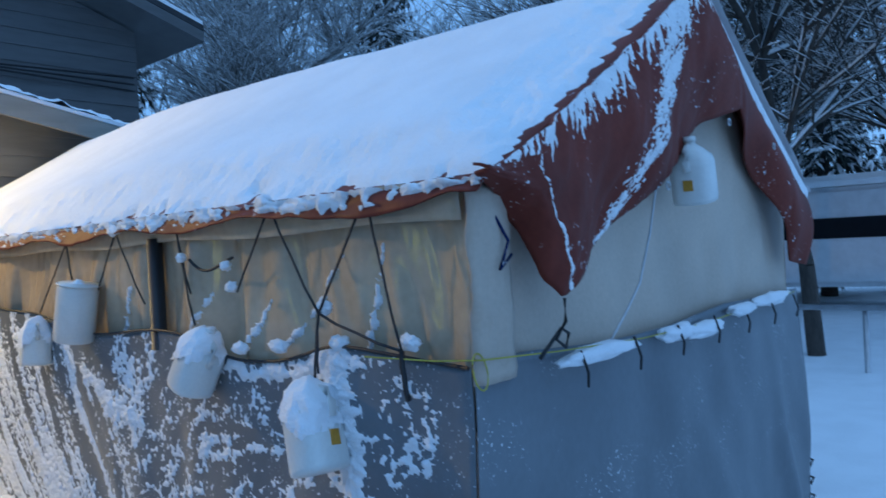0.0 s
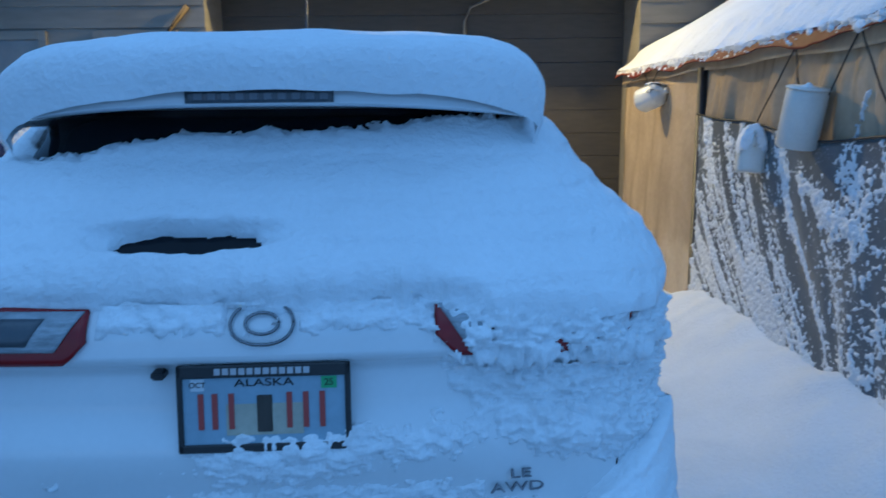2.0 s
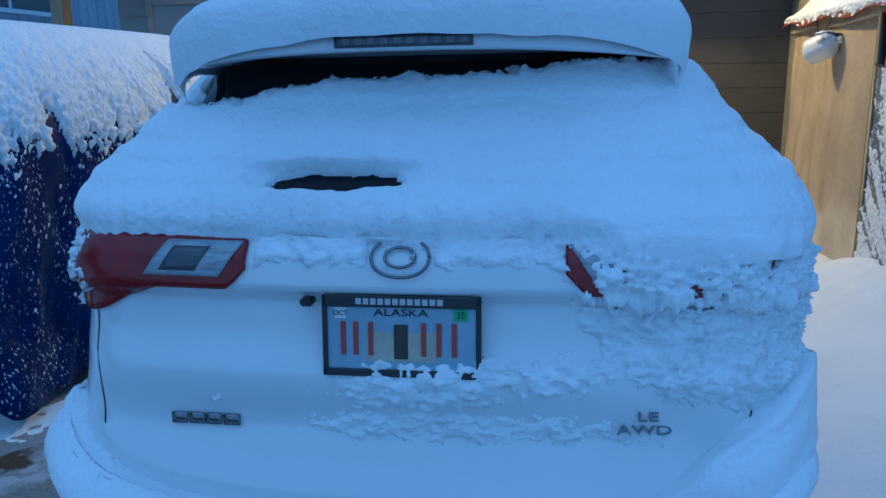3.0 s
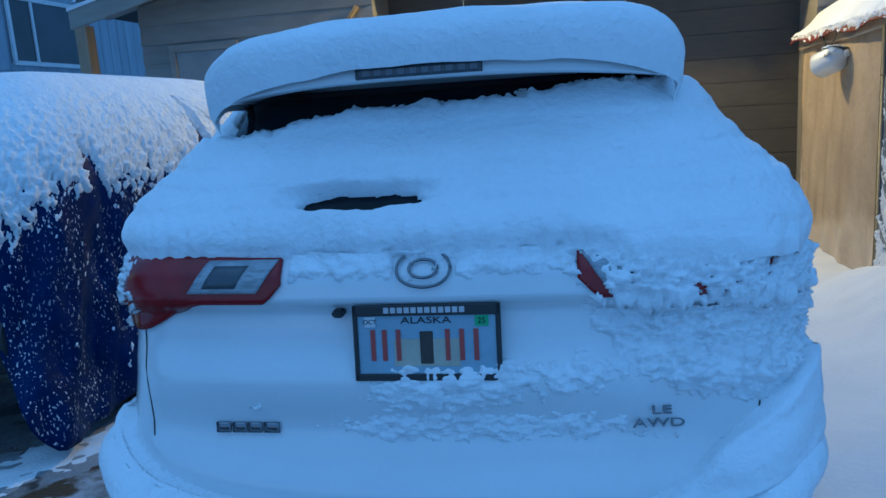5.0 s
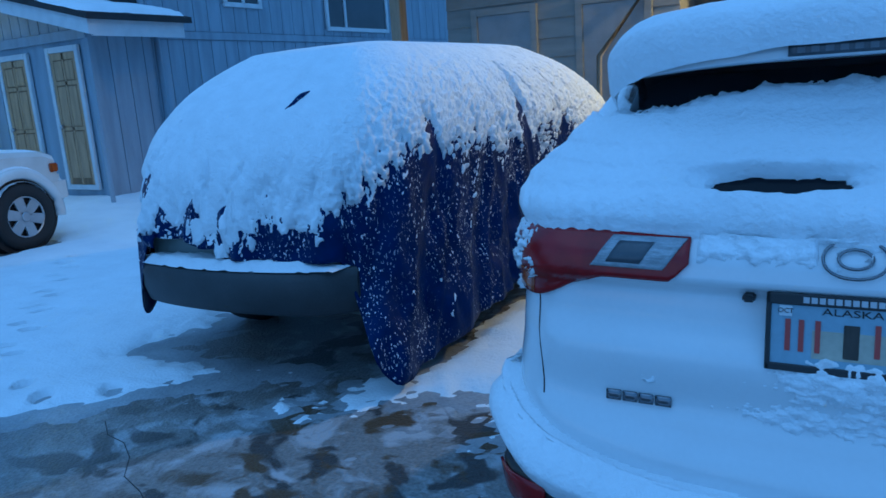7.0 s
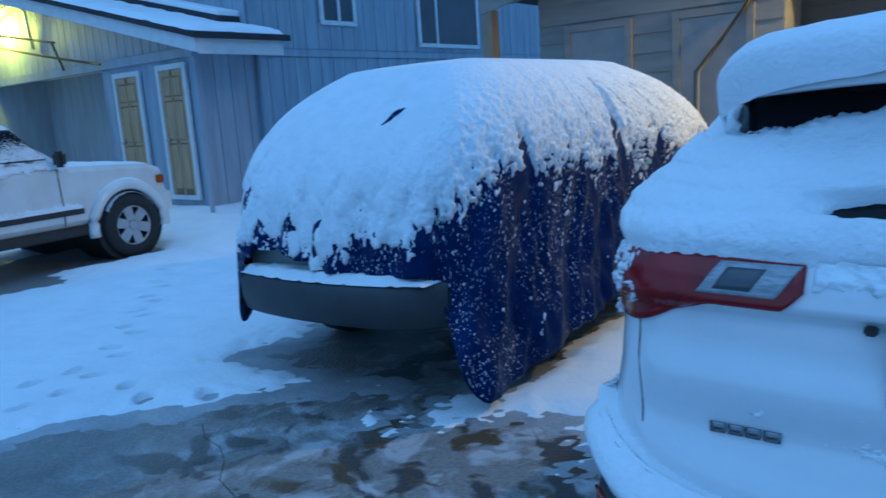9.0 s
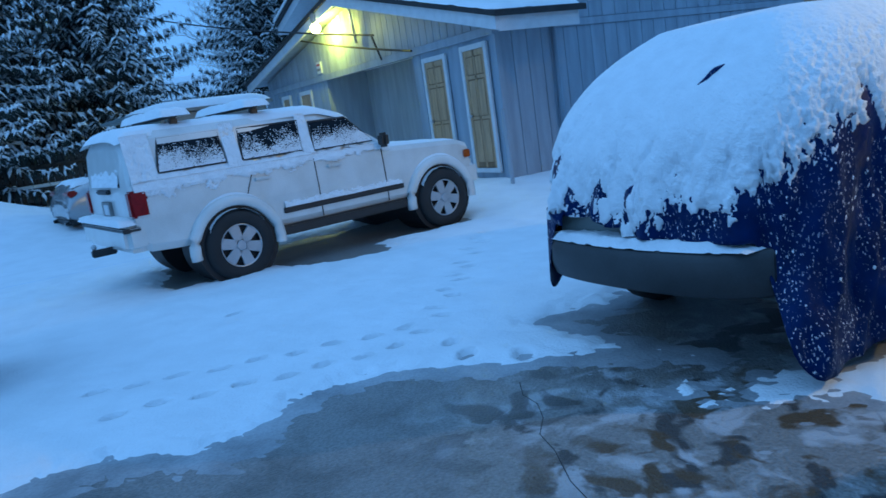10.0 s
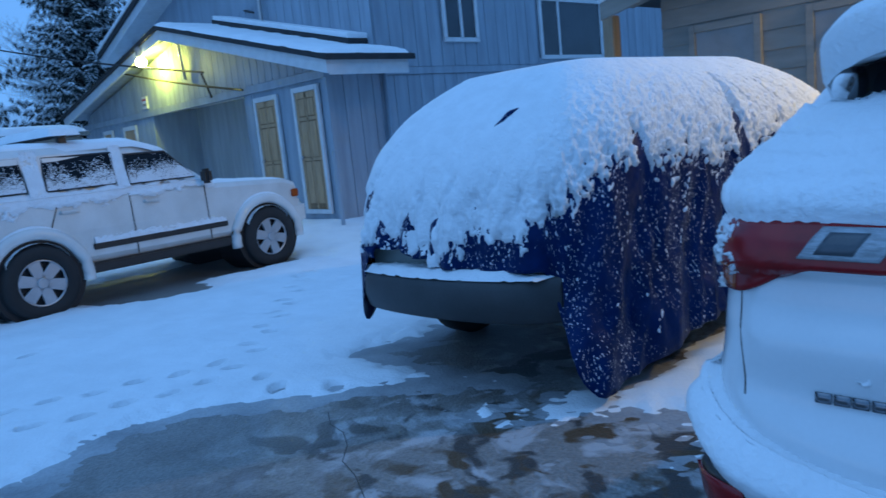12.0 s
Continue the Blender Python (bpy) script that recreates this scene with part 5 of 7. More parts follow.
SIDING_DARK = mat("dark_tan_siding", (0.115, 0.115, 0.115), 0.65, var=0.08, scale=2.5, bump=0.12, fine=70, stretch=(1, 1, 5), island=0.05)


def glow(name, color, strength):
    m = bpy.data.materials.new(name)
    m.use_nodes = True
    b = m.node_tree.nodes["Principled BSDF"]
    b.inputs["Emission Color"].default_value = (*color, 1)
    b.inputs["Emission Strength"].default_value = strength
    return m


BULBW = glow("lit_warm_bulb", (1.0, 0.8, 0.4), 60)
BULBY = glow("lit_yellow_bulb", (1.0, 0.95, 0.3), 60)
ROOMGLOW = glow("lit_room", (1.0, 0.55, 0.18), 0.6)
build_garage()


# ---- the blue-grey house ----
HX = -10.1


def boards(parent, axis, fixed, a0, a1, z0, z1, out, material, step=0.30, skip=()):
    """Vertical grooved boards on a wall; fixed is the wall's plane, out the side it faces."""
    a = a0
    while a < a1 - 0.02:
        b = min(a + step, a1)
        lo = [(z0, z1)]
        for s0, s1, t0, t1 in skip:
            if b > s0 and a < s1:
                lo = [r for q in lo for r in ((q[0], min(q[1], t0)), (max(q[0], t1), q[1])) if r[1] - r[0] > 0.04]
        for p, q in lo:
            f0, f1 = sorted((fixed, fixed + 0.018 * out))
            g = 0.007
            top = q if not callable(q) else q(a)
            if axis == "x":
                put("siding_board", board_mesh(a + g, b - g, f0, f1, p, top, material), parent)
            else:
                put("siding_board", board_mesh(f0, f1, a + g, b - g, p, top, material), parent)
        a = b


def board_mesh(x0, x1, y0, y1, z0, z1, material):
    v = [(x, y, z) for x in (x0, x1) for y in (y0, y1) for z in (z0, z1)]
    f = [(0, 1, 3, 2), (4, 6, 7, 5), (0, 4, 5, 1), (2, 3, 7, 6), (1, 5, 7, 3), (0, 2, 6, 4)]
    return mesh_of("siding_board", v, f, material, False)


def window(name, parent, y0, y1, z0, z1, x, split, label):
    """A white sliding window on a wall that faces +x."""
    w = thing(name, label, "window", kind="structure")
    for b in ((y0 - 0.05, y0 + 0.03, z0, z1), (y1 - 0.03, y1 + 0.05, z0, z1), (y0 - 0.05, y1 + 0.05, z0 - 0.06, z0 + 0.02), (y0 - 0.05, y1 + 0.05, z1 - 0.02, z1 + 0.06), (split - 0.03, split + 0.03, z0, z1)):
        part("window_frame", box_bm(x + 0.0, x + 0.05, b[0], b[1], b[2], b[3], 0.005), WHITETRIM, w)
    part("pane", box_bm(x + 0.012, x + 0.02, y0 + 0.03, split - 0.03, z0 + 0.02, z1 - 0.02), WINGLASS, w, "dark glass")
    part("pane", box_bm(x + 0.012, x + 0.02, split + 0.03, y1 - 0.03, z0 + 0.02, z1 - 0.02), WINGLASS, w, "dark glass")
    return w


def panel_door(parent, x0, x1, y, z0, z1):
    d = thing("door", "weathered six panel pine door in a white frame", "door", "porch doors")
    w, h = x1 - x0, z1 - z0
    # Dark leaf behind rails and panels; its colour paints the grooves' shade.
    part("door_leaf", box_bm(x0, x1, y - 0.03, y, z0, z1, 0.004), PINESHADE, d)
    for b in ((x0, x0 + w * 0.10, z0, z1), (x1 - w * 0.10, x1, z0, z1), (x0 + w * 0.47, x0 + w * 0.53, z0, z1), (x0 + w * 0.1, x1 - w * 0.1, z0 + h * 0.42, z0 + h * 0.445), (x0 + w * 0.1, x1 - w * 0.1, z0 + h * 0.762, z0 + h * 0.79), (x0 + w * 0.1, x1 - w * 0.1, z0 + h * 0.95, z1)):
        part("rail", box_bm(b[0], b[1], y - 0.038, y - 0.028, b[2], b[3]), DOORWOOD, d)
    for zz, hh in ((0.05, 0.36), (0.45, 0.3), (0.80, 0.14)):
        for s in (0, 1):
            a = x0 + w * (0.12 + 0.42 * s)
            bm = box_bm(a, a + w * 0.34, y - 0.042, y - 0.02, z0 + h * zz, z0 + h * (zz + hh), 0.012)
            part("raised_panel", bm, DOORWOOD, d)
    bm = bmesh.new()
    bmesh.ops.create_uvsphere(bm, u_segments=12, v_segments=8, radius=0.035, matrix=Matrix.Translation((x0 + 0.08, y - 0.08, z0 + h * 0.45)))
    part("door_knob", bm, STEEL, d, "", True)
    for b in ((x0 - 0.09, x0 - 0.005, z0 - 0.08, z1 + 0.09), (x1 + 0.005, x1 + 0.09, z0 - 0.08, z1 + 0.09), (x0 - 0.005, x1 + 0.005, z1 + 0.005, z1 + 0.09), (x0 - 0.005, x1 + 0.005, z0 - 0.08, z0 - 0.005)):
        part("door_frame", box_bm(b[0], b[1], y - 0.05, y + 0.0, b[2], b[3], 0.004), WHITETRIM, d)
    return d


def build_blue_house():
    house = tagged(box("wall_house", -18.5, HX, 6.35, 20, 0, 5.0, SIDING_BLUE), "blue-grey plywood sided two storey house wall", "wall", kind="structure")
    boards(house, "y", HX, 6.36, 15.6, 0.1, 2.52, 1, SIDING_BLUE)
    boards(house, "y", HX, 6.36, 15.6, 2.66, 5.0, 1, SIDING_BLUE, skip=((7.95, 8.80, 3.13, 3.92), (10.66, 12.76, 2.8, 3.98)))
    boards(house, "x", 6.334, -20.9, HX, 2.7, 4.4, -1, SIDING_BLUE)
    tagged(box("trim_belt", HX + 0.0, HX + 0.04, 6.36, 15.6, 2.53, 2.65, SIDING_BLUE), "painted belt board between the storeys", "trim", kind="structure")
    window("window_1", house, 7.97, 8.78, 3.15, 3.9, HX + 0.02, 8.38, "small white slider window on the upper storey")
    window("window_2", house, 10.68, 12.74, 2.82, 3.96, HX + 0.02, 11.25, "wide white slider window with pale blinds")
    tagged(box("blind", HX + 0.021, HX + 0.03, 11.3, 12.1, 2.84, 3.94, CURTAIN), "pale blind behind the glass", "blind")
    tagged(tube("downpipe", [(HX + 0.06, 6.42, 0.2), (HX + 0.06, 6.42, 3.0)], 0.045, SIDING_BLUE), "painted downpipe at the wall's corner", "pipe")
    # main roof edge over the left gable
    roof = thing("house_roof", "steep snow edged roof of the blue-grey house", "roof", kind="structure")
    for nm, dz, t, mt, dy in (("fascia", 0.0, 0.22, WHITETRIM, 0.0), ("roof_slab", 0.23, 0.12, ROOFDARK, 0.06), ("roof_snow_edge", 0.36, 0.09, SNOW, 0.08)):
        v = []
        for y in (5.75 - dy, 20):
            for x, z in ((-21.7, 4.2), (-14.6, 6.15)):
                for d in (0, t):
                    v.append((x, y, z + dz + d))
        put(nm, mesh_of(nm, v, [(0, 2, 3, 1), (4, 5, 7, 6), (0, 1, 5, 4), (2, 6, 7, 3), (1, 3, 7, 5), (0, 4, 6, 2)], mt, False), roof)
    tagged(put("gable_wall", mesh_of("gable_wall", [(-21.0, 6.335, 4.4), (-14.6, 6.335, 6.15), (-10.1, 6.335, 5.6), (-10.1, 6.335, 4.75), (-21.0, 6.335, 2.6), (-21.0, 6.6, 4.4), (-14.6, 6.6, 6.15), (-10.1, 6.6, 5.6), (-10.1, 6.6, 4.75), (-21.0, 6.6, 2.6)], [(0, 1, 2, 3, 4), (9, 8, 7, 6, 5)], SIDING_BLUE, False)), "weathered blue-grey gable above the porch roof", "wall", kind="structure")
    # porch wing
    PY = 5.28
    wing = tagged(box("wall_porch", -12.9, HX, PY, 6.34, 0, 2.62, SIDING_BLUE), "blue-grey porch wing with two pine doors", "wall", kind="structure")
    boards(wing, "x", PY, -12.9, HX, 0.1, 2.5, -1, SIDING_BLUE, skip=((-12.55, -11.58, 0.2, 2.5), (-11.2, -10.3, 0.2, 2.5)))
    boards(wing, "y", HX, PY, 6.34, 0.1, 2.62, 1, SIDING_BLUE)
    box("corner_board", HX - 0.10, HX + 0.03, PY - 0.03, PY + 0.08, 0.1, 2.6, SIDING_BLUE, wing)
    panel_door(wing, -12.40, -11.72, PY - 0.02, 0.38, 2.33)
    panel_door(wing, -11.04, -10.40, PY - 0.02, 0.38, 2.36)
    left = tagged(box("wall_porch_left", -22.4, -17.4, PY, 6.34, 0, 2.62, SIDING_BLUE), "blue-grey porch wing with boarded small windows", "wall", kind="structure")
    boards(left, "x", PY, -22.4, -17.4, 0.1, 2.6, -1, SIDING_BLUE, skip=((-20.9, -20.2, 1.4, 2.4), (-19.4, -18.5, 1.3, 2.4)))
    for x0, x1 in ((-20.8, -20.3), (-19.3, -18.6)):
        w = thing("window_small", "small boarded window in a white frame", "window", "porch windows", kind="structure")
        part("board", box_bm(x0, x1, PY - 0.03, PY - 0.005, 1.35, 2.3, 0.004), DOORWOOD, w)
        for b in ((x0 - 0.1, x0, 1.3, 2.4), (x1, x1 + 0.1, 1.3, 2.4), (x0, x1, 2.3, 2.4)):
            part("window_frame", box_bm(b[0], b[1], PY - 0.05, PY - 0.0, b[2], b[3], 0.004), WHITETRIM, w)
    beam = tagged(box("trim_beam", -22.4, HX + 0.02, PY - 0.06, PY + 0.1, 2.52, 2.66, SIDING_BLUE), "painted beam across the porch", "trim", kind="structure")
    rec = tagged(box("wall_recess", -17.4, -12.9, 6.9, 7.0, 0, 2.7, SIDING_BLUE), "plain painted back of the porch recess", "wall", kind="structure")
    tagged(box("ceiling_porch", -17.4, -12.9, PY + 0.1, 6.9, 2.64, 2.7, WHITETRIM), "painted porch ceiling", "ceiling", kind="structure")
    box("recess_end", -17.5, -17.4, 6.34, 6.9, 0, 2.7, SIDING_BLUE, rec)
    panel = thing("meter_bank", "bank of grey electric meters on the porch wall", "meter")
    part("cabinet", box_bm(-13.55, -12.92, 5.75, 5.95, 1.05, 2.25, 0.02), STEEL, panel)
    for i in range(2):
        for j in range(4):
            bm = bmesh.new()
            bmesh.ops.create_cone(bm, cap_ends=True, segments=18, radius1=0.085, radius2=0.07, depth=0.1, matrix=Matrix.Translation((-13.38 + 0.3 * i, 5.70, 1.2 + 0.27 * j)) @ Matrix.Rotation(math.pi / 2, 4, "X"))
            part("meter", bm, GREYDOOR, panel, "", True)
    tube("mast_pipe", [(-13.1, 5.85, 2.2), (-13.1, 5.85, 2.6)], 0.04, STEEL, panel)
    # porch gable with boards, roof, snow
    peak, zr, zl, xr, xl = -15.3, 2.60, 2.80, -9.35, -22.6
    pz = lambda x: 4.02 - (4.02 - zr) * (x - peak) / (xr - peak) if x > peak else 4.02 - (4.02 - zl) * (peak - x) / (peak - xl)
    gab = tagged(put("gable_porch", mesh_of("gable_porch", [(xl + 0.5, PY, 2.66), (HX, PY, 2.66), (HX, PY, pz(HX)), (peak, PY, 3.98), (xl + 0.5, PY, pz(xl + 0.5)), (xl + 0.5, PY + 0.1, 2.66), (HX, PY + 0.1, 2.66), (HX, PY + 0.1, pz(HX)), (peak, PY + 0.1, 3.98), (xl + 0.5, PY + 0.1, pz(xl + 0.5))], [(0, 1, 2, 3, 4), (9, 8, 7, 6, 5)], SIDING_BLUE, False)), "board and batten porch gable lit by a yellow lamp", "wall", kind="structure")
    a = xl + 0.6
    while a < HX - 0.3:
        put("siding_board", board_mesh(a + 0.006, a + 0.24, PY - 0.018, PY, 2.67, max(2.69, min(pz(a), pz(a + 0.25)) - 0.02), SIDING_BLUE), gab)
        a += 0.25
    proof = thing("porch_roof", "shallow porch roof with white fascia under snow", "roof", kind="structure")
    fc = [(0, 2, 3, 1), (4, 5, 7, 6), (0, 1, 5, 4), (2, 6, 7, 3), (1, 3, 7, 5), (0, 4, 6, 2)]
    for xe in (xr, xl):
        for nm, dz, t, mt, dy, ye in (("fascia", -0.16, 0.2, WHITETRIM, 0.0, 4.86), ("roof_slab", 0.045, 0.09, ROOFDARK, 0.05, 6.5), ("soffit", -0.02, 0.03, SIDING_BLUE, -0.05, 6.4)):
            v = []
            for y in (4.80 - dy, ye):
                for x in (peak, xe + (0.08 if xe > peak else -0.08) * (dy > 0)):
                    for d in (0, t):
                        v.append((x, y, pz(x) + dz + d + 0.06))
            put(nm, mesh_of(nm, v, fc, mt, False), proof)
        snow_on("porch_snow", 60, 20, lambda u, v: ((peak + (xe - peak) * u, 4.74 + 1.7 * v, pz(peak + (xe - peak) * u) + 0.195), (0, 0, 1)), lambda u, v: 0.07 * smooth(0, 0.08, v) * smooth(0, 0.01, 1 - u) + 0.02 * fbm(u * 20, v * 4, 3) - 0.004, "even snow on the porch roof")
    box("eave_fascia", xr - 0.04, xr, 4.86, 6.4, zr - 0.12, zr + 0.11, WHITETRIM, proof)
    # dark upper roof strip against the house
    st = thing("upper_roof_strip", "dark flashing strip with snow above the porch roof", "roof", kind="structure")
    for nm, x0, lift, t, mt, y0 in (("strip", -15.1, 0.26, 0.09, ROOFDARK, 5.92), ("strip_snow", -15.0, 0.352, 0.09, SNOW, 5.90)):
        v = [(x, y, pz(x) + lift + d) for y in (y0, 6.34) for x in (x0, -10.25) for d in (0, t)]
        ob = put(nm, mesh_of(nm, v, fc, mt, False), st)
        md = ob.modifiers.new("edge", "BEVEL")
        md.width, md.segments = 0.02, 2
    lampo = thing("porch_lamp", "lit yellow jar lamp on the porch gable", "lamp")
    part("lamp_cap", box_bm(-16.43, -16.27, 4.70, 4.80, 3.72, 3.95, 0.03), STEEL, lampo)
    bm = bmesh.new()
    bmesh.ops.create_uvsphere(bm, u_segments=16, v_segments=10, radius=0.11, matrix=Matrix.Translation((-16.35, 4.78, 3.62)))
    part("lamp_globe", bm, BULBY, lampo, "glowing globe", True)
    ms = thing("service_mast", "bent conduit and cables on the porch gable", "mast")
    tube("mast_pipe", [(-15.9, 5.0, 3.95), (-15.4, 5.1, 3.98), (-15.2, 5.15, 3.8), (-15.2, 5.2, 3.1)], 0.03, STEEL, ms)
    tube("mast_pipe", [(-13.5, 6.2, 3.5), (-13.5, 6.2, 4.8)], 0.04, STEEL, ms)
    for a, b, sag in (((-14.1, 5.1, 3.11), (-43.8, 1.5, 10.1), 0.5), ((-12.6, 5.1, 2.6), (-18.1, 4.95, 3.6), 0.04), ((-14.2, 5.1, 3.1), (-13.9, 5.1, 2.6), 0.0), ((-13.6, 6.1, 4.2), (-40, 14, 15), 1.2)):
        a, b = Vector(a), Vector(b)
        tube("cable", [a.lerp(b, t / 16) - Vector((0, 0, sag * 4 * (t / 16) * (1 - t / 16))) for t in range(17)], 0.022, ROPE, ms, sides=5)
    tagged(box("sign", -17.85, -17.55, PY - 0.045, PY - 0.02, 2.72, 3.0, WHITETRIM), "small white notice with red and grey bars", "sign")
    box("sign_bar", -17.82, -17.6, PY - 0.05, PY - 0.046, 2.9, 2.95, PLATERED, bpy.data.objects["sign"])
    box("sign_bar", -17.82, -17.6, PY - 0.05, PY - 0.046, 2.78, 2.84, GREYDOOR, bpy.data.objects["sign"])
    tagged(tube("stake", [(-9.7, 5.0, 0.1), (-9.72, 5.0, 1.35)], 0.035, SIDING_BLUE, sides=6), "grey stake standing at the porch corner", "stake")


build_blue_house()


# ---- van under its tarp ----
VC, VW = -2.98, 0.90


def van_outline(a, z):
    """The draped hull: a is the angle round the plan, 0 at the tail, growing towards the right side."""
    t = clamp((z - 0.2) / 1.52)
    hw = (VW + 0.03) * (1 - 0.03 * (1 - t)) * (1 - 0.46 * max(0, (t - 0.52) / 0.48) ** 3.2)
    y0 = 1.0 + 0.85 * max(0, (t - 0.35) / 0.65) ** 2.4
    y1 = 5.35 - 1.6 * max(0, (t - 0.45) / 0.55) ** 1.5
    cy, hy = (y0 + y1) / 2, (y1 - y0) / 2
    c, s = math.cos(a), math.sin(a)
    e = 0.42
    x = VC + hw * math.copysign(abs(s) ** e, s)
    y = cy - hy * math.copysign(abs(c) ** (e * 0.62), c)
    return Vector((x, y, z))


EVEN = [2 * math.pi * i / 720 for i in range(721)]
for _j in range(80):
    _d = math.pi / 2 - math.acos(min(1.0, (_j / 80) ** 3.84))
    EVEN += [math.pi / 2 - _d, math.pi / 2 + _d, 1.5 * math.pi - _d, 1.5 * math.pi + _d]
EVEN = np.array(sorted(EVEN))
_ring = [van_outline(a, 0.8) for a in EVEN]
ARC = np.concatenate([[0.0], np.cumsum([(q - p).length for p, q in zip(_ring, _ring[1:])])])


def van_angle(u):
    """Angle at a share u of the way round the plan."""
    return float(np.interp((u % 1.0) * ARC[-1], ARC, EVEN))


def van_hem(a):
    """Lower edge of the tarp round the plan."""
    p = van_outline(a, 0.6)
    if p.x > VC and p.y < 4.8:
        z = 0.015 + 0.165 * clamp(p.y - 1.1, 0, 1.5)
        return z + (0.70 - z) * smooth(VC + 0.87, VC + 0.72, p.x) if p.y < 1.6 else z
    if p.y < 1.7:
        return 0.765 - 0.40 * smooth(VC - 0.70, VC - 0.86, p.x) + 0.02 * math.sin(p.x * 9) + 0.012 * math.sin(p.x * 23)
    return 0.34


def van_tarp(u, v):
    a = van_angle(u)
    z0 = van_hem(a)
    u = (u + 0.5) % 1.0
    t = min(1.0, v / 0.82)
    z = z0 + (1.70 - z0) * (1 - (1 - t) ** 1.6)
    p = van_outline(a, z)
    out = Vector((p.x - VC, (p.y - 3.1) * 0.4, 0))
    out.normalize()
    amp = smooth(1.5, 0.5, z)
    per = u * 150
    lean = u * 44 - z * 1.1
    f = 0.035 * amp * math.sin(per + 1.5 * fbm(u * 9, z)) * (0.5 + 0.5 * fbm(u * 12, 3)) + 0.05 * amp * fbm(u * 34, z * 0.8, 2)
    f += 0.055 * amp * (0.6 - 2 * abs(fbm(lean, z * 0.35, 6, 2))) + 0.02 * (0.4 - 2 * abs(fbm(u * 110 + z * 2.5, z * 1.6, 7, 3))) * smooth(1.35, 0.9, z) + 0.010 * fbm(u * 60 + z * 3, z * 5, 4)
    flare = 0.10 * smooth(0.75, 0.15, z)
    p += out * (f + flare)
    p += Vector((0.05, -0.12, 0)) * smooth(0.7, 0.1, z) * smooth(1.7, 1.15, p.y) * smooth(VC + 0.68, VC + 0.9, p.x)
    if v > 0.82:
        w = (v - 0.82) / 0.18
        spine = Vector((VC, clamp(p.y, 2.5, 4.0), 0))
        p = Vector((p.x + (spine.x - p.x) * w, p.y + (spine.y - p.y) * w, 1.70 + 0.05 * (1 - (1 - w) ** 2)))
    return p


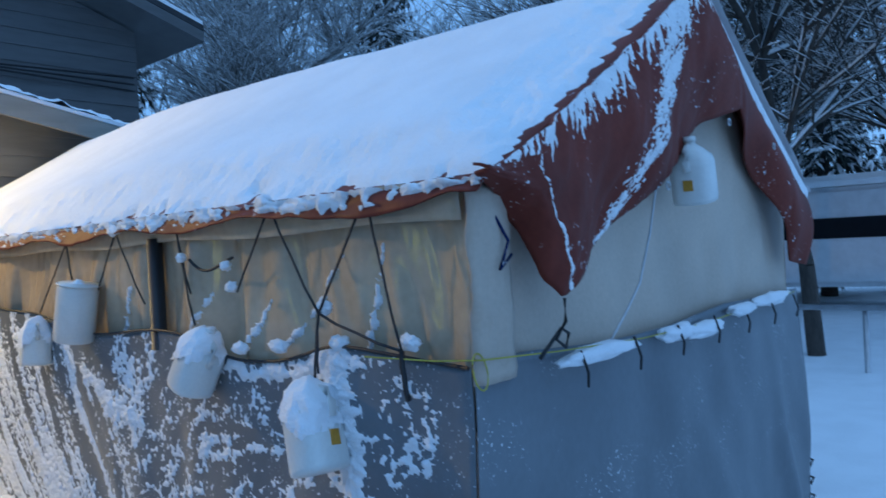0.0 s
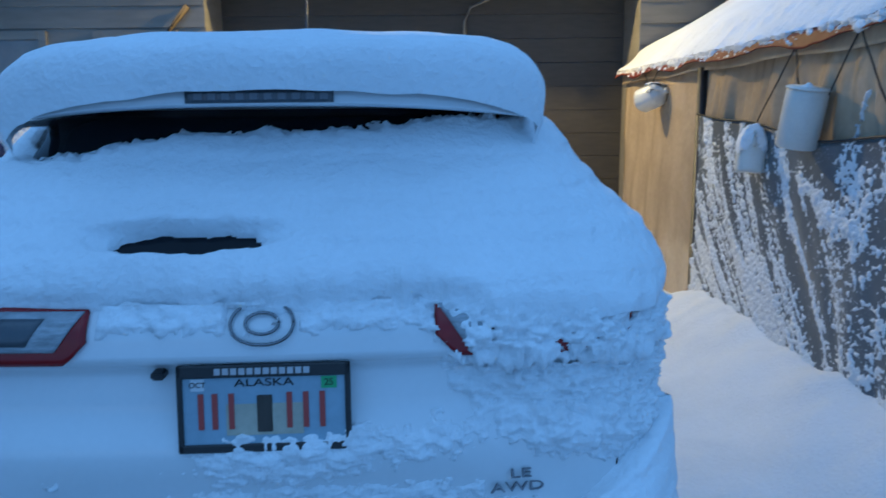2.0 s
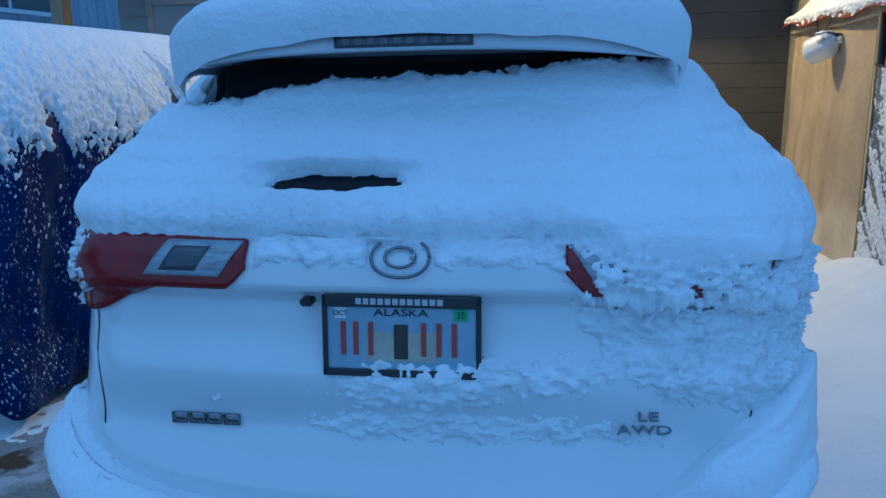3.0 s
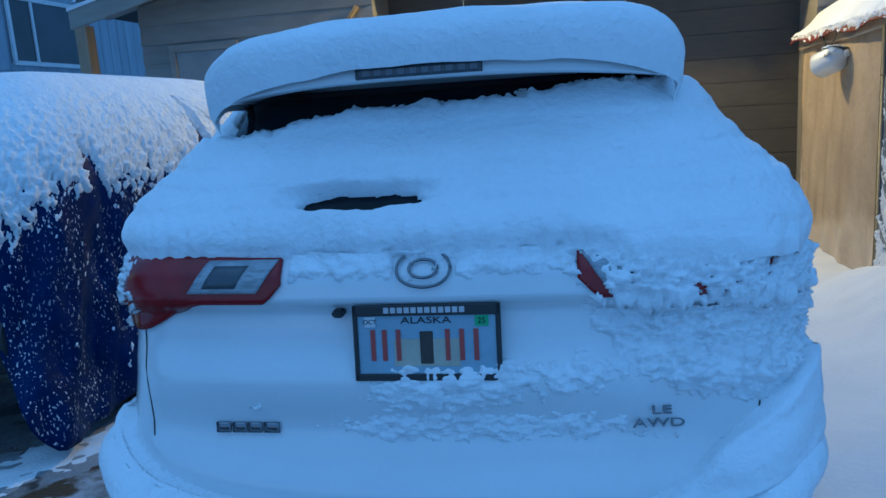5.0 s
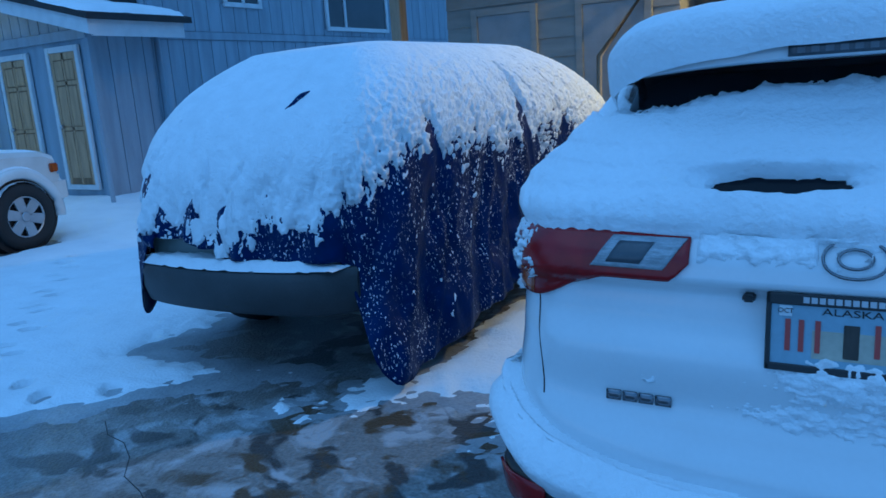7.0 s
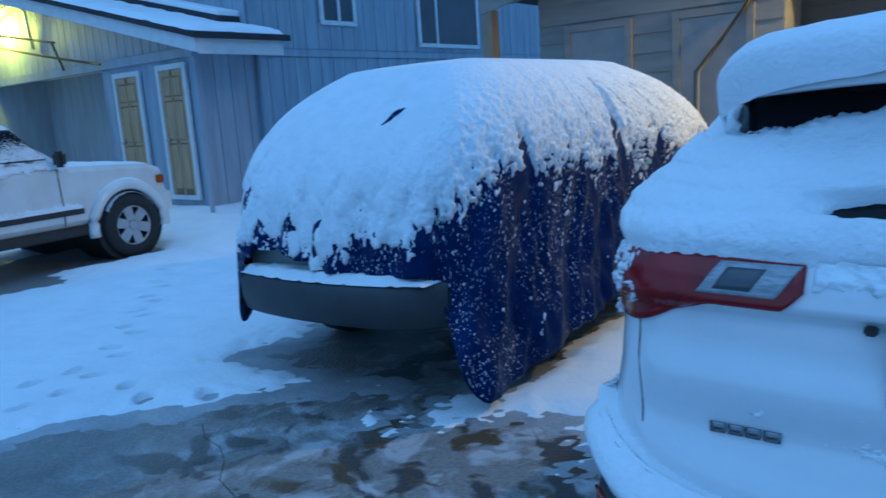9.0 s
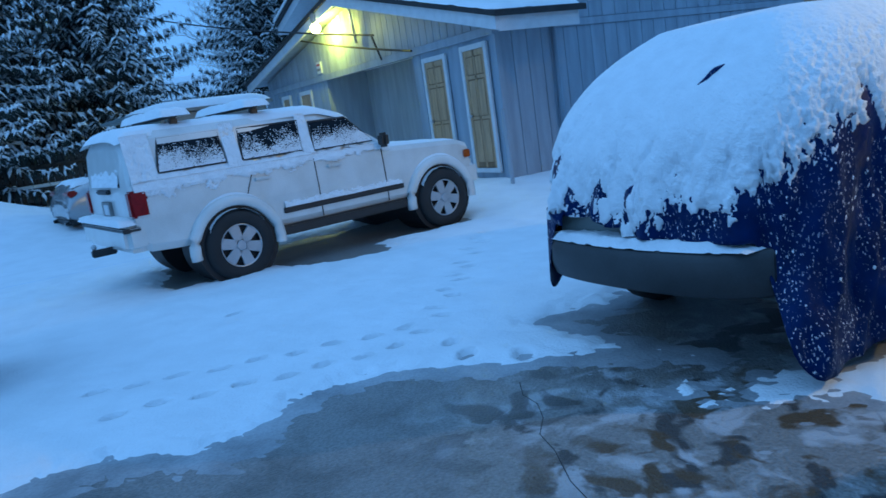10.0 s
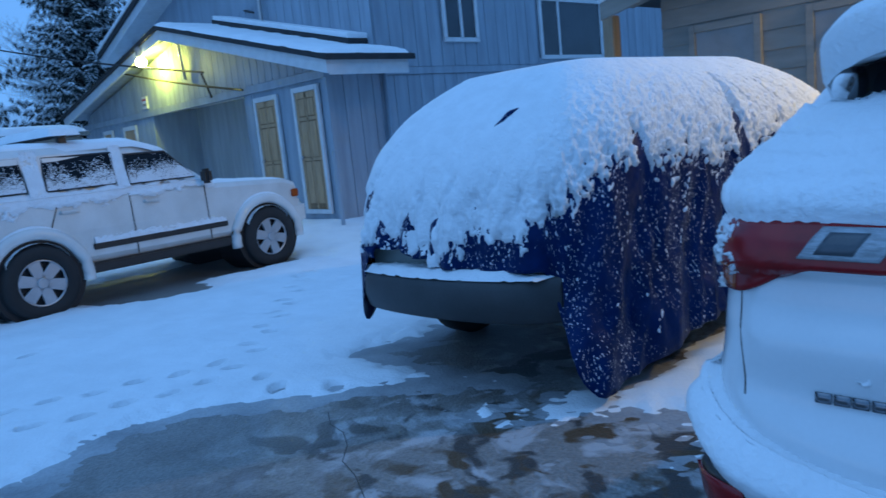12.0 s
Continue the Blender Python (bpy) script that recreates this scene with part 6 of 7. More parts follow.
def build_van():
    van = thing("covered_van", "parked van under a navy blue tarp, dark bumper showing", "van")
    grid("tarp", 360, 80, van_tarp, BLUETARP, van, "crumpled navy blue tarp", 0.006)
    def corner(u, v):
        x = VC - 0.48 - 0.36 * u
        return Vector((x, 1.0 - 0.07 * math.sin(u * 2.6) + 0.28 * u * u - 0.03 * math.sin(u * 9 + v * 2), 0.80 - v * (0.07 + 0.44 * smooth(0.25, 0.75, u) - 0.10 * smooth(0.75, 1.0, u))))
    grid("tarp_corner", 24, 20, corner, BLUETARP, van, "navy tarp corner hanging beside the bumper", 0.006)
    part("body", box_bm(VC - 0.80, VC + 0.80, 1.22, 5.1, 0.35, 1.25, 0.12, seg=3), VANPAINT, van, "grey green van body", True)
    # bumper: a bowed bar
    verts, faces = [], []
    n = 30
    prof = [(0.02, 0.40), (-0.05, 0.42), (-0.075, 0.50), (-0.075, 0.60), (-0.05, 0.645), (0.16, 0.65), (0.16, 0.40)]
    for i in range(n + 1):
        u = 2 * i / n - 1
        x = VC - 0.01 + 0.80 * u
        y = 0.99 + 0.10 * u * u + 0.16 * abs(u) ** 9
        lift = 0.02 * u
        for dy, z in prof:
            verts.append((x, y + dy, z + lift))
    k = len(prof)
    for i in range(n):
        for j in range(k):
            faces.append((i * k + j, (i + 1) * k + j, (i + 1) * k + (j + 1) % k, i * k + (j + 1) % k))
    faces += [tuple(range(k)), tuple(n * k + j for j in range(k))]
    bp = put("bumper", mesh_of("bumper", verts, faces, VANBUMP), van, "charcoal plastic rear bumper")
    md = bp.modifiers.new("edge", "BEVEL")
    md.width, md.segments, md.limit_method = 0.012, 2, "ANGLE"
    part("tail_panel", box_bm(VC - 0.66, VC + 0.62, 1.10, 1.2, 0.65, 0.86, 0.01), VANPAINT, van)
    part("plate", box_bm(VC + 0.05, VC + 0.36, 1.075, 1.1, 0.67, 0.80, 0.004), WHITETRIM, van, "white plate half hidden by snow")
    for i in range(5):
        part("plate_bar", box_bm(VC + 0.09 + 0.05 * i, VC + 0.12 + 0.05 * i, 1.069, 1.076, 0.70, 0.77), GREYDOOR, van)
    for x in (VC - 0.72, VC + 0.72):
        for y in (1.95, 4.5):
            wheel(van, x, y, 0.32, 0.32, 0.2, 0.2, 1 if x > VC else -1, 5)

    def depth(p):
        side = smooth(VC + 0.45, VC + 0.92, p.x)
        w = p.x + p.y
        n = 0.42 * fbm(w * 3, p.z * 3, 51) + 0.30 * fbm(w * 9, p.z * 8, 52) + (0.14 + 0.26 * side) * fbm(w * 30, p.z * 26, 53)
        n += (1 - side) * (0.62 * fbm((p.x - 0.55 * p.z) * 8, p.z * 1.3, 56) + 0.04)
        line = 0.87 + 0.20 * side * smooth(1.0, 1.6, p.y) + 0.10 * side + 0.2 * smooth(VC - 0.62, VC - 0.85, p.x) + 0.05 * math.sin(p.x * 5) * (1 - side)
        k = (p.z - line) * 2.6 + n * 0.9
        if side > 0.4:
            for sy, sz, wd in ((1.74, 1.40, 3.2), (2.82, 1.58, 4.2)):
                if p.z < sz:
                    k = min(k, (abs(p.y - sy - (sz - p.z) * 0.16) * wd - (sz - p.z)) * 3.0 + 0.55 * n)
        if k < 0 and p.z < 1.5:
            q = 0.5 * fbm(w * 11 - p.z * 5, p.z * 3, 54) + 0.42 * fbm(w * 34 - p.z * 16, p.z * 20, 55) + 0.55 * fbm(w * 66 - p.z * 30, p.z * 34, 57) - 0.48 - 0.2 * smooth(1.0, 0.4, p.z) + 0.35 * smooth(-0.6, 0, k)
            return 0.002 + 0.014 * clamp(q * 1.5) if q > 0 and p.z > 0.16 else -0.01
        k0 = (p.z - line) * 2.4
        grain = 0.014 * clump(p.x * 26, p.y * 26, p.z * 26) + 0.011 * clump(p.x * 55, p.y * 55, p.z * 55)
        rough = clamp(0.9 * side + 0.2 * smooth(0.45, 0.05, k0))
        return 0.008 + 0.054 * smooth(-0.2, 1.3, k0) * smooth(0, 0.5, k) + 0.006 * n * smooth(1.6, 1.1, p.z) + grain * rough * smooth(1.72, 1.55, p.z) + 0.003 * clump(p.x * 30, p.y * 30, p.z * 30)

    def blanket(u0, u1, nu, nv):
        """Snow on a stretch of the tarp, from u0 to u1 round the plan."""
        P = [[van_tarp((u0 + (u1 - u0) * i / nu) % 1.0, j / nv) for i in range(nu + 1)] for j in range(nv + 1)]
        D = [[depth(p) for p in row] for row in P]
        verts, faces, used = [], [], {}
        for j in range(nv):
            for i in range(nu):
                cs = ((i, j), (i + 1, j), (i + 1, j + 1), (i, j + 1))
                if max(D[b][a] for a, b in cs) <= 0:
                    continue
                f = []
                for a, b in cs:
                    if (a, b) not in used:
                        p = P[b][a]
                        nrm = (P[b][min(nu, a + 3)] - P[b][max(0, a - 3)]).cross(P[min(nv, b + 2)][a] - P[max(0, b - 2)][a])
                        if nrm.length < 1e-10 or b / nv > 0.84:
                            nrm = Vector((0, 0, 1))
                        nrm.normalize()
                        if nrm.dot(Vector((p.x - VC, p.y - 3.2, 0.6))) < 0:
                            nrm = -nrm
                        nrm = (nrm + Vector((0, 0, 0.5))).normalized()
                        used[(a, b)] = len(verts)
                        verts.append(p + nrm * (D[b][a] if D[b][a] > 0 else -0.004))
                    f.append(used[(a, b)])
                faces.append(f)
        ob = put("tarp_snow", mesh_of("tarp_snow", verts, faces, FLUFF))
        return tagged(ob, "snow blanket over the van's tarp breaking into clumps", "snow", kind="stuff")
    blanket(-0.13, 0.47, 960, 240)
    blanket(0.47, 0.87, 140, 60)

    def on_snow(x, z):
        """The snow's surface over the tail at a breadth and a height."""
        u, v = min(((i / 600, 0.4 + j / 100) for i in range(60) for j in range(50)), key=lambda q: abs(van_tarp(*q).x - x) + abs(van_tarp(*q).z - z))
        q = van_tarp(u, v)
        return q + Vector((0, -0.7, 0.7)) * max(depth(q), 0.004)
    tube("tarp_fold", [on_snow(-2.66 + 0.014 * i, 1.395 + 0.014 * i) for i in range(7)], [0.003, 0.008, 0.013, 0.016, 0.017, 0.012, 0.004], BLUETARP, van, "dark tarp fold poking out of the snow", sides=8)
    def bs(u, v):
        w = 2 * u - 1
        return (VC - 0.01 + 0.76 * w, 0.93 + 0.10 * w * w + 0.22 * v, 0.65 + 0.02 * w), (0, -0.2, 1)
    snow_on("bumper_snow", 60, 14, bs, lambda u, v: 0.05 * (1 - abs(2 * u - 1) ** 6) * smooth(0, 0.25, v) + 0.012 * fbm(u * 18, v * 4, 6) - 0.004, "snow strip on the van's bumper")


VANPAINT = mat("grey_green_paint", (0.20, 0.23, 0.22), 0.35, var=0.06, bump=0)
VANBUMP = mat("charcoal_bumper", (0.045, 0.05, 0.055), 0.5, var=0.12, scale=5, bump=0.1)
build_van()


# ---- the white boxy off-roader ----
JM = pose(-7.97, 0.165, 0, 0, 0, 7.8)


def build_jeep():
    j = thing("offroader", "boxy white four door off-roader dusted with snow", "car", m=JM)
    half, cx = 0.90, -0.90
    # stations along the length: y, sill, shoulder, roof, roof half width
    st = [(-0.99, 0.62, 1.10, 1.12, 0.55), (-0.96, 0.55, 1.16, 1.55, 0.62), (-0.88, 0.5, 1.18, 1.68, 0.66), (-0.6, 0.48, 1.19, 1.72, 0.68), (0.4, 0.46, 1.18, 1.72, 0.68), (1.25, 0.45, 1.16, 1.68, 0.67),
          (1.62, 0.45, 1.15, 1.58, 0.65), (1.95, 0.45, 1.14, 1.30, 0.66), (2.12, 0.45, 1.12, 1.14, 0.74), (2.7, 0.45, 1.09, 1.11, 0.74), (3.2, 0.47, 1.06, 1.08, 0.72), (3.36, 0.5, 1.0, 1.03, 0.66)]
    verts, faces = [], []
    for y, sill, sh, roof, rw in st:
        w = half * (1 - 0.05 * smooth(2.9, 3.36, y) - 0.03 * smooth(-0.9, -1.06, y))
        ring = [(w - 0.06, sill), (w, sill + 0.08), (w + 0.005, (sill + sh) / 2), (w - 0.01, sh - 0.05), (w - 0.035, sh), (w - 0.06, sh + 0.01), (rw + 0.10, roof - 0.10 if roof - sh > 0.2 else roof - 0.01), (rw + 0.05, roof - 0.03), (rw - 0.05, roof), (0.0, roof + 0.015)]
        ring += [(-x, z) for x, z in ring[-2::-1]]
        verts += [(cx + x, y, z) for x, z in ring]
    k = 19
    for i in range(len(st) - 1):
        for q in range(k):
            faces.append((i * k + q, i * k + (q + 1) % k, (i + 1) * k + (q + 1) % k, (i + 1) * k + q))
    faces += [tuple(range(k)), tuple((len(st) - 1) * k + q for q in range(k))]
    body = put("body", mesh_of("body", verts, faces, JEEPWHITE, False), j)
    body.matrix_world = JM
    md = body.modifiers.new("edge", "BEVEL")
    md.width, md.segments, md.limit_method, md.angle_limit = 0.025, 3, "ANGLE", radians(25)
    def jp(name, bm, material, label="", parent=None, sm=False):
        ob = part(name, bm, material, parent or j, label, sm)
        return ob
    def side_x(z):
        return -0.035 - 0.125 * clamp((z - 1.18) / 0.45)
    def pane(name, ys, zs, label):
        """A side window as a leaning sheet with rounded corners."""
        def at(u, v):
            yb, yt = ys[0] + u * (ys[1] - ys[0]), ys[2] + u * (ys[3] - ys[2])
            z = zs[0] + v * (zs[1] - zs[0])
            return (side_x(z) + 0.022, yb + v * (yt - yb), z)
        g = grid(name, 10, 8, at, DARKGLASS, j, label, 0.01)
        rim = [at(u, v) for u, v in [(0, 0), (0.5, 0), (1, 0), (1, 0.5), (1, 1), (0.5, 1), (0, 1), (0, 0.5), (0, 0)]]
        tube("window_seal", rim, 0.014, BLACKPLAST, g, sides=5)
        def d(u, v):
            n = 0.35 * fbm(u * 3 + ys[0] * 5, v * 1.5, 61) + 0.18 * fbm(u * 14, v * 10 + ys[0], 62) + 0.22 * fbm(u * 34, v * 26, 63)
            q = 0.9 * (0.34 - v) + n * 0.9 + 0.55 * fbm(u * 60 + ys[0], v * 44, 64) + 0.06
            return 0.004 + 0.012 * clamp(q) if q > 0 else -0.01
        sn = snow_on("window_snow", 90, 60, lambda u, v: (Vector(at(u, v)) + Vector((0.006, 0, 0)), Vector((1, 0, 0.2))), d, parent=g, material=FLUFF, sink=0.004)
        sn["label"] = "frost and snow on the glass"
    pane("side_window", (-0.66, 0.04, -0.60, 0.04), (1.27, 1.60), "dark rear quarter window")
    pane("side_window", (0.24, 0.94, 0.26, 0.98), (1.26, 1.59), "dark rear door window")
    pane("side_window", (1.10, 1.88, 1.12, 1.60), (1.24, 1.555), "dark front door window")
    # tail
    def back(u, v):
        z = 1.17 + v * 0.40
        return (cx - 0.56 + u * 1.12, -0.985 + 0.07 * v, z)
    g = grid("rear_window", 8, 8, back, DARKGLASS, j, "snowed rear window", 0.01)
    sn = snow_on("window_snow", 40, 30, lambda u, v: (Vector(back(u, v)) + Vector((0, -0.008, 0)), (0, -1, 0.2)), lambda u, v: 0.01 + 0.008 * fbm(u * 9, v * 9, 3) if fbm(u * 5, v * 5, 4) > -0.5 else -0.01, parent=g, material=FLUFF)
    for x0 in (-0.115, -1.815):
        jp("tail_lamp", box_bm(x0, x0 + 0.13, -1.015, -0.83, 0.86, 1.13, 0.02), REDLENS, "red square tail lamp")
    # A raised grey board paints the plate recess's shade on the white tail.
    jp("plate", box_bm(cx - 0.18, cx + 0.14, -1.025, -0.99, 0.86, 1.02, 0.006), GREYDOOR, "grey board that stands for the shade of the number plate recess")
    jp("plate", box_bm(cx - 0.08, cx + 0.1, -1.032, -1.02, 0.88, 0.99, 0.004), WHITETRIM)
    jp("tail_handle", box_bm(cx - 0.25, cx + 0.2, -1.04, -0.98, 1.10, 1.15, 0.015), BLACKPLAST)
    bm = box_bm(-1.80, 0.0, -1.12, -0.86, 0.52, 0.83, 0.06, seg=3)
    jp("rear_bumper", bm, JEEPWHITE, "white plastic bumper", sm=False)
    jp("bumper_strip", box_bm(-1.81, 0.008, -1.127, -0.95, 0.73, 0.775, 0.01), BLACKPLAST)
    jp("hitch", box_bm(cx - 0.03, cx + 0.05, -1.27, -1.02, 0.46, 0.54, 0.012), BLACKPLAST, "tow hitch")
    bm = bmesh.new()
    bmesh.ops.create_uvsphere(bm, u_segments=12, v_segments=8, radius=0.03, matrix=Matrix.Translation((cx + 0.01, -1.24, 0.57)))
    jp("hitch_ball", bm, STEEL, "", sm=True)
    bm = box_bm(-1.79, -0.01, 3.12, 3.50, 0.42, 0.78, 0.08, seg=3)
    jp("front_bumper", bm, JEEPWHITE, "white front bumper")
    jp("turn_lamp", box_bm(-0.05, 0.0, 3.26, 3.36, 0.82, 0.92, 0.012), AMBER, "amber corner lamp")
    jp("grille", box_bm(cx - 0.6, cx + 0.6, 3.34, 3.42, 0.72, 0.98, 0.02), CHROME)
    # sides: flares, wells, sills, strips, seams
    for yw in (0.0, 2.78):
        for x, s in ((0.0, 1), (-1.8, -1)):
            bm = bmesh.new()
            bmesh.ops.create_cone(bm, cap_ends=True, segments=40, radius1=0.455, radius2=0.455, depth=0.5, matrix=Matrix.Translation((x - s * 0.236, yw, 0.40)) @ Matrix.Rotation(math.pi / 2, 4, "Y"))
            jp("wheel_well", bm, BLACK, "dark wheel well")
            arc = [(x + s * 0.02, yw + 0.475 * math.cos(t) * (1.0 if abs(math.cos(t)) < 0.9 else 1.02), 0.385 + 0.475 * math.sin(t)) for t in [math.pi * (i / 20) for i in range(-1, 22)]]
            fl = tube("wheel_flare", arc, 0.062, JEEPWHITE, j, "white plastic wheel arch flare", 8)
            fl.matrix_world = JM
            wheel(j, x - s * 0.03, yw, 0.375, 0.375, 0.235, 0.235, s, 6)
    for s, x in ((1, 0.0), (-1, -1.8)):
        jp("rub_strip", box_bm(x - 0.012, x + 0.022, 0.58, 2.22, 0.60, 0.665, 0.008), BLACKPLAST, "black rubbing strip")
        jp("sill", box_bm(x - 0.06, x + 0.012, 0.45, 2.32, 0.355, 0.47, 0.02), BLACKPLAST, "black plastic sill")
    for y0, y1 in ((1.06, 1.06), (1.98, 1.98), (0.16, 0.3)):
        tube("door_gap", [(0.006, y0, 0.48), (0.009, y0, 0.8), (-0.008, y1, 1.12), (-0.04, y1, 1.19)], 0.006, BLACK, j, sides=5)
    for y in (1.20, 0.30):
        jp("door_handle", box_bm(-0.01, 0.045, y, y + 0.2, 1.015, 1.05, 0.012), JEEPWHITE)
    jp("mirror", box_bm(0.0, 0.16, 1.93, 2.02, 1.14, 1.31, 0.03), BLACKPLAST, "black door mirror")
    for yy in (-0.35, 0.55):
        bm = box_bm(cx - 0.72, cx + 0.72, yy - 0.035, yy + 0.035, 1.79, 1.825, 0.01)
        rb = jp("roof_bar", bm, BLACKPLAST, "black roof rack bar")
        for x in (cx - 0.68, cx + 0.60):
            part("rack_foot", box_bm(x, x + 0.08, yy - 0.04, yy + 0.04, 1.72, 1.79, 0.01), BLACKPLAST, rb)
    # snow
    def flat(name, x0, x1, y0, y1, zf, d, nu=40, nv=60, label=""):
        def sf(u, v):
            x, y = x0 + u * (x1 - x0), y0 + v * (y1 - y0)
            return Vector((x, y, zf(x, y))), Vector((0, 0, 1))
        def dp(u, v):
            a, b = abs(2 * u - 1), abs(2 * v - 1)
            e = (1 - a ** 10) * (1 - b ** 12)
            return d * e ** 0.5 + d * 0.25 * fbm(u * 6, v * 9, 7) * e - 0.004
        ob = snow_on(name, nu, nv, sf, dp, label, sink=0.02)
        ob.matrix_world = JM
        return ob
    flat("roof_snow", cx - 0.76, cx + 0.76, -1.0, 1.66, lambda x, y: 1.66 + 0.055 * (1 - ((x - cx) / 0.76) ** 4) - 0.10 * smooth(1.2, 1.66, y) - 0.05 * smooth(-0.85, -1.0, y), 0.055, label="snow on the off-roader's roof")
    flat("hood_snow", cx - 0.80, cx + 0.80, 2.1, 3.3, lambda x, y: 1.135 - 0.07 * (y - 2.1) - 0.03 * abs(x - cx) ** 2, 0.05, label="snow on the off-roader's hood")
    for yy in (-0.35, 0.55):
        flat("rack_snow", cx - 0.74, cx + 0.76, yy - 0.16, yy + 0.16, lambda x, y: 1.825, 0.075, 40, 14, "snow loaf on the roof rack bar")
    flat("bumper_snow", -1.80, 0.0, -1.16, -0.98, lambda x, y: 0.82, 0.05, 40, 12, "snow on the off-roader's rear bumper")
    def shoulder(name, y0, y1, z0, z1, bias, seed):
        def sf(u, v):
            y, z = y0 + u * (y1 - y0), z0 + v * (z1 - z0)
            x = (0.004 if z < 1.11 else 0.004 - 0.04 * smooth(1.1, 1.19, z)) if z < 1.19 else side_x(z) + 0.012
            return Vector((x, y, z)), Vector((1, 0, 0.35))
        def dp(u, v):
            y, z = y0 + u * (y1 - y0), z0 + v * (z1 - z0)
            n = 0.6 * fbm(y * 4, z * 5, seed) + 0.4 * fbm(y * 14, z * 14, seed + 1) + 0.25 * fbm(y * 36, z * 36, seed + 2)
            q = bias(y, z) + n * 0.8
            return 0.004 + 0.024 * clamp(q * 1.4) if q > 0 else -0.01
        ob = snow_on(name, 140, 50, sf, dp, "thin snow stuck to the off-roader's flank", material=FLUFF, sink=0.003)
        ob.matrix_world = JM
    shoulder("flank_snow", -0.95, 2.1, 1.02, 1.25, lambda y, z: 0.75 - abs(z - 1.17) * 9 - 0.35 * smooth(0.6, 1.6, y), 71)
    shoulder("flank_snow", -0.95, 0.25, 0.80, 1.22, lambda y, z: 0.05 - 0.5 * smooth(1.15, 0.9, z) - 0.3 * smooth(-0.2, 0.25, y), 75)
    shoulder("pillar_snow", -0.95, -0.68, 1.2, 1.66, lambda y, z: 0.7, 81)
    shoulder("pillar_snow", 0.06, 0.22, 1.2, 1.66, lambda y, z: 0.55, 84)
    shoulder("pillar_snow", 0.96, 1.09, 1.2, 1.66, lambda y, z: 0.5, 87)
    shoulder("strip_snow", 0.6, 2.2, 0.655, 0.74, lambda y, z: 0.55 - (z - 0.665) * 12, 90)
    for yw in (0.0, 2.78):
        def arcs(u, v):
            t = math.pi * (0.12 + 0.76 * u)
            return Vector((0.03 - 0.09 * v, yw + (0.53 - 0.01 * v) * math.cos(t), 0.385 + 0.53 * math.sin(t))), Vector((0.2, 0, 1))
        ob = snow_on("flare_snow", 50, 8, arcs, lambda u, v: 0.03 * math.sin(math.pi * u) * (1 - abs(2 * v - 1) ** 4) + 0.008 * fbm(u * 12, v * 3, yw) - 0.004, "snow along the wheel arch flare")
        ob.matrix_world = JM
        def tyr(u, v):
            t = math.pi * (0.2 + 0.62 * u)
            return Vector((-0.14 + 0.22 * v, yw + 0.37 * math.cos(t), 0.375 + 0.37 * math.sin(t))), Vector((0.25, math.cos(t), math.sin(t)))
        ob = snow_on("tyre_snow", 40, 10, tyr, lambda u, v: 0.03 * math.sin(math.pi * u) ** 0.6 + 0.006 * fbm(u * 14, v * 3, yw) - 0.004, "snow packed on the tyre tread")
        ob.matrix_world = JM
    return j


build_jeep()


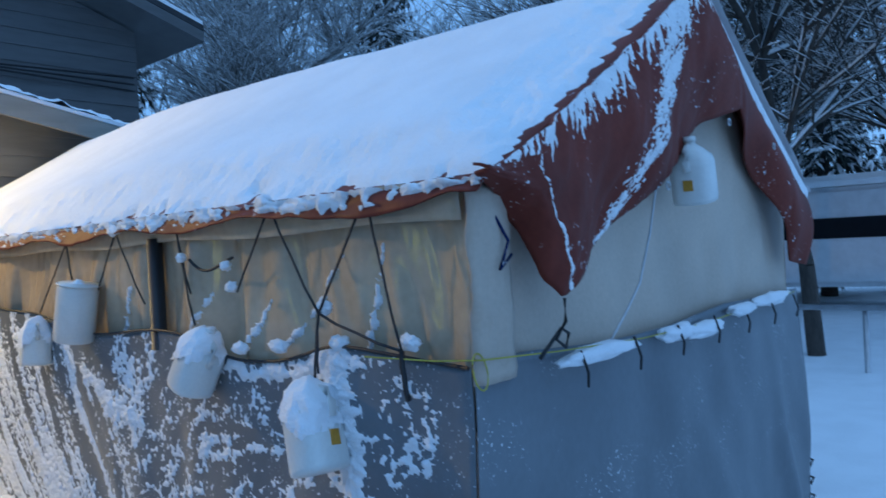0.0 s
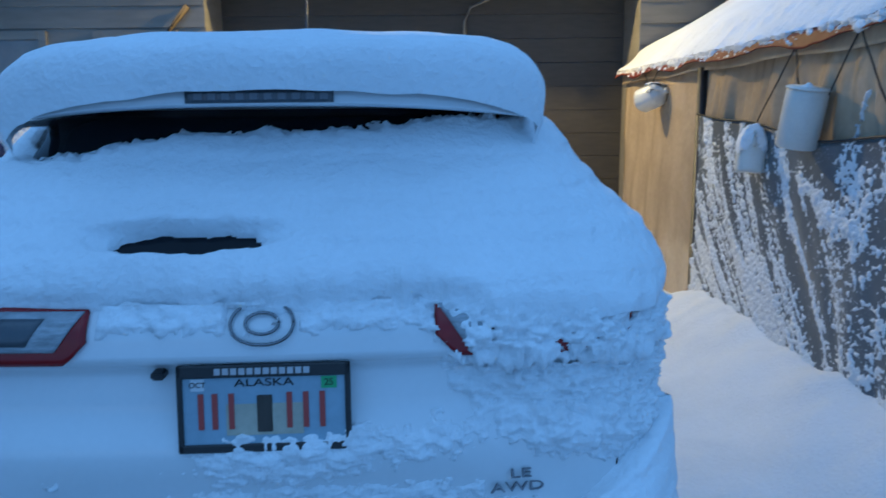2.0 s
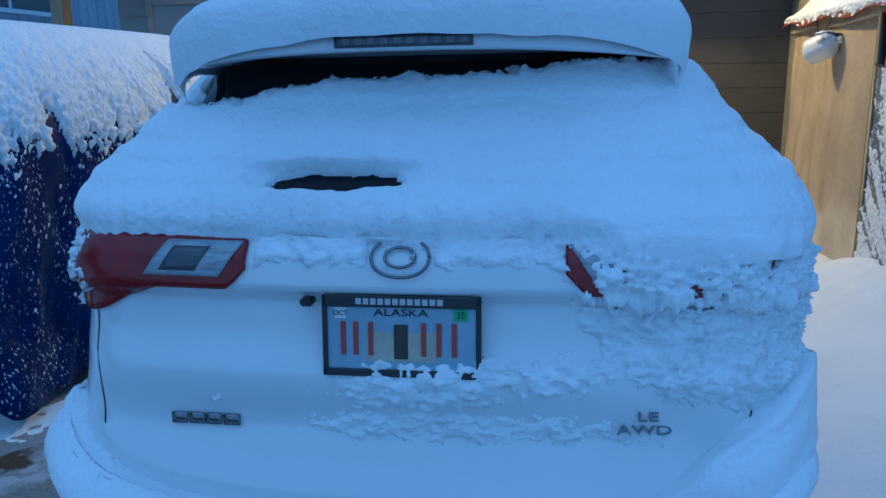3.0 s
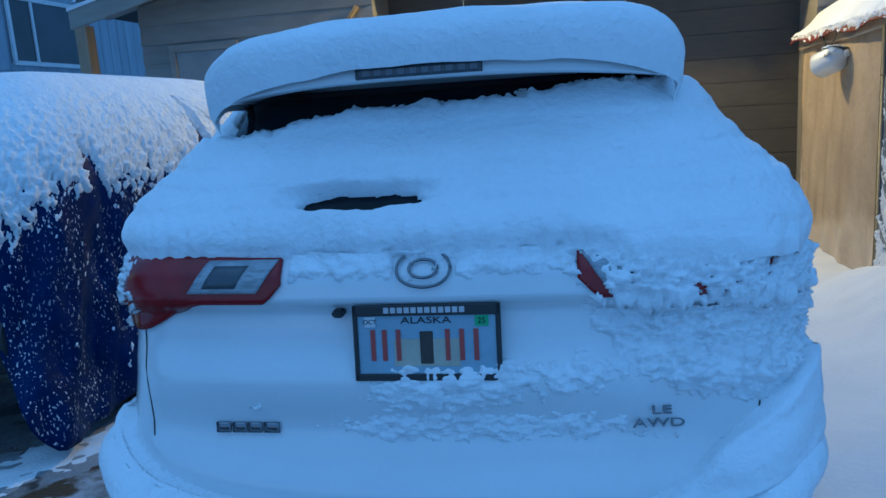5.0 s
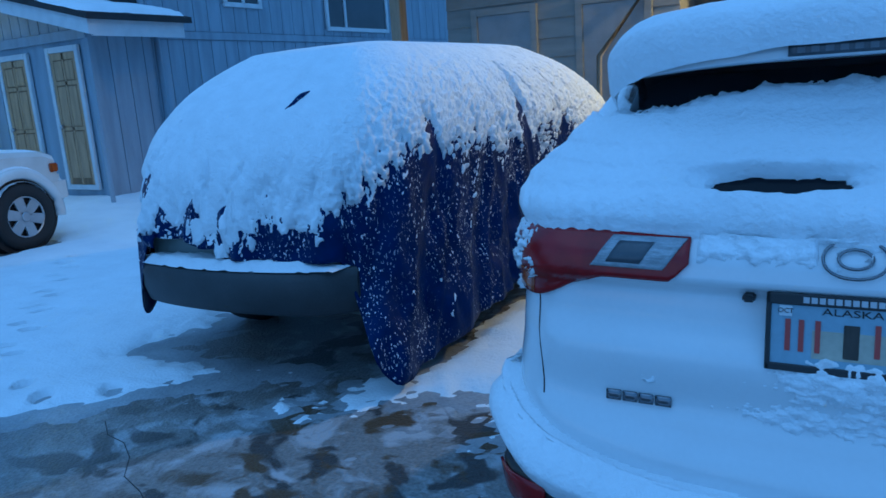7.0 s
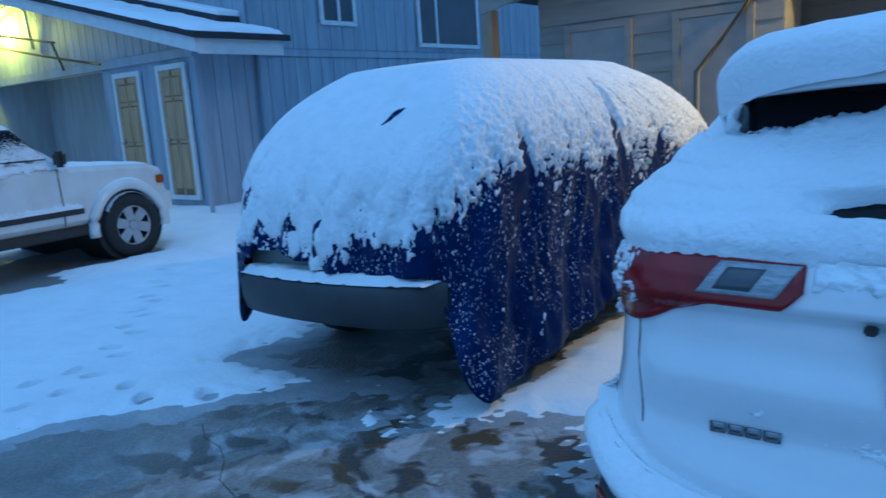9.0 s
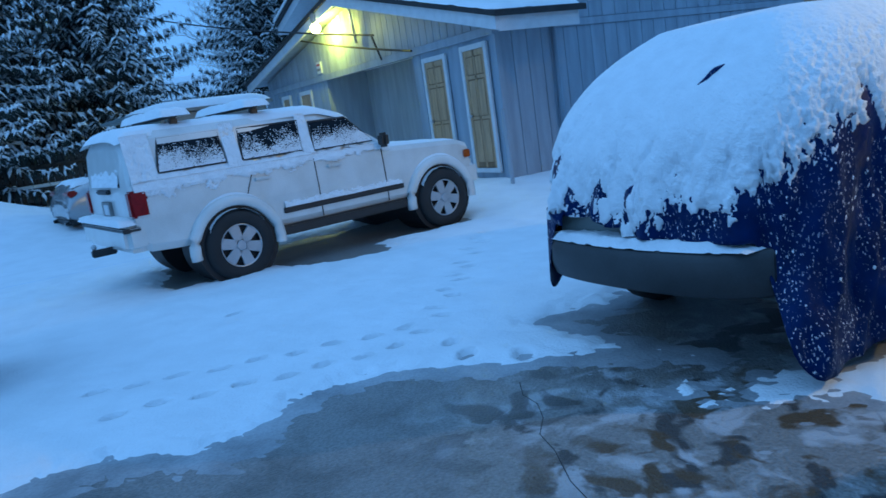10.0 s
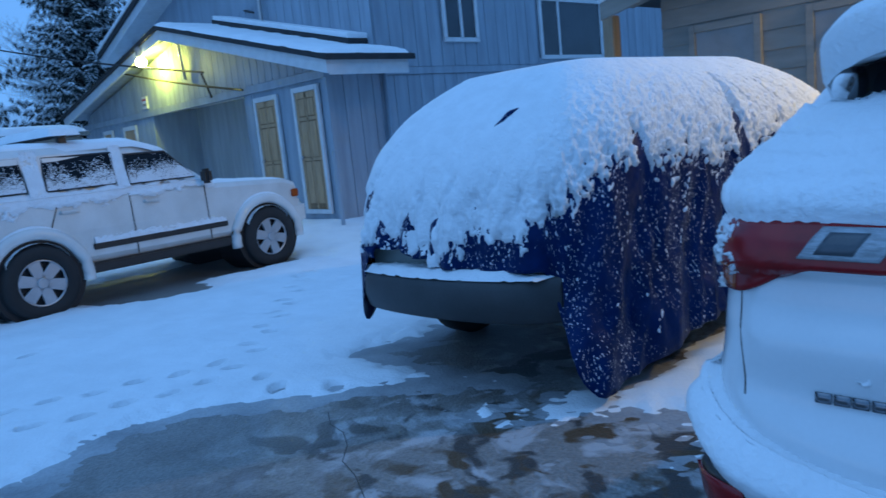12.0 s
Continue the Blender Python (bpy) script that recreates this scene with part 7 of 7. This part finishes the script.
# ---- farther cars, fence, dumpster ----
def build_sedan():
    m = pose(-16.6, 0.0, 0.02, 0, 0, 8)
    c = thing("sedan", "silver sedan with snowy boot seen from behind", "car", m=m)
    st = [(-1.15, 0.40, 0.62, 0.66, 0.5), (-1.08, 0.30, 0.80, 0.98, 0.68), (-0.9, 0.26, 0.9, 1.06, 0.7), (-0.45, 0.26, 0.95, 1.1, 0.68), (0.2, 0.26, 0.96, 1.42, 0.56), (1.2, 0.26, 0.95, 1.44, 0.56), (2.0, 0.26, 0.9, 1.05, 0.66), (3.2, 0.3, 0.8, 0.85, 0.6)]
    verts, faces = [], []
    for y, sill, sh, roof, rw in st:
        ring = [(0.78, sill), (0.86, sill + 0.15), (0.88, sh - 0.12), (0.82, sh), (rw + 0.05, roof - 0.06), (rw - 0.08, roof), (0, roof + 0.02)]
        ring += [(-x, z) for x, z in ring[-2::-1]]
        verts += [(x, y, z) for x, z in ring]
    k = 13
    for i in range(len(st) - 1):
        for q in range(k):
            faces.append((i * k + q, i * k + (q + 1) % k, (i + 1) * k + (q + 1) % k, (i + 1) * k + q))
    faces += [tuple(range(k)), tuple((len(st) - 1) * k + q for q in range(k))]
    b = put("body", mesh_of("body", verts, faces, SILVER), c)
    md = b.modifiers.new("round", "SUBSURF")
    md.levels = md.render_levels = 2
    for x in (-0.62, 0.62):
        part("tail_lamp", box_bm(x - 0.24, x + 0.24, -1.10, -0.92, 0.80, 0.92, 0.03), REDLENS, c, "red tail lamp")
        for y in (-0.35, 2.3):
            wheel(c, x * 1.26, y, 0.31, 0.31, 0.2, 0.2, 1 if x > 0 else -1, 5)
    part("diffuser", box_bm(-0.7, 0.7, -1.13, -0.9, 0.26, 0.40, 0.04), BLACKPLAST, c)
    for x in (-0.55, 0.55):
        tube("exhaust", [(x, -1.2, 0.30), (x, -0.9, 0.32)], 0.045, CHROME, c)
    ob = snow_on("boot_snow", 40, 50, lambda u, v: (Vector(((2 * u - 1) * 0.74, -1.0 + v * 2.9, 1.02 + 0.42 * smooth(0.15, 0.45, v) * smooth(1.05, 0.8, v) - 0.03 * (2 * u - 1) ** 2)), Vector((0, 0, 1))), lambda u, v: 0.10 * (1 - abs(2 * u - 1) ** 8) ** 0.5 * smooth(0, 0.05, v) + 0.02 * fbm(u * 5, v * 7) - 0.004, "snow on the sedan's boot and roof", sink=0.02)
    ob.matrix_world = m


def build_fence():
    f = thing("fence", "dark board fence with snow on its rails", "fence")
    for i in range(70):
        x, y = -24.0 + 0.012 * i, -9 + i * 0.155
        put("slat", board_mesh(x, x + 0.02, y, y + 0.13, 0.5, 1.75 + 0.05 * math.sin(i * 1.7) + (0.12 if i % 5 == 0 else 0), BARK), f)
    for z in (0.85, 1.45):
        tube("rail", [(-23.97, -9.2, z), (-23.1, 2.0, z)], 0.05, BARK, f, sides=4)
    tube("rail_snow", [(-23.9, -9.2, 0.93), (-23.05, 2.0, 0.93)], 0.05, SNOW, f)
    for i in range(5):
        y = -9 + i * 2.6
        tube("post", [(-23.85 + 0.07 * i, y, 0.2), (-23.85 + 0.07 * i, y, 1.9)], 0.06, BARK, f, sides=6)


def build_dumpster():
    d = thing("dumpster", "dark green steel dumpster with a black lid flap", "dumpster", m=pose(-5.75, -2.9, 0.0, 0, 0, 2))
    part("bin", box_bm(-0.9, 0.1, -1.5, 0.62, 0.12, 1.2, 0.03), GREENBIN, d)
    bm = box_bm(-0.92, 0.14, 0.64, 0.68, 0.22, 1.35, 0.008)
    part("lid_flap", bm, BLACKPLAST, d, "black plastic lid hanging open")
    part("lid", box_bm(-0.95, 0.15, -1.55, 0.66, 1.22, 1.27, 0.015), BLACKPLAST, d)
    for y in (-1.2, 0.3):
        part("skid", box_bm(-0.85, 0.05, y, y + 0.12, 0.0, 0.12), GREENBIN, d)


def build_far():
    t = thing("covered_trailer", "flat green-grey covered trailer under thick snow", "trailer", m=pose(-15.2, 1.55, 0, 0, 0, 6))
    part("box", box_bm(-1.2, 1.2, -1.0, 1.0, 0.5, 2.12, 0.08), VANPAINT, t)
    part("roof_lip", box_bm(-1.35, 1.3, -1.5, 1.1, 2.06, 2.12, 0.02), VANPAINT, t)
    for y in (-0.5, 0.5):
        wheel(t, 1.05, y, 0.34, 0.34, 0.2, 0.2, 1, 5)
    ob = snow_on("trailer_snow", 30, 40, lambda u, v: (Vector((-1.2 + 2.4 * u, -1.1 + 2.2 * v, 2.13)), Vector((0, 0, 1))), lambda u, v: 0.17 * ((1 - abs(2 * u - 1) ** 6) * (1 - abs(2 * v - 1) ** 8)) ** 0.5 - 0.004, "thick snow cushion on the trailer", sink=0.02)
    ob.matrix_world = pose(-15.2, 1.55, 0, 0, 0, 6)
    h = thing("house", "low dark house with a snowy roof and lit window", "house")
    part("wall", box_bm(-45, -38, 4, 16, 0, 3.6), SIDING_DARK, h)
    part("window_pane", box_bm(-38.01, -37.97, 9.4, 10.6, 2.4, 3.2), ROOMGLOW, h, "warmly lit window")
    for y in (9.3, 10.6, 9.95):
        part("window_frame", box_bm(-38.0, -37.93, y - 0.06, y + 0.06, 2.3, 3.3), WHITETRIM, h)
    v = [(-37.2, 3.2, 3.6), (-37.2, 16.8, 3.6), (-42, 16.8, 5.0), (-42, 3.2, 5.0), (-46, 3.2, 3.6), (-46, 16.8, 3.6)]
    fcs = [(0, 1, 2, 3), (3, 2, 5, 4)]
    rf = put("roof", mesh_of("roof", v, fcs, SNOW, False), h, "roof white with snow")
    md = rf.modifiers.new("t", "SOLIDIFY")
    md.thickness = 0.3
    # white camper beyond the tent
    c = thing("camper", "white camper with a dark band, roofed in snow", "camper", m=pose(17.5, 2.3, 0, 0, 0, 4))
    part("shell", box_bm(-1.1, 1.1, -4, 4, 0.5, 2.45, 0.1), WHITETRIM, c)
    part("window_band", box_bm(-1.12, -1.09, -3.8, 3.8, 1.45, 1.85), DARKGLASS, c, "dark window band")
    for y in (-1.5, 1.5):
        wheel(c, -1.0, y, 0.36, 0.36, 0.2, 0.2, -1, 5)
    part("roof_snow", box_bm(-1.2, 1.2, -4.1, 4.1, 2.46, 2.68, 0.1), SNOW, c, "snow on the roof")
    r = thing("pipe_rail", "grey pipe rail at the yard's edge", "rail")
    tube("top_rail", [(9.6, -3, 0.78), (10.2, 6, 0.74)], 0.035, STEEL, r)
    for y in (-2, 0.5, 3.2):
        tube("rail_post", [(9.65 + 0.06 * (y + 3), y, 0), (9.65 + 0.06 * (y + 3), y, 0.76)], 0.03, STEEL, r)


build_sedan()
build_fence()
build_dumpster()
build_far()


# ---- trees ----
def spruce_meshes(height, radius, seed, dens=1.0):
    """Trunk, needle sprays and the snow on them for one spruce."""
    rnd = random.Random(seed)
    nv, nf, sv, sf = [], [], [], []
    limbs = []
    count = int(height * 17 * dens)
    for i in range(count):
        t = 0.07 + 0.91 * ((i + rnd.random()) / count) ** 1.15
        zo = height * t
        a = i * 2.39996 + rnd.uniform(-0.5, 0.5)
        L = radius * (1 - t) ** 0.75 * rnd.uniform(0.5, 1.2) + 0.15
        droop = rnd.uniform(0.05, 0.55) * (1 - 0.5 * t)
        steps = max(3, int(L / 0.26))
        d = Vector((math.cos(a), math.sin(a), 0))
        side = Vector((-d.y, d.x, 0))
        wob = rnd.uniform(-0.25, 0.25)
        pts = [d * (L * k / steps) + side * (wob * L * (k / steps) ** 2) + Vector((0, 0, zo - L * droop * (k / steps) ** 1.3 + 0.22 * L * (k / steps) ** 3)) for k in range(steps + 1)]
        limbs.append((pts[0], pts[len(pts) // 2], pts[-1]))
        load = rnd.uniform(0.5, 1.2)
        for k in range(1, steps + 1):
            p, s = pts[k], k / steps
            for sd in (-1, 1, -1, 1, -1, 1):
                ln = (0.24 + 0.42 * (1 - s)) * rnd.uniform(0.5, 1.25) * min(1.0, L / 1.1)
                tip = p + side * sd * ln * rnd.uniform(0.5, 0.95) + d * ln * rnd.uniform(0.2, 0.8) + Vector((0, 0, -ln * rnd.uniform(0.2, 0.95)))
                w = 0.022 + 0.02 * (1 - s)
                across = (tip - p).cross(Vector((0, 0, 1))).normalized() * w
                mid = p.lerp(tip, 0.55) + Vector((0, 0, 0.03))
                base = len(nv)
                nv.extend([p - across * 0.4, p + across * 0.4, mid + across, tip, mid - across])
                nf.append((base, base + 1, base + 2, base + 3, base + 4))
                for q in range(3):
                    f0 = p.lerp(tip, 0.3 + 0.25 * q)
                    dn = Vector((rnd.uniform(-0.07, 0.07), rnd.uniform(-0.07, 0.07), -0.10 - 0.10 * rnd.random()))
                    b2 = len(nv)
                    nv.extend([f0 - across * 0.4, f0 + across * 0.4, f0 + dn])
                    nf.append((b2, b2 + 1, b2 + 2))
                if rnd.random() < load * (0.35 + 0.6 * s):
                    b = len(sv)
                    up = Vector((0, 0, 0.04))
                    j = rnd.uniform(0.7, 1.0)
                    g = rnd.uniform(1.0, 1.9)
                    st = p.lerp(tip, 0.05)
                    sv.extend([st - across * 0.6 + up, st + across * 0.6 + up, mid + across * g * j + up * 1.2, p.lerp(tip, 0.98 * j) + up * 0.6, mid - across * g * j + up * 1.2, mid + up * 2.4])
                    sf.extend([(b, b + 1, b + 5), (b + 1, b + 2, b + 5), (b + 2, b + 3, b + 5), (b + 3, b + 4, b + 5), (b + 4, b, b + 5)])
    return limbs, mesh_of("crown", nv, nf, NEEDLE, False), mesh_of("crown_snow", sv, sf, FLUFF, False)


def spruce(height, radius, seed, m, dens=1.0):
    ob = thing("spruce_tree", "tall dark spruce with drooping snow laden boughs", "tree", "spruces round the yard", m=m)
    limbs, crown, snow = spruce_meshes(height, radius, seed, dens)
    tube("trunk", [(0, 0, -0.2), (0.03, 0, height * 0.4), (0, 0.02, height)], [height * 0.018, height * 0.011, 0.01], BARK, ob)
    put("crown", crown, ob)
    put("crown_snow", snow, ob, "snow lying on the boughs")
    return ob


def bare_tree(height, seed, m, material, spread=0.5, twigs=5, label="leafless birch with snow along its branches", depth_max=4):
    rnd = random.Random(seed)
    verts, faces, sv, sf = [], [], [], []
    def bar(a, b, r0, r1, V, F, n=5):
        d = (b - a).normalized()
        s = d.cross(Vector((0.3, 0.2, 1)) if abs(d.z) < 0.9 else Vector((1, 0, 0))).normalized()
        t = d.cross(s)
        k = len(V)
        for p, r in ((a, r0), (b, r1)):
            for i in range(n):
                q = 6.283 * i / n
                V.append(p + (s * math.cos(q) + t * math.sin(q)) * r)
        for i in range(n):
            F.append((k + i, k + (i + 1) % n, k + n + (i + 1) % n, k + n + i))
    def grow(p, d, length, r, depth):
        seg = 4 if depth < 2 else 3
        for i in range(seg):
            q = p + d * (length / seg)
            bar(p, q, r * (1 - 0.18 * i), r * (1 - 0.18 * (i + 1)), verts, faces, 7 if depth < 1 else 4)
            if depth > 0 and abs(d.z) < 0.88 and rnd.random() < 0.75:
                o = Vector((0, 0, r * 0.9))
                bar(p + o, q + o, r * 0.75, r * 0.65, sv, sf, 4)
            p = q
            d = (d + Vector((rnd.uniform(-1, 1), rnd.uniform(-1, 1), rnd.uniform(-0.5, 0.6))) * 0.16).normalized()
            if depth < depth_max and (depth > 0 or i >= 1):
                for _ in range(twigs if depth == 0 else rnd.choice((1, 2, 2, 3))):
                    a = rnd.uniform(0, 6.283)
                    nd = (d * (0.75 if depth else 0.45) + Vector((math.cos(a), math.sin(a), rnd.uniform(-0.25, 0.6))) * spread * 1.3).normalized()
                    grow(p, nd, length * rnd.uniform(0.42, 0.62), max(0.006, r * 0.45), depth + 1)
    grow(Vector((0, 0, -0.2)), Vector((rnd.uniform(-0.06, 0.06), rnd.uniform(-0.06, 0.06), 1)).normalized(), height * 0.75, height * 0.016, 0)
    ob = thing("bare_tree", label, "tree", "bare trees round the yard", m=m)
    put("crown", mesh_of("crown", verts, faces, material), ob)
    put("branch_snow", mesh_of("branch_snow", sv, sf, FLUFF), ob, "snow lying along the branches")
    return ob


def build_trees():
    a = spruce(15, 4.6, 5, pose(-24.5, -3.2, 0.3), 1.9)
    b = spruce(14, 3.9, 8, pose(-26.5, 1.2, 0.2, 0, 0, 40), 1.9)
    copy_thing(a, pose(-27.5, -9.0, 0.2, 0, 0, 120))
    copy_thing(b, pose(-30.0, -2.5, 0.2, 0, 0, 200))
    copy_thing(b, pose(-33.5, 9.3, 0.0, 0, 0, 70))
    c = spruce(11, 1.9, 11, pose(13.0, 17.0, 0), 1.0)
    copy_thing(c, pose(15.4, 13.4, 0, 0, 0, 60))
    copy_thing(c, pose(9.6, 17.5, -1.5, 0, 0, 100))
    copy_thing(c, pose(26.0, 9.0, 0, 0, 0, 160))
    copy_thing(c, pose(21.0, 7.6, 0, 0, 0, 220))
    copy_thing(c, pose(28.0, 5.0, 0, 0, 0, 20))
    t1 = bare_tree(9, 3, pose(14.5, 16.0, 0), BIRCH, 0.45, 6)
    copy_thing(t1, pose(17.0, 17.5, 0, 0, 0, 90))
    copy_thing(t1, pose(11.5, 18.0, 0, 0, 0, 190))
    t2 = bare_tree(8, 17, pose(19.0, 11.6, 0), BIRCH, 0.5, 6)
    copy_thing(t2, pose(23.0, 13.5, 0, 0, 0, 130))
    t3 = bare_tree(7.5, 23, pose(12.6, 3.3, 0), BARK, 0.6, 5, "dark leafless tree with snowy twigs")
    copy_thing(t3, pose(10.9, 1.3, 0, 0, 0, 100))
    copy_thing(t3, pose(15.0, 4.6, 0, 0, 0, 200))
    copy_thing(t3, pose(13.0, 0.6, 0, 0, 0, 300))
    copy_thing(c, pose(19.8, 3.4, 0, 0, 0, 45))
    copy_thing(c, pose(21.5, 1.2, 0, 0, 0, 95))
    copy_thing(t1, pose(-44, 17, 0, 0, 0, 40))
    copy_thing(t2, pose(-47, 14, 0, 0, 0, 240))
    copy_thing(t2, pose(-52, 24, 0, 0, 0, 20))
    copy_thing(t1, pose(16.5, 6.4, 0, 0, 0, 10))


build_trees()
